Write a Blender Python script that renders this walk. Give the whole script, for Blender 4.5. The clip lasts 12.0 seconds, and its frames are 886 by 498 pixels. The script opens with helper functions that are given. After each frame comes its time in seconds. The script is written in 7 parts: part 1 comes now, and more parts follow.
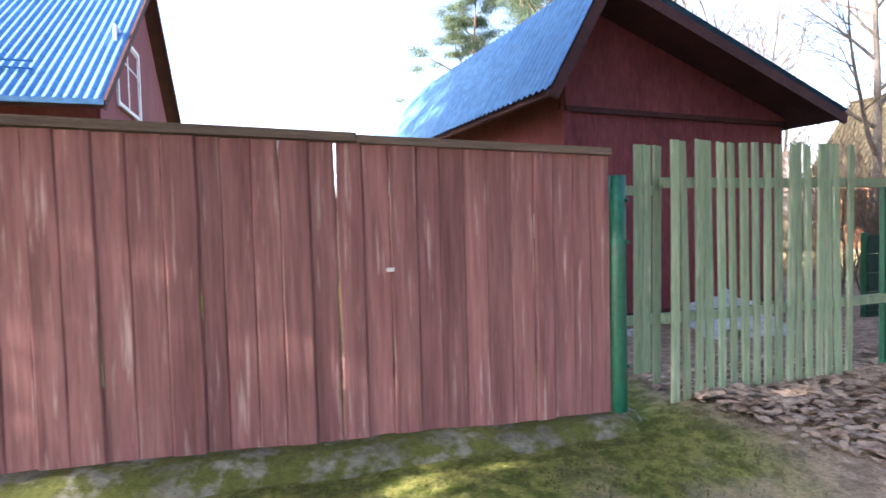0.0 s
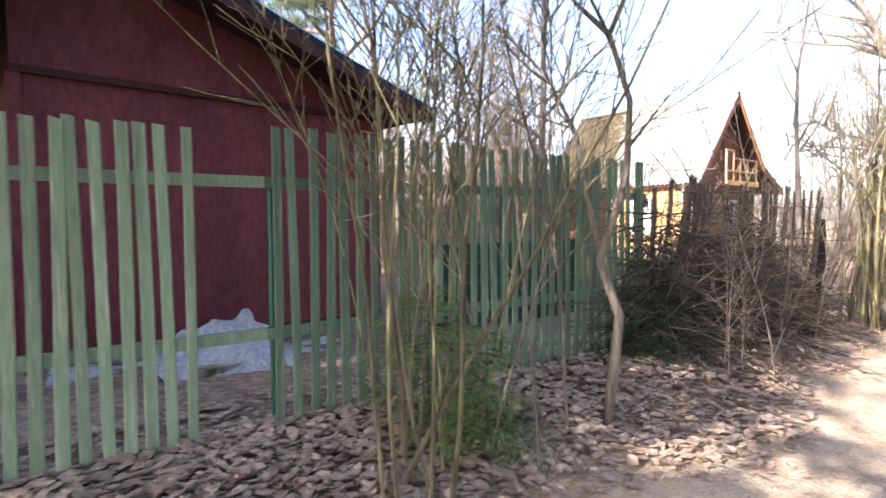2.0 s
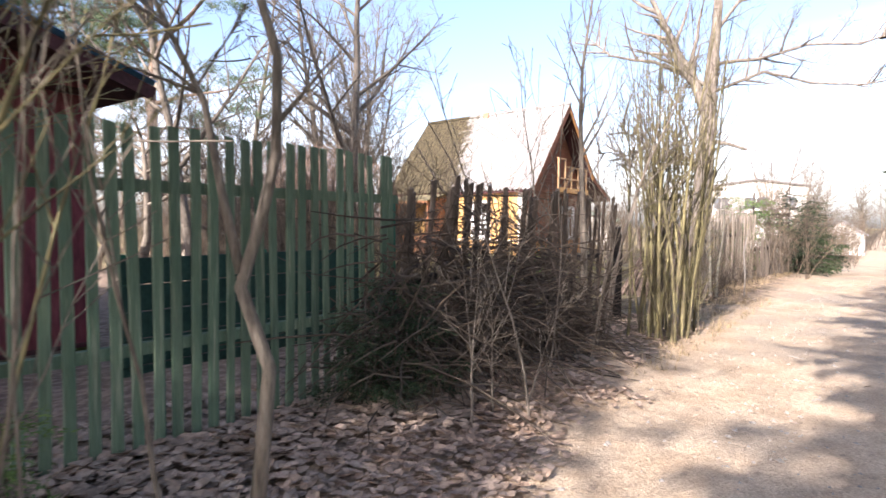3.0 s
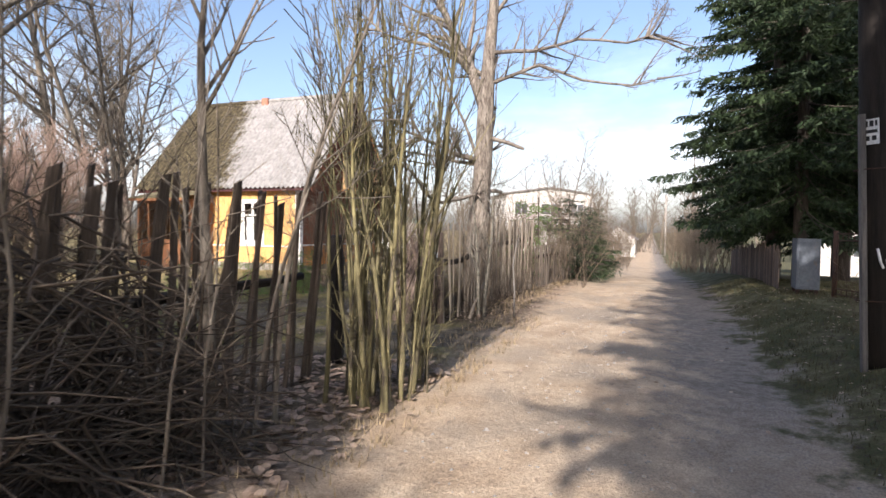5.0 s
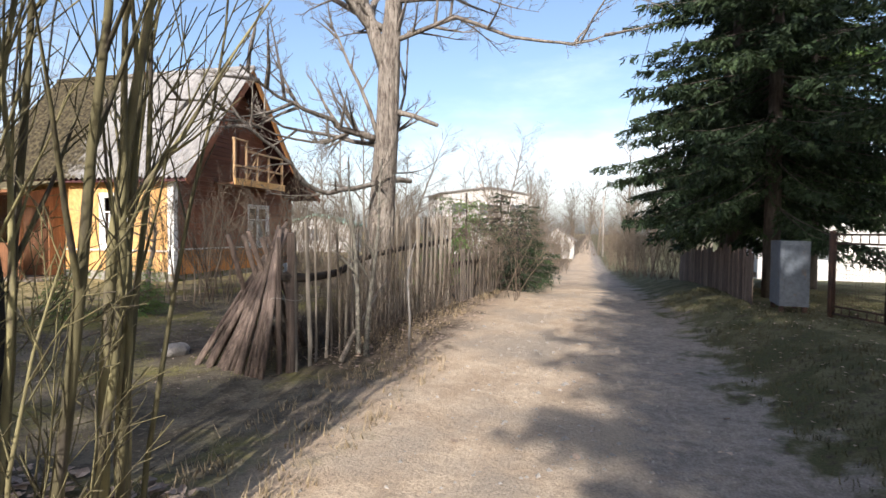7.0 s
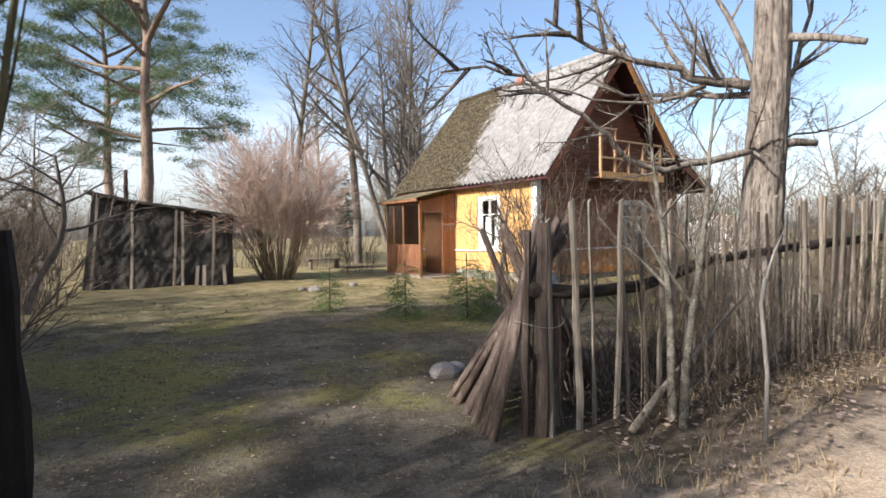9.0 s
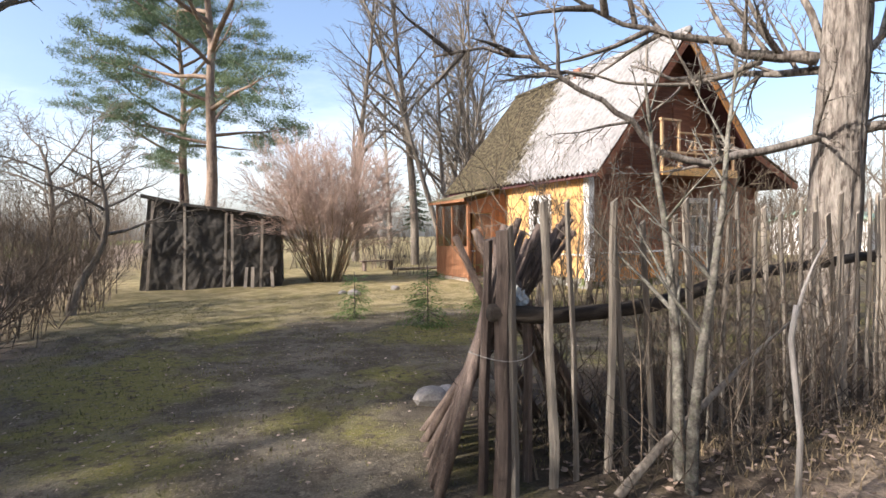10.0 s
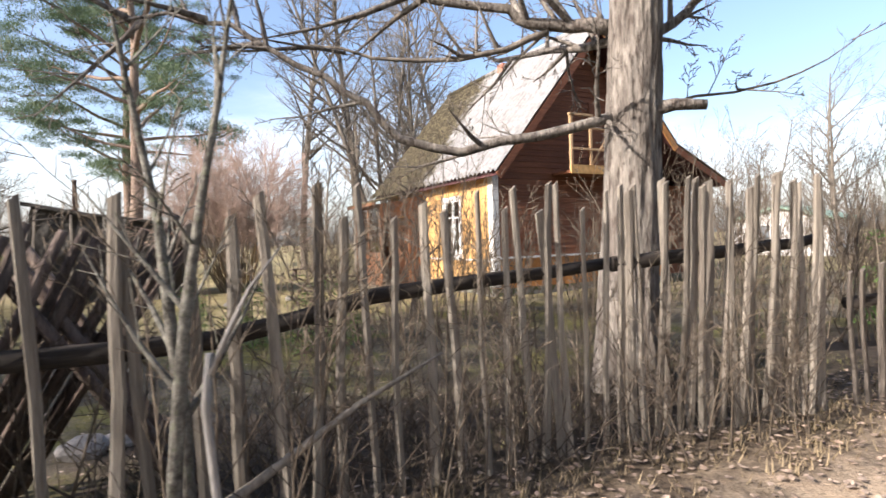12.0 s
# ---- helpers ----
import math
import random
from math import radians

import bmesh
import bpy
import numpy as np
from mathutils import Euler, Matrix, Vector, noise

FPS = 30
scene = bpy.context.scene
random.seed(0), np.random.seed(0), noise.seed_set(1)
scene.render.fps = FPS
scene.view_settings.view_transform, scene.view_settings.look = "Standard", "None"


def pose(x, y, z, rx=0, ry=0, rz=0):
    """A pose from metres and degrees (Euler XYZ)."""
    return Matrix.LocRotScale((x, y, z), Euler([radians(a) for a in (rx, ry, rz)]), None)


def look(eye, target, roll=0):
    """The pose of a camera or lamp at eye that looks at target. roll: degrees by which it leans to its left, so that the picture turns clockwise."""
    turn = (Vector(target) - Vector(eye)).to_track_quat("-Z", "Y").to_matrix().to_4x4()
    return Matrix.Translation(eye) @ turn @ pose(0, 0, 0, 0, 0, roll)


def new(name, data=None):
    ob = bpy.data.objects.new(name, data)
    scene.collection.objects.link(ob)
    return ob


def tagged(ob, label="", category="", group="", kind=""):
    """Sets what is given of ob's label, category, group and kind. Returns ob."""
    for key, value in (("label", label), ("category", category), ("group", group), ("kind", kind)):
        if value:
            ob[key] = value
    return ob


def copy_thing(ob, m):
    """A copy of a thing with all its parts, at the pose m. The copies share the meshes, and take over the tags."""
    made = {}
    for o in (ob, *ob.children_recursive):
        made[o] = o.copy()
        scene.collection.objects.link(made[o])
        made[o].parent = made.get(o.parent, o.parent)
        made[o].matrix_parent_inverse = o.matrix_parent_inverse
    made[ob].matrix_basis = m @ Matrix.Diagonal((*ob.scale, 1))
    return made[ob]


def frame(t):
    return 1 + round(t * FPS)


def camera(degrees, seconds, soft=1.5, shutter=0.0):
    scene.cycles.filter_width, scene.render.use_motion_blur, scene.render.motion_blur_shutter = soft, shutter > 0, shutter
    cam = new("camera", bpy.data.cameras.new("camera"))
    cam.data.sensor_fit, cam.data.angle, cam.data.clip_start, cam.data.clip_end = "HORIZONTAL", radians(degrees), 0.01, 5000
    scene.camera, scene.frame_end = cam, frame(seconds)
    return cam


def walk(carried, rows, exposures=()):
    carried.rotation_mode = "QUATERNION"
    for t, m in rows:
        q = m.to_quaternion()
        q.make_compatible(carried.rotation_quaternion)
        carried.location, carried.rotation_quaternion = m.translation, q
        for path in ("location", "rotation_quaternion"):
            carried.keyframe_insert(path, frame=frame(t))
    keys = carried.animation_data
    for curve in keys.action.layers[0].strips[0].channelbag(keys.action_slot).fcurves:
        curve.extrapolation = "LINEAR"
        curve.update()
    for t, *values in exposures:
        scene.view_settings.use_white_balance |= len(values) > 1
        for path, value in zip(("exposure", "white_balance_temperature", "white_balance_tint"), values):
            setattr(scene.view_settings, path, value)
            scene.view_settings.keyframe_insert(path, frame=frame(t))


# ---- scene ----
cam = camera(77.9, 12.0, shutter=0.15)
METRES, EYE, TILT, LEAN, TURN = 17.0, 1.42, 0.0, 0.0, 0.0
ROWS = [
    (0.0, 0.0, 0.0, 0.0, -0.06, -2.32, 1.53),
    (0.5, 0.0481, 0.0107, 0.0005, -4.09, -2.61, 1.15),
    (1.0, 0.0976, 0.0223, -0.0017, -8.76, -2.55, 0.96),
    (1.5, 0.1446, 0.0336, -0.0001, -13.51, -2.6, 0.58),
    (2.0, 0.1928, 0.0479, 0.0003, -18.27, -2.72, 0.37),
    (2.5, 0.2354, 0.0598, 0.0022, -24.69, -2.61, 0.07),
    (3.0, 0.2812, 0.0781, 0.002, -31.94, -2.42, -0.14),
    (3.5, 0.3209, 0.0936, 0.0028, -37.93, -2.36, -0.38),
    (5.5, 0.4945, 0.152, 0.0059, -54.03, -1.89, -0.63),
    (6.0, 0.5381, 0.1682, 0.0047, -57.94, -1.76, -0.73),
    (6.5, 0.5782, 0.1853, 0.0049, -59.25, -1.78, -0.75),
    (8.5, 0.7096, 0.2511, 0.0004, -25.02, -1.78, 0.63),
    (9.0, 0.7425, 0.2639, -0.0006, -14.81, -1.62, 0.83),
    (9.5, 0.7699, 0.2781, 0.0014, -9.72, -1.51, 1.01),
    (10.0, 0.795, 0.2929, 0.0018, -7.08, -1.52, 0.93),
    (10.5, 0.8249, 0.3054, 0.0026, -5.88, -1.33, 1.31),
    (11.0, 0.8544, 0.3199, 0.0017, -4.15, -1.44, 1.34),
    (11.5, 0.8946, 0.3269, 0.0005, -4.01, -1.23, 1.85),
    (12.0, 0.9353, 0.3298, -0.0005, -7.69, -1.05, 1.79),
]
walk(cam, [(t, pose(0, 0, EYE, TILT, LEAN, TURN) @ pose(METRES * x, METRES * y, METRES * z, 90 + pitch, roll, yaw)) for t, x, y, z, yaw, pitch, roll in ROWS],
     [(0.0, 2.4, 6350, 18), (1.5, 2.28, 6400, 19), (2.5, 1.95, 6400, 19), (3.5, 1.22, 6400, 18), (5.5, 0.82, 6450, 14), (8.5, 0.66, 6200, 11), (9.5, 1.0, 6350, 13), (12.0, 1.15, 6400, 14)])

# ---- world and sun ----
SUN = Vector((-0.917 * 0.866, -0.399 * 0.866, 0.5))
world = bpy.data.worlds.new("world")
scene.world = world
world.use_nodes = True
wn = world.node_tree
sky = wn.nodes.new("ShaderNodeTexSky")
sky.sky_type = "NISHITA"
sky.sun_disc = False
sky.sun_elevation = radians(30)
sky.sun_rotation = math.atan2(SUN.x, SUN.y)
sky.air_density, sky.dust_density, sky.ozone_density = 1.0, 3.0, 1.6
wn.nodes["Background"].inputs[1].default_value = 0.15
# thin bright haze that whitens the sky towards the horizon, with a few veils of high cloud
wtc, wsep, wcloud = wn.nodes.new("ShaderNodeTexCoord"), wn.nodes.new("ShaderNodeSeparateXYZ"), wn.nodes.new("ShaderNodeTexNoise")
wmap = wn.nodes.new("ShaderNodeMapping")
wmap.inputs["Scale"].default_value = (1.0, 1.0, 3.5)
wcloud.inputs["Scale"].default_value, wcloud.inputs["Detail"].default_value, wcloud.inputs["Roughness"].default_value = 2.2, 7, 0.6
wn.links.new(wtc.outputs["Generated"], wsep.inputs[0])
wn.links.new(wtc.outputs["Generated"], wmap.inputs["Vector"])
wn.links.new(wmap.outputs[0], wcloud.inputs["Vector"])
wlow = wn.nodes.new("ShaderNodeMath")
wlow.operation = "MULTIPLY_ADD"
wlow.inputs[1].default_value = -0.55
wn.links.new(wcloud.outputs["Fac"], wlow.inputs[0])
wn.links.new(wsep.outputs[2], wlow.inputs[2])
wfade = wn.nodes.new("ShaderNodeMapRange")
wfade.interpolation_type = "SMOOTHSTEP"
wfade.inputs[1].default_value, wfade.inputs[2].default_value = 0.01, -0.29
wn.links.new(wlow.outputs[0], wfade.inputs[0])
whaze = wn.nodes.new("ShaderNodeHueSaturation")
whaze.inputs["Saturation"].default_value, whaze.inputs["Value"].default_value = 0.42, 1.45
wn.links.new(sky.outputs[0], whaze.inputs["Color"])
wn.links.new(wfade.outputs[0], whaze.inputs["Fac"])
wn.links.new(whaze.outputs[0], wn.nodes["Background"].inputs[0])
sun_data = bpy.data.lights.new("sun", "SUN")
sun_data.energy, sun_data.angle, sun_data.color = 4.7, radians(0.6), (1.0, 0.94, 0.86)
sun_ob = new("sun", sun_data)
sun_ob.matrix_world = look(SUN * 60, (0, 0, 0))


# ---- materials ----
def mat(name, c1, c2, scale=4.0, rough=0.85, bump=0.3, stretch=(1, 1, 1), metal=0.0, wear=None, wear_at=0.62, var=0.12,
        island=False, through_light=0.0, spec=0.3, fine=9.0):
    """Two tones of a coarse noise, a wear tone in patches, fine grain in the relief, and a chance brightness for each object or island."""
    m = bpy.data.materials.new(name)
    m.use_nodes = True
    nt = m.node_tree
    p = nt.nodes["Principled BSDF"]
    tc, mp = nt.nodes.new("ShaderNodeTexCoord"), nt.nodes.new("ShaderNodeMapping")
    mp.inputs["Scale"].default_value = stretch
    info = nt.nodes.new("ShaderNodeObjectInfo")
    off = nt.nodes.new("ShaderNodeVectorMath")
    off.operation = "MULTIPLY_ADD"
    off.inputs[1].default_value = (37, 53, 71)
    nt.links.new(info.outputs["Random"], off.inputs[0])
    nt.links.new(tc.outputs["Object"], mp.inputs["Vector"])
    nt.links.new(mp.outputs["Vector"], off.inputs[2])

    def noise_node(s, d):
        n = nt.nodes.new("ShaderNodeTexNoise")
        n.inputs["Scale"].default_value, n.inputs["Detail"].default_value, n.inputs["Roughness"].default_value = s, d, 0.62
        nt.links.new(off.outputs[0], n.inputs["Vector"])
        return n

    n1, n2, n3 = noise_node(scale, 5), noise_node(scale * fine, 4), noise_node(scale * 2.3, 6)
    ramp = nt.nodes.new("ShaderNodeValToRGB")
    ramp.color_ramp.elements[0].position, ramp.color_ramp.elements[1].position = 0.34, 0.66
    ramp.color_ramp.elements[0].color, ramp.color_ramp.elements[1].color = (*c1, 1), (*c2, 1)
    nt.links.new(n1.outputs["Fac"], ramp.inputs[0])
    colour = ramp.outputs[0]

    def mix(kind, fac, a, b):
        x = nt.nodes.new("ShaderNodeMix")
        x.data_type, x.blend_type = "RGBA", kind
        for key, v in ((0, fac), (6, a), (7, b)):
            if hasattr(v, "is_linked"):
                nt.links.new(v, x.inputs[key])
            else:
                x.inputs[key].default_value = v
        return x.outputs[2]

    if wear:
        w = nt.nodes.new("ShaderNodeMapRange")
        w.inputs[1].default_value, w.inputs[2].default_value = wear_at - 0.06, wear_at + 0.06
        nt.links.new(n3.outputs["Fac"], w.inputs[0])
        colour = mix("MIX", w.outputs[0], colour, (*wear, 1))
    grain = nt.nodes.new("ShaderNodeMapRange")
    grain.inputs[1].default_value, grain.inputs[2].default_value = 0.3, 0.7
    grain.inputs[3].default_value, grain.inputs[4].default_value = 0.72, 1.22
    nt.links.new(n2.outputs["Fac"], grain.inputs[0])
    colour = mix("MULTIPLY", 1.0, colour, grain.outputs[0])
    if var:
        r = nt.nodes.new("ShaderNodeMapRange")
        r.inputs[3].default_value, r.inputs[4].default_value = 1 - var, 1 + var
        if island:
            geo = nt.nodes.new("ShaderNodeNewGeometry")
            nt.links.new(geo.outputs["Random Per Island"], r.inputs[0])
        else:
            nt.links.new(info.outputs["Random"], r.inputs[0])
        colour = mix("MULTIPLY", 1.0, colour, r.outputs[0])
    nt.links.new(colour, p.inputs["Base Color"])
    p.inputs["Roughness"].default_value, p.inputs["Metallic"].default_value = rough, metal
    p.inputs["Specular IOR Level"].default_value = spec
    if bump:
        b = nt.nodes.new("ShaderNodeBump")
        b.inputs["Strength"].default_value, b.inputs["Distance"].default_value = bump, 0.02
        nt.links.new(n2.outputs["Fac"], b.inputs["Height"])
        nt.links.new(b.outputs[0], p.inputs["Normal"])
    if through_light:
        t, s = nt.nodes.new("ShaderNodeBsdfTranslucent"), nt.nodes.new("ShaderNodeMixShader")
        s.inputs[0].default_value = through_light
        nt.links.new(colour, t.inputs[0])
        nt.links.new(p.outputs[0], s.inputs[1])
        nt.links.new(t.outputs[0], s.inputs[2])
        nt.links.new(s.outputs[0], nt.nodes["Material Output"].inputs[0])
    return m


LONG = (9, 9, 0.7)
M_RED = mat("red_boards", (0.175, 0.075, 0.075), (0.275, 0.132, 0.124), 1.6, 0.75, 0.25, (7, 7, 0.7), wear=(0.42, 0.29, 0.265), wear_at=0.64, var=0.2, fine=3.5)
M_CAP = mat("fence_cap", (0.10, 0.075, 0.06), (0.17, 0.13, 0.10), 3, 0.85, 0.4, (0.7, 9, 9))
M_GREEN = mat("green_pickets", (0.17, 0.25, 0.16), (0.25, 0.32, 0.21), 2.2, 0.8, 0.35, LONG, wear=(0.33, 0.36, 0.26), wear_at=0.6, var=0.2)
# the same faded green with the second panel's shade put into the colour
M_GREEN_SHADE = mat("shaded_green_pickets", (0.08, 0.135, 0.088), (0.13, 0.18, 0.12), 2.2, 0.8, 0.35, LONG, wear=(0.22, 0.25, 0.175), wear_at=0.62, var=0.22)
M_DKGREEN = mat("green_paint", (0.004, 0.085, 0.05), (0.006, 0.11, 0.062), 3, 0.35, 0.05, spec=0.5, var=0)
M_OLD = mat("old_wood", (0.17, 0.14, 0.11), (0.32, 0.275, 0.22), 2.0, 0.9, 0.6, LONG, wear=(0.36, 0.32, 0.26), wear_at=0.64, var=0.25)
M_RAIL = mat("dark_rail", (0.022, 0.017, 0.013), (0.055, 0.043, 0.033), 3, 0.9, 0.6, (0.7, 9, 9), var=0.1)
M_STACK = mat("brown_sticks", (0.07, 0.05, 0.041), (0.18, 0.135, 0.108), 2.5, 0.9, 0.5, LONG, wear=(0.30, 0.24, 0.18), wear_at=0.66, var=0.35)
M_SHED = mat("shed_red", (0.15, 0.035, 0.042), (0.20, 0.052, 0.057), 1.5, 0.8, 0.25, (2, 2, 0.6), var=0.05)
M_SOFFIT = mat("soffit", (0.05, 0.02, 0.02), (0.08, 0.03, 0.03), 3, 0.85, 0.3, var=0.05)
M_BLUE = mat("blue_roof", (0.06, 0.18, 0.38), (0.09, 0.235, 0.44), 1.0, 0.55, 0.03, var=0.04, spec=0.25)
M_SLATE = mat("slate", (0.215, 0.206, 0.198), (0.265, 0.255, 0.245), 0.8, 0.9, 0.1, wear=(0.185, 0.178, 0.165), wear_at=0.66, var=0.06)
M_MOSSY = mat("mossy_slate", (0.085, 0.07, 0.035), (0.20, 0.17, 0.10), 2.2, 0.95, 0.6, wear=(0.34, 0.32, 0.29), wear_at=0.66, var=0.15)
M_YELLOW = mat("yellow_wall", (0.55, 0.30, 0.105), (0.66, 0.40, 0.16), 1.6, 0.75, 0.25, (1, 1, 0.6), wear=(0.42, 0.20, 0.07), wear_at=0.68, var=0.05)
M_ORANGE = mat("orange_boards", (0.40, 0.17, 0.05), (0.52, 0.24, 0.075), 2.2, 0.75, 0.3, LONG, wear=(0.26, 0.11, 0.05), wear_at=0.64, var=0.10)
M_SIDING = mat("brown_siding", (0.16, 0.06, 0.03), (0.24, 0.092, 0.045), 2.2, 0.75, 0.3, (0.7, 9, 9), wear=(0.12, 0.05, 0.03), wear_at=0.64, var=0.12)
M_PORCH = mat("porch_boards", (0.17, 0.075, 0.038), (0.27, 0.125, 0.06), 2.2, 0.75, 0.3, LONG, wear=(0.15, 0.07, 0.04), wear_at=0.62, var=0.12)
M_WHITE = mat("white_paint", (0.68, 0.66, 0.62), (0.80, 0.79, 0.76), 3, 0.6, 0.15, wear=(0.45, 0.42, 0.37), wear_at=0.7, var=0.04)
M_CURTAIN = mat("curtain", (0.62, 0.62, 0.62), (0.75, 0.75, 0.74), 8, 0.9, 0.2, (6, 6, 0.5), var=0)
M_DARK = mat("dark_inside", (0.02, 0.018, 0.016), (0.035, 0.03, 0.026), 2, 0.9, 0.1, var=0)
M_TARP = mat("roofing_felt", (0.035, 0.031, 0.026), (0.075, 0.066, 0.054), 1.4, 0.8, 0.35, wear=(0.12, 0.105, 0.085), wear_at=0.72, var=0.1)
M_CONCRETE = mat("concrete", (0.20, 0.185, 0.165), (0.31, 0.295, 0.265), 3, 0.95, 0.5, wear=(0.085, 0.10, 0.03), wear_at=0.52, var=0.05)
M_FOOT = mat("mossy_footing", (0.12, 0.115, 0.085), (0.25, 0.24, 0.205), 3, 0.95, 0.6, wear=(0.085, 0.095, 0.022), wear_at=0.47, var=0.05)
M_BARREL = mat("blue_plastic", (0.006, 0.09, 0.46), (0.01, 0.12, 0.56), 2, 0.4, 0.05, var=0, spec=0.5)
M_SHEET = mat("white_sheet", (0.30, 0.33, 0.35), (0.43, 0.45, 0.46), 3, 0.55, 0.1, wear=(0.45, 0.40, 0.30), wear_at=0.64, var=0.05)
M_POLE = mat("pole_wood", (0.012, 0.0095, 0.008), (0.028, 0.022, 0.018), 2.5, 0.85, 0.5, LONG, var=0)
M_POST = mat("grey_post", (0.22, 0.20, 0.18), (0.34, 0.31, 0.28), 3, 0.9, 0.4, LONG, var=0)
M_STUB = mat("stub_wood", (0.10, 0.092, 0.088), (0.17, 0.157, 0.148), 3, 0.9, 0.4, LONG, var=0)
M_PAPER = mat("paper", (0.70, 0.70, 0.68), (0.80, 0.80, 0.78), 4, 0.8, 0.05, var=0)
M_INK = mat("ink", (0.02, 0.02, 0.02), (0.035, 0.035, 0.035), 8, 0.7, 0.0, var=0)
M_RUST = mat("rusty_iron", (0.035, 0.022, 0.018), (0.085, 0.045, 0.03), 6, 0.8, 0.3, var=0.1)
M_GREYMETAL = mat("grey_metal", (0.085, 0.10, 0.12), (0.13, 0.148, 0.17), 2, 0.6, 0.1, wear=(0.14, 0.11, 0.09), wear_at=0.66, var=0.05)
M_FAR = mat("far_plaster", (0.46, 0.44, 0.41), (0.56, 0.54, 0.51), 1, 0.9, 0.1, var=0.05)
M_FARROOF = mat("far_roof", (0.16, 0.15, 0.15), (0.24, 0.22, 0.21), 1, 0.85, 0.1, var=0.1)
BARKS = (1.2, 1.2, 0.25)
M_OAK = mat("oak_bark", (0.135, 0.112, 0.093), (0.285, 0.25, 0.21), 9.0, 0.95, 1.0, BARKS, wear=(0.08, 0.062, 0.05), wear_at=0.57, var=0.03, fine=4)
M_BARK = mat("bark", (0.12, 0.10, 0.08), (0.24, 0.205, 0.165), 8.0, 0.95, 0.5, BARKS, var=0.12, fine=4)
M_OLIVE = mat("olive_bark", (0.11, 0.095, 0.052), (0.235, 0.205, 0.10), 5.0, 0.85, 0.3, BARKS, wear=(0.085, 0.07, 0.052), wear_at=0.56, var=0.38, fine=4)
M_LICHEN = mat("lichened_bark", (0.055, 0.046, 0.038), (0.21, 0.195, 0.16), 14.0, 0.95, 0.5, wear=(0.13, 0.13, 0.09), wear_at=0.6, var=0.1, fine=4)
M_PINK = mat("pink_twigs", (0.29, 0.205, 0.165), (0.42, 0.31, 0.25), 4.0, 0.9, 0.2, var=0.15)
M_TANSTEM = mat("tan_stems", (0.15, 0.112, 0.07), (0.29, 0.225, 0.145), 4.0, 0.9, 0.2, var=0.3)
M_BRUSH = mat("brush_twigs", (0.085, 0.064, 0.047), (0.19, 0.15, 0.108), 4.0, 0.9, 0.3, var=0.25, island=True)
M_HEAP = mat("dead_twigs", (0.05, 0.038, 0.029), (0.125, 0.097, 0.072), 4.0, 0.9, 0.3, var=0.35, island=True)
M_SPRUCEBARK = mat("spruce_bark", (0.05, 0.04, 0.034), (0.10, 0.083, 0.07), 6.0, 0.95, 0.5, BARKS, var=0.1, fine=4)
M_PINEBARK = mat("pine_bark", (0.165, 0.12, 0.09), (0.28, 0.205, 0.155), 6.0, 0.95, 0.6, BARKS, wear=(0.14, 0.10, 0.075), wear_at=0.6, var=0, fine=4)
M_PINE = mat("pine_needles", (0.065, 0.11, 0.065), (0.135, 0.175, 0.085), 0.8, 0.6, 0, var=0.25, island=True, through_light=0.2)
M_SPRUCE = mat("spruce_needles", (0.016, 0.031, 0.015), (0.042, 0.066, 0.024), 0.7, 0.65, 0, var=0.35, island=True, through_light=0.15)
M_YOUNG = mat("young_spruce", (0.075, 0.14, 0.035), (0.14, 0.215, 0.06), 3, 0.6, 0, var=0.3, island=True, through_light=0.25)
M_LEAF = mat("dead_leaves", (0.31, 0.22, 0.16), (0.46, 0.355, 0.275), 2.5, 0.75, 0, var=0.24, island=True, through_light=0.1, wear=(0.22, 0.15, 0.105), wear_at=0.62)
M_GRASS = mat("grass_blades", (0.06, 0.06, 0.024), (0.13, 0.112, 0.06), 1.2, 0.8, 0, var=0.3, island=True, through_light=0.2)
M_YARD = mat("yard_grass", (0.10, 0.10, 0.035), (0.21, 0.18, 0.085), 0.9, 0.85, 0, var=0.35, island=True, through_light=0.2)
M_STRAW = mat("dry_grass", (0.22, 0.165, 0.095), (0.35, 0.27, 0.165), 1.5, 0.85, 0, var=0.3, island=True, through_light=0.15)
M_STONE = mat("stone", (0.22, 0.20, 0.175), (0.33, 0.30, 0.27), 5, 0.95, 0.5, var=0.1)



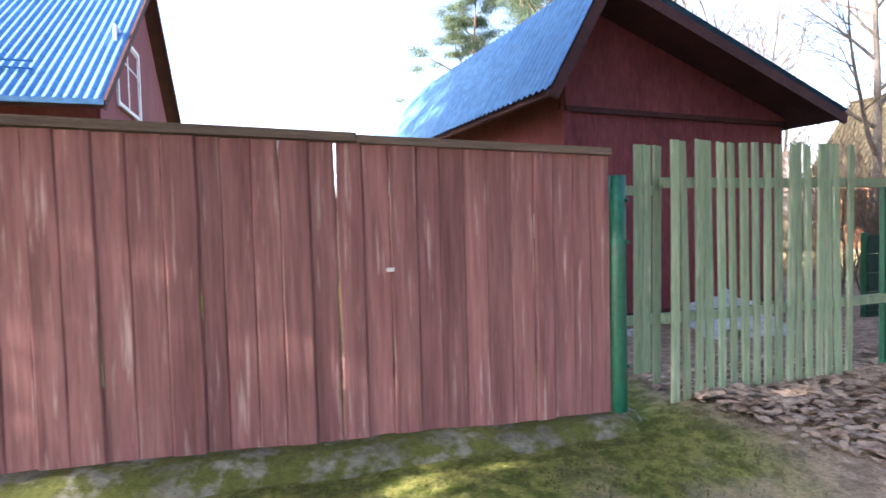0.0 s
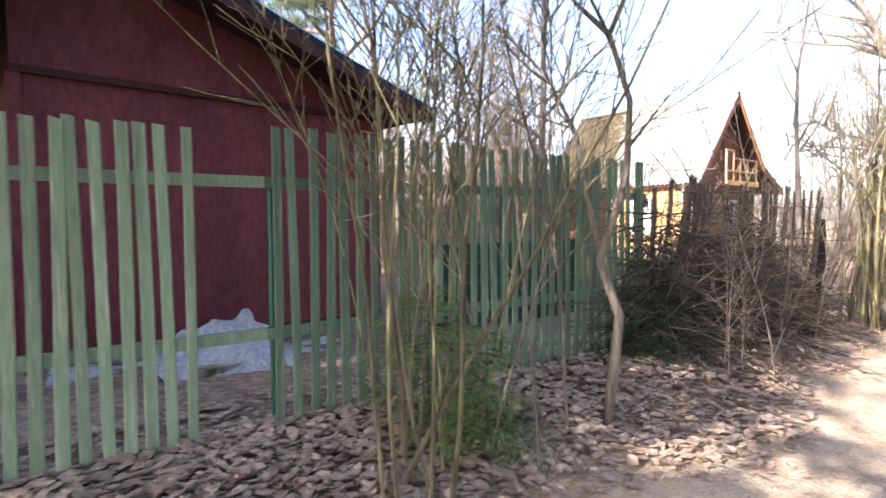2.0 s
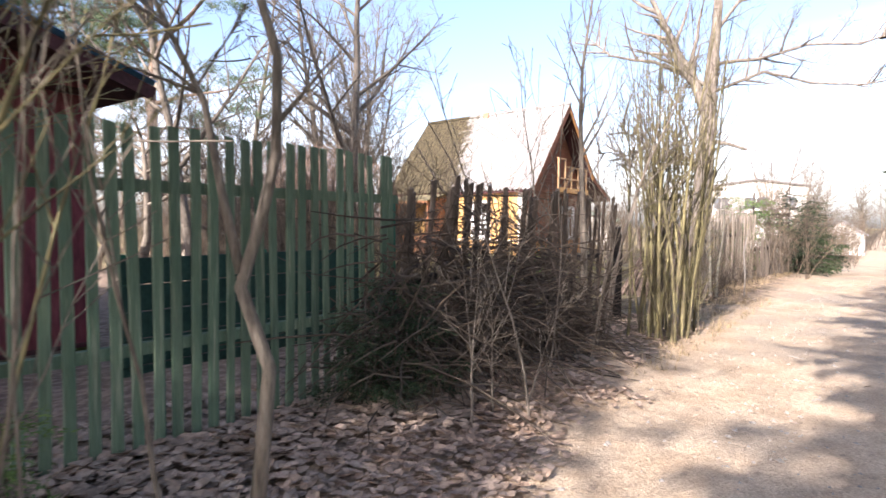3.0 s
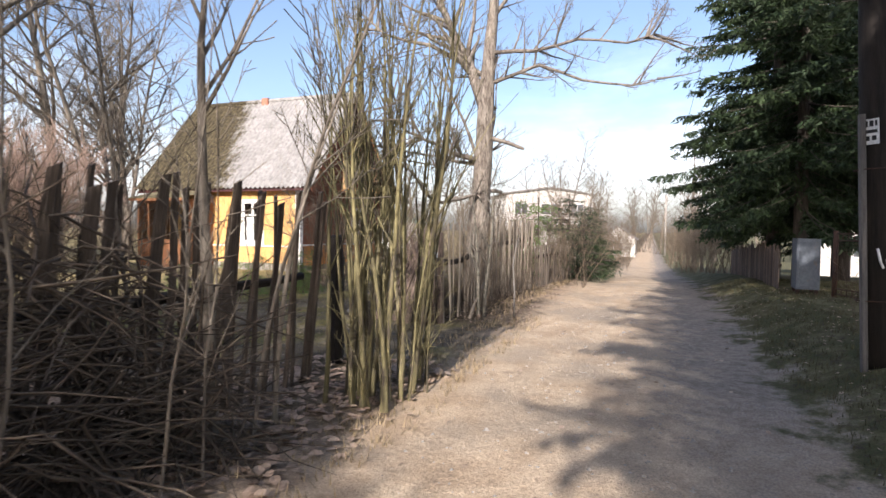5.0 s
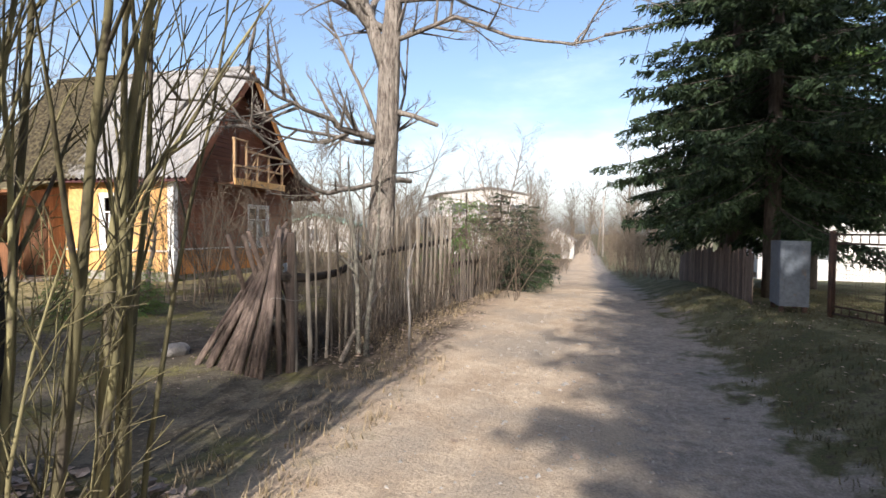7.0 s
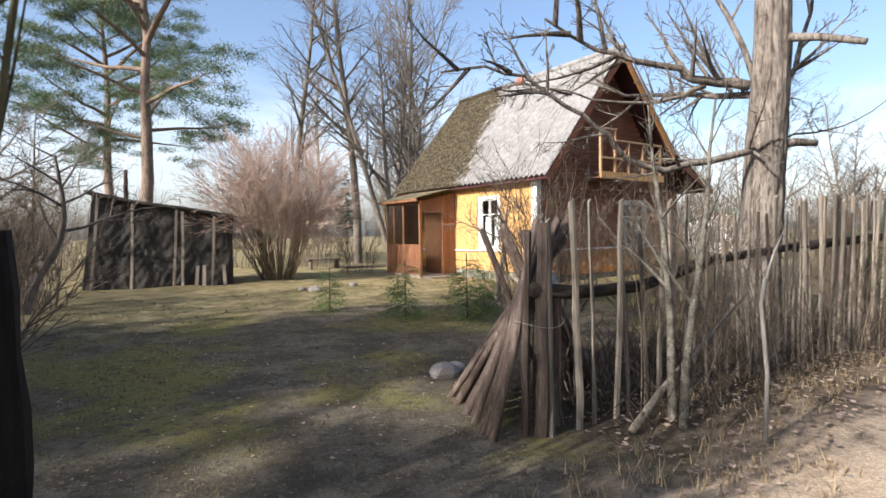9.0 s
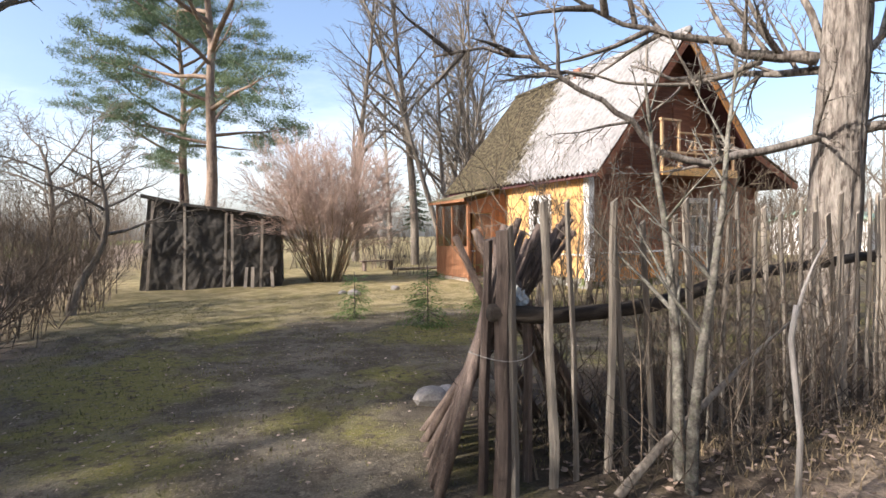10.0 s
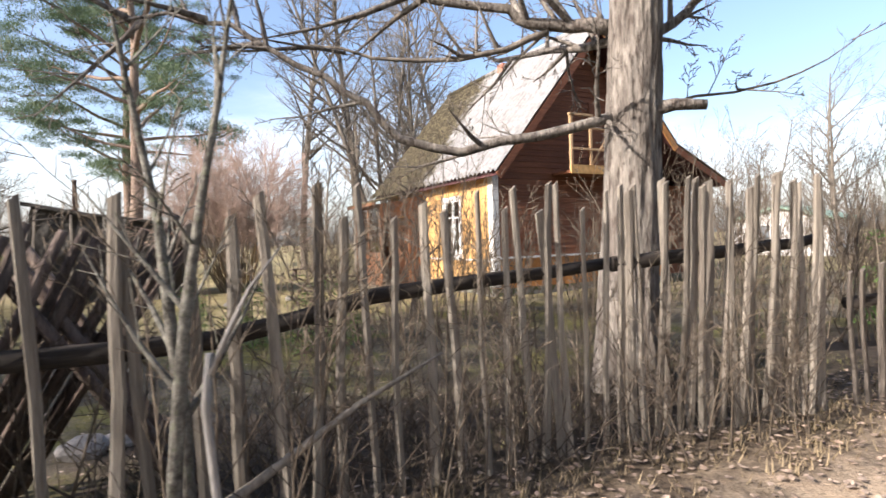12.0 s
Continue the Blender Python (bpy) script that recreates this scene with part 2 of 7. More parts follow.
def creeping_moss(m, moss):
    """Moss over the back part of the slate, by the roof's own length and height, with a ragged edge."""
    nt = m.node_tree
    p = nt.nodes["Principled BSDF"]
    old = p.inputs["Base Color"].links[0].from_socket
    tc, sep, n = nt.nodes.new("ShaderNodeTexCoord"), nt.nodes.new("ShaderNodeSeparateXYZ"), nt.nodes.new("ShaderNodeTexNoise")
    n.inputs["Scale"].default_value, n.inputs["Detail"].default_value, n.inputs["Roughness"].default_value = 2.2, 9, 0.8
    nt.links.new(tc.outputs["Object"], sep.inputs[0])
    nt.links.new(tc.outputs["Object"], n.inputs["Vector"])
    a, b = nt.nodes.new("ShaderNodeMath"), nt.nodes.new("ShaderNodeMath")
    a.operation = b.operation = "MULTIPLY_ADD"
    a.inputs[1].default_value = -0.36
    nt.links.new(sep.outputs[2], a.inputs[0])
    nt.links.new(sep.outputs[1], a.inputs[2])
    b.inputs[1].default_value = 4.2
    nt.links.new(n.outputs["Fac"], b.inputs[0])
    nt.links.new(a.outputs[0], b.inputs[2])
    edge = nt.nodes.new("ShaderNodeMapRange")
    edge.inputs[1].default_value, edge.inputs[2].default_value = 3.7, 4.3
    nt.links.new(b.outputs[0], edge.inputs[0])
    tone = nt.nodes.new("ShaderNodeMix")
    tone.data_type = "RGBA"
    tone.inputs[6].default_value, tone.inputs[7].default_value = (*moss[0], 1), (*moss[1], 1)
    n2 = nt.nodes.new("ShaderNodeTexNoise")
    n2.inputs["Scale"].default_value, n2.inputs["Detail"].default_value = 11, 8
    nt.links.new(tc.outputs["Object"], n2.inputs["Vector"])
    spread = nt.nodes.new("ShaderNodeMapRange")
    spread.inputs[1].default_value, spread.inputs[2].default_value = 0.40, 0.62
    nt.links.new(n2.outputs["Fac"], spread.inputs[0])
    nt.links.new(spread.outputs[0], tone.inputs[0])
    x = nt.nodes.new("ShaderNodeMix")
    x.data_type = "RGBA"
    nt.links.new(edge.outputs[0], x.inputs[0])
    nt.links.new(old, x.inputs[6])
    nt.links.new(tone.outputs[2], x.inputs[7])
    nt.links.new(x.outputs[2], p.inputs["Base Color"])


creeping_moss(M_SLATE, ((0.022, 0.017, 0.009), (0.088, 0.071, 0.039)))

M_GLASS = bpy.data.materials.new("window_glass")
M_FARPANE = mat("far_pane", (0.10, 0.11, 0.12), (0.16, 0.17, 0.18), 2, 0.2, 0, var=0)
M_COMPOST = mat("dull_green_boards", (0.012, 0.04, 0.028), (0.022, 0.06, 0.042), 3, 0.7, 0.2, var=0.1)
M_GLASS.use_nodes = True
_p = M_GLASS.node_tree.nodes["Principled BSDF"]
_p.inputs["Base Color"].default_value = (0.9, 0.95, 0.95, 1)
_p.inputs["Roughness"].default_value, _p.inputs["Transmission Weight"].default_value, _p.inputs["IOR"].default_value = 0.03, 1.0, 1.45


# ---- building helpers ----
class Geo:
    """Gathers corners and faces of one mesh."""

    def __init__(self):
        self.v, self.f, self.smooth = [], [], []

    def add(self, pts, faces, smooth=False):
        n = len(self.v)
        self.v.extend(tuple(p) for p in pts)
        self.f.extend(tuple(i + n for i in f) for f in faces)
        self.smooth.extend([smooth] * len(faces))

    def box(self, lo, hi, m=None, ch=0.0):
        """A box from corner to corner with its long edges chamfered by ch."""
        (x0, y0, z0), (x1, y1, z1) = lo, hi
        if ch:
            self.prism([(x0 + ch, y0), (x1 - ch, y0), (x1, y0 + ch), (x1, y1 - ch), (x1 - ch, y1), (x0 + ch, y1), (x0, y1 - ch), (x0, y0 + ch)], z0, z1, m)
            return
        self.prism([(x0, y0), (x1, y0), (x1, y1), (x0, y1)], z0, z1, m)

    def prism(self, outline, z0, z1, m=None):
        n = len(outline)
        pts = [Vector((x, y, z0)) for x, y in outline] + [Vector((x, y, z1)) for x, y in outline]
        if m is not None:
            pts = [m @ p for p in pts]
        self.add(pts, [tuple(range(n - 1, -1, -1)), tuple(range(n, 2 * n))] + [(i, (i + 1) % n, n + (i + 1) % n, n + i) for i in range(n)])

    def tube(self, pts, radii, n=5, cap=True):
        pts = [Vector(p) for p in pts]
        rings, side = [], Vector((0.31, 0.95, 0.1))
        for i, p in enumerate(pts):
            d = (pts[min(i + 1, len(pts) - 1)] - pts[max(i - 1, 0)]).normalized()
            side = (side - d * side.dot(d)).normalized()
            up = d.cross(side)
            rings.extend(p + (side * math.cos(a) + up * math.sin(a)) * radii[i] for a in (2 * math.pi * k / n for k in range(n)))
        faces = [(i * n + k, i * n + (k + 1) % n, (i + 1) * n + (k + 1) % n, (i + 1) * n + k) for i in range(len(pts) - 1) for k in range(n)]
        if cap:
            faces += [tuple(range(n - 1, -1, -1)), tuple(range((len(pts) - 1) * n, len(pts) * n))]
        self.add(rings, faces, True)

    def mesh(self, name, material):
        me = bpy.data.meshes.new(name)
        me.from_pydata(self.v, [], self.f)
        me.polygons.foreach_set("use_smooth", self.smooth)
        me.materials.append(material)
        return me


def tri_mesh(name, tris, material):
    """A mesh of loose triangles from an array (n, 3, 3)."""
    me = bpy.data.meshes.new(name)
    n = len(tris)
    me.vertices.add(3 * n), me.loops.add(3 * n), me.polygons.add(n)
    me.vertices.foreach_set("co", np.asarray(tris, dtype=np.float32).ravel())
    me.loops.foreach_set("vertex_index", np.arange(3 * n, dtype=np.int32))
    me.polygons.foreach_set("loop_start", np.arange(0, 3 * n, 3, dtype=np.int32))
    me.update(calc_edges=True)
    me.materials.append(material)
    return me


def quad_mesh(name, quads, material):
    """A mesh of loose quads from an array (n, 4, 3)."""
    me = bpy.data.meshes.new(name)
    n = len(quads)
    me.vertices.add(4 * n), me.loops.add(4 * n), me.polygons.add(n)
    me.vertices.foreach_set("co", np.asarray(quads, dtype=np.float32).ravel())
    me.loops.foreach_set("vertex_index", np.arange(4 * n, dtype=np.int32))
    me.polygons.foreach_set("loop_start", np.arange(0, 4 * n, 4, dtype=np.int32))
    me.update(calc_edges=True)
    me.materials.append(material)
    return me


def thing(name, m, label, category, group="", kind=""):
    ob = new(name)
    ob.empty_display_size = 0.2
    ob.matrix_world = m
    return tagged(ob, label, category, group, kind)


def part(name, geo, material, parent=None, label="", m=None):
    """One mesh object under a thing or a part. geo: a Geo or a finished mesh."""
    ob = new(name, geo.mesh(name, material) if isinstance(geo, Geo) else geo)
    if parent is not None:
        ob.parent = parent
    if m is not None:
        ob.matrix_basis = m
    return tagged(ob, label)


def unit(rng):
    v = rng.normal(size=3)
    return Vector(v / np.linalg.norm(v))


def smooth(a, b, x):
    t = min(1.0, max(0.0, (x - a) / (b - a)))
    return t * t * (3 - 2 * t)


# ---- the plan: a runs along the lane, b to its left ----
TURN_LANE = math.degrees(math.atan2(0.326, 0.945))


def at(a, b):
    return a * 0.9453 - b * 0.3261, a * 0.3261 + b * 0.9453


def lane(x, y):
    return x * 0.9453 + y * 0.3261, -x * 0.3261 + y * 0.9453


def gz(x, y):
    """Height of the ground; past the yard the lane runs downhill."""
    a, b = lane(x, y)
    t = max(0.0, a - 20.0)
    fall = 0.05 * (t * t / 16 if t < 8 else t - 4)
    z = 0.04 - 2.0 * math.tanh(fall / 2.0) * max(1 - smooth(5, 9, b), smooth(45, 60, a))
    z += (0.23 - 0.10 * smooth(3.4, 6, b)) * (0.72 + 0.28 * smooth(1.9, 3.0, a)) * smooth(1.1, 2.5, b) * (1 - smooth(8, 12.5, a))
    z += 0.07 * smooth(1.3, 2.4, b) * smooth(16, 18, a) * (1 - smooth(3.0, 4.5, b))
    z += 0.33 * smooth(1.45, 2.6, -b) * (1 - 0.5 * smooth(24, 40, a))
    if -1.8 < b < 2.0:
        z -= 0.025 * math.exp(-((b - 0.75) / 0.3) ** 2) + 0.03 * math.exp(-((b + 0.85) / 0.35) ** 2)
    near = 1 - smooth(30, 80, math.hypot(x - 10, y - 6))
    z += near * (0.035 * noise.noise((x * 0.9, y * 0.9, 3)) + 0.018 * noise.noise((x * 3.1, y * 3.1, 7)))
    return z


def spot(a, b, lift=0.0):
    x, y = at(a, b)
    return Vector((x, y, gz(x, y) + lift))


def on_lane(a, b, z=None, turn=0.0):
    x, y = at(a, b)
    return pose(x, y, gz(x, y) if z is None else z, 0, 0, TURN_LANE + turn)


# ---- ground ----
def axis(lo, hi, fine_lo, fine_hi, step):
    vals = list(np.arange(fine_lo, fine_hi + 1e-6, step))
    s, v = step, fine_hi
    while v < hi:
        s *= 1.35
        v += s
        vals.append(min(v, hi))
    s, v = step, fine_lo
    while v > lo:
        s *= 1.35
        v -= s
        vals.insert(0, max(v, lo))
    return vals


def ground_material():
    m = bpy.data.materials.new("ground")
    m.use_nodes = True
    nt = m.node_tree
    p = nt.nodes["Principled BSDF"]
    geo = nt.nodes.new("ShaderNodeNewGeometry")
    rot = nt.nodes.new("ShaderNodeVectorRotate")
    rot.rotation_type = "Z_AXIS"
    rot.inputs["Angle"].default_value = -radians(TURN_LANE)
    nt.links.new(geo.outputs["Position"], rot.inputs["Vector"])
    sep = nt.nodes.new("ShaderNodeSeparateXYZ")
    nt.links.new(rot.outputs[0], sep.inputs[0])

    def nz(scale, detail=6, rough=0.62, vec=None):
        n = nt.nodes.new("ShaderNodeTexNoise")
        n.inputs["Scale"].default_value, n.inputs["Detail"].default_value, n.inputs["Roughness"].default_value = scale, detail, rough
        nt.links.new(vec or geo.outputs["Position"], n.inputs["Vector"])
        return n.outputs["Fac"]

    def math_node(op, a, b=0.0):
        n = nt.nodes.new("ShaderNodeMath")
        n.operation = op
        for i, v in enumerate((a, b)):
            if hasattr(v, "is_linked"):
                nt.links.new(v, n.inputs[i])
            else:
                n.inputs[i].default_value = v
        return n.outputs[0]

    def step(v, lo, hi):
        n = nt.nodes.new("ShaderNodeMapRange")
        n.interpolation_type = "SMOOTHSTEP"
        n.inputs[1].default_value, n.inputs[2].default_value = lo, hi
        nt.links.new(v, n.inputs[0])
        return n.outputs[0]

    def mix(fac, a, b, kind="MIX"):
        x = nt.nodes.new("ShaderNodeMix")
        x.data_type, x.blend_type = "RGBA", kind
        for key, v in ((0, fac), (6, a), (7, b)):
            if hasattr(v, "is_linked"):
                nt.links.new(v, x.inputs[key])
            else:
                x.inputs[key].default_value = v if isinstance(v, float) else (*v, 1)
        return x.outputs[2]

    big, mid, small, tiny = nz(0.5), nz(2.2), nz(11), nz(60, 3)
    wob = math_node("ADD", sep.outputs[1], math_node("MULTIPLY", math_node("SUBTRACT", mid, 0.5), 2.4))
    sand = mix(step(mid, 0.35, 0.65), (0.38, 0.285, 0.195), (0.51, 0.40, 0.285))
    sand = mix(step(small, 0.55, 0.72), sand, (0.27, 0.205, 0.15))
    sand = mix(step(big, 0.48, 0.66), sand, (0.33, 0.27, 0.205))
    turf = mix(step(mid, 0.38, 0.62), (0.08, 0.066, 0.045), (0.155, 0.13, 0.092))
    turf = mix(step(big, 0.46, 0.60), turf, (0.165, 0.145, 0.045))
    turf = mix(step(small, 0.50, 0.66), turf, (0.075, 0.06, 0.044))
    turf = mix(step(nz(27, 5), 0.56, 0.66), turf, (0.20, 0.165, 0.115))
    litter = mix(step(small, 0.4, 0.62), (0.16, 0.115, 0.085), (0.30, 0.23, 0.175))
    left = step(wob, 1.35, 2.25)
    right = step(math_node("MULTIPLY", wob, -1.0), 1.35, 1.75)
    bank_end = step(sep.outputs[0], 10.5, 13.5)
    # sunlit strip at the back of the yard, put into the turf as tan
    sunlit_turf = mix(step(mid, 0.4, 0.62), (0.20, 0.165, 0.075), (0.31, 0.25, 0.135))
    turf = mix(step(wob, 9.0, 11.0), turf, sunlit_turf)
    # darker brown strip of ground along the grey stake fence
    dark_strip = math_node("MULTIPLY", step(sep.outputs[0], 15.7, 16.5), math_node("MULTIPLY", step(wob, 2.3, 2.8), math_node("SUBTRACT", 1.0, step(wob, 4.2, 5.4))))
    turf = mix(math_node("MULTIPLY", dark_strip, 0.85), turf, mix(step(small, 0.4, 0.64), (0.03, 0.023, 0.018), (0.075, 0.054, 0.04)))
    dry = mix(step(small, 0.42, 0.6), (0.085, 0.062, 0.043), (0.175, 0.132, 0.09))
    dry_zone = math_node("MULTIPLY", step(sep.outputs[0], 15.6, 17.2), math_node("SUBTRACT", 1.0, step(wob, 2.3, 2.9)))
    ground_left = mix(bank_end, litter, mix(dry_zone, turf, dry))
    moss_zone = math_node("SUBTRACT", 1.0, step(math_node("ADD", sep.outputs[0], math_node("MULTIPLY", mid, 0.8)), 2.7, 3.2))
    moss = mix(step(small, 0.4, 0.6), (0.085, 0.105, 0.02), (0.20, 0.20, 0.055))
    ground_left = mix(moss_zone, ground_left, moss)
    # shade on the spruces' side wheel track, put into the sand as grey
    track_shade = math_node("MULTIPLY", step(math_node("MULTIPLY", wob, -1.0), 0.1, 0.9), step(sep.outputs[0], 9.0, 14.0))
    sand = mix(math_node("MULTIPLY", track_shade, 0.75), sand, mix(step(small, 0.4, 0.62), (0.13, 0.125, 0.12), (0.235, 0.22, 0.205)))
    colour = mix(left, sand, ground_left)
    verge = mix(step(mid, 0.4, 0.6), (0.075, 0.078, 0.035), (0.14, 0.128, 0.07))
    verge = mix(step(small, 0.5, 0.7), verge, (0.07, 0.055, 0.04))
    colour = mix(right, colour, verge)
    speck = nt.nodes.new("ShaderNodeMapRange")
    speck.inputs[1].default_value, speck.inputs[2].default_value = 0.3, 0.7
    speck.inputs[3].default_value, speck.inputs[4].default_value = 0.7, 1.25
    nt.links.new(tiny, speck.inputs[0])
    colour = mix(1.0, colour, speck.outputs[0], "MULTIPLY")
    nt.links.new(colour, p.inputs["Base Color"])
    p.inputs["Roughness"].default_value, p.inputs["Specular IOR Level"].default_value = 0.95, 0.15
    b = nt.nodes.new("ShaderNodeBump")
    b.inputs["Strength"].default_value, b.inputs["Distance"].default_value = 0.7, 0.03
    nt.links.new(math_node("ADD", small, math_node("MULTIPLY", tiny, 0.5)), b.inputs["Height"])
    nt.links.new(b.outputs[0], p.inputs["Normal"])
    return m


A_LINES, B_LINES = axis(-900, 1500, -4, 30, 0.2), axis(-900, 900, -5, 24, 0.2)
g = Geo()
g.add([Vector((*at(a, b), gz(*at(a, b)))) for a in A_LINES for b in B_LINES],
      [(i * len(B_LINES) + j, (i + 1) * len(B_LINES) + j, (i + 1) * len(B_LINES) + j + 1, i * len(B_LINES) + j + 1)
       for i in range(len(A_LINES) - 1) for j in range(len(B_LINES) - 1)], True)
M_GROUND = ground_material()
tagged(new("ground", g.mesh("ground", M_GROUND)), "sandy lane between mossy turf and a bank of dead leaves", "ground", kind="structure")


# ---- fences ----
def board_mesh(name, w, d, h, material, tip=0.0, ch=0.004, bow=0.0, seed=0):
    """An upright board, slightly bowed and worn, standing on its origin; tip: how far one corner of the top is cut down."""
    rng = random.Random(seed)
    geo = Geo()
    steps = 4
    prof = [(-w / 2 + ch, -d / 2), (w / 2 - ch, -d / 2), (w / 2, -d / 2 + ch), (w / 2, d / 2 - ch), (w / 2 - ch, d / 2), (-w / 2 + ch, d / 2), (-w / 2, d / 2 - ch), (-w / 2, -d / 2 + ch)]
    pts = []
    for i in range(steps + 1):
        t = i / steps
        dx, k = bow * math.sin(math.pi * t) + rng.uniform(-1, 1) * bow * 0.4, 1 + rng.uniform(-0.05, 0.05)
        for x, y in prof:
            z = h * t - (tip * (x / w + 0.5) if i == steps else 0)
            pts.append((x * k + dx, y + bow * 0.5 * math.sin(math.pi * t), z))
    n = 8
    faces = [tuple(range(n - 1, -1, -1)), tuple(range(steps * n, steps * n + n))]
    faces += [(i * n + k, i * n + (k + 1) % n, (i + 1) * n + (k + 1) % n, (i + 1) * n + k) for i in range(steps) for k in range(n)]
    geo.add(pts, faces)
    return geo.mesh(name, material)


def rough_stake(name, r, h, material, seed, flat=0.55):
    """A hand-split stake: an uneven tapering bar with a slanted top."""
    rng = random.Random(seed)
    geo = Geo()
    n, steps = 6, 6
    pts = []
    wx = wy = 0.0
    turn = rng.uniform(0, 1)
    for i in range(steps + 1):
        t = i / steps
        wx, wy = wx + rng.uniform(-1, 1) * 0.012, wy + rng.uniform(-1, 1) * 0.008
        for k in range(n):
            a = 2 * math.pi * (k / n) + turn
            rr = r * (1.06 - 0.18 * t) * rng.uniform(0.85, 1.15)
            z = h * t + (0.010 * math.cos(a) if i == steps else 0)
            pts.append((wx + math.cos(a) * rr, wy + math.sin(a) * rr * flat, z))
    faces = [tuple(range(n - 1, -1, -1)), tuple(range(steps * n, steps * n + n))]
    faces += [(i * n + k, i * n + (k + 1) % n, (i + 1) * n + (k + 1) % n, (i + 1) * n + k) for i in range(steps) for k in range(n)]
    geo.add(pts, faces, False)
    return geo.mesh(name, material)


def red_fence():
    # local x runs along the fence, -y faces the lane; the right end is at 0
    m = pose(1.0, 3.3, 0.26, 0, 0, 15.2)
    f = thing("board_fence", m, "tall board fence of weathered dark red boards with a grey cap", "fence")
    rng = random.Random(4)
    x, top = 0.0, 1.563
    shared = [board_mesh("board", w, 0.024, 1.0, M_RED, ch=0.008, bow=0.001, seed=k) for k, w in enumerate((0.115, 0.135, 0.145, 0.155))]
    while x > -7.2:
        k = rng.randrange(4)
        w = (0.115, 0.135, 0.145, 0.155)[k]
        lift = -0.026 * x + rng.uniform(-0.012, 0.012)
        b = part("board", shared[k], None, f, m=pose(x - w / 2, rng.choice((-0.02, -0.013, -0.006, 0.0)), lift, 0, 0, rng.uniform(-0.6, 0.6)) @ Matrix.Diagonal((1, 1, top - 0.034 * x - 0.005 - lift, 1)))
        x -= w - rng.uniform(0.001, 0.003) + (0.007 if x > -1.53 > x - w else 0.0)
    g = Geo()
    slope = pose(0, 0, top, 0, math.degrees(math.atan(0.034)), 0)
    g.box((-7.3, -0.055, 0.0), (-1.50, 0.05, 0.045), slope, ch=0.006)
    part("cap_board", g, M_CAP, f)
    g = Geo()
    g.box((-1.50, -0.05, -0.006), (0.0, 0.05, 0.036), slope, ch=0.006)
    part("cap_board", g, M_CAP, f)
    for z in (0.35, 1.25):
        g = Geo()
        g.box((-7.2, 0.015, z), (0.0, 0.055, z + 0.08), ch=0.005)
        part("rail", g, M_RED, f)
    # the footing of poured concrete, mossy
    g = Geo()
    n = 36
    pts = []
    for k in range(n + 1):
        x = -7.3 + 7.35 * k / n
        e = 0.03 * noise.noise((x * 2, 0, 5))
        pts += [(x, -0.27 + e, -0.30), (x, -0.24 + 2 * e, -0.026 * x - 0.06 + e), (x, -0.14 + e, -0.026 * x + 0.004 + e), (x, 0.1, -0.026 * x + 0.015), (x, 0.12, -0.3)]
    g.add(pts, [(5 * k + j, 5 * k + 5 + j, 5 * k + 6 + j, 5 * k + 1 + j) for k in range(n) for j in range(4)], True)
    part("footing", g, M_FOOT, f, "mossy concrete footing")
    tag = Geo()
    tag.box((-1.36, -0.05, 0.93), (-1.32, -0.0335, 0.95))
    part("marker_plate", tag, M_WHITE, f, "small white plate")


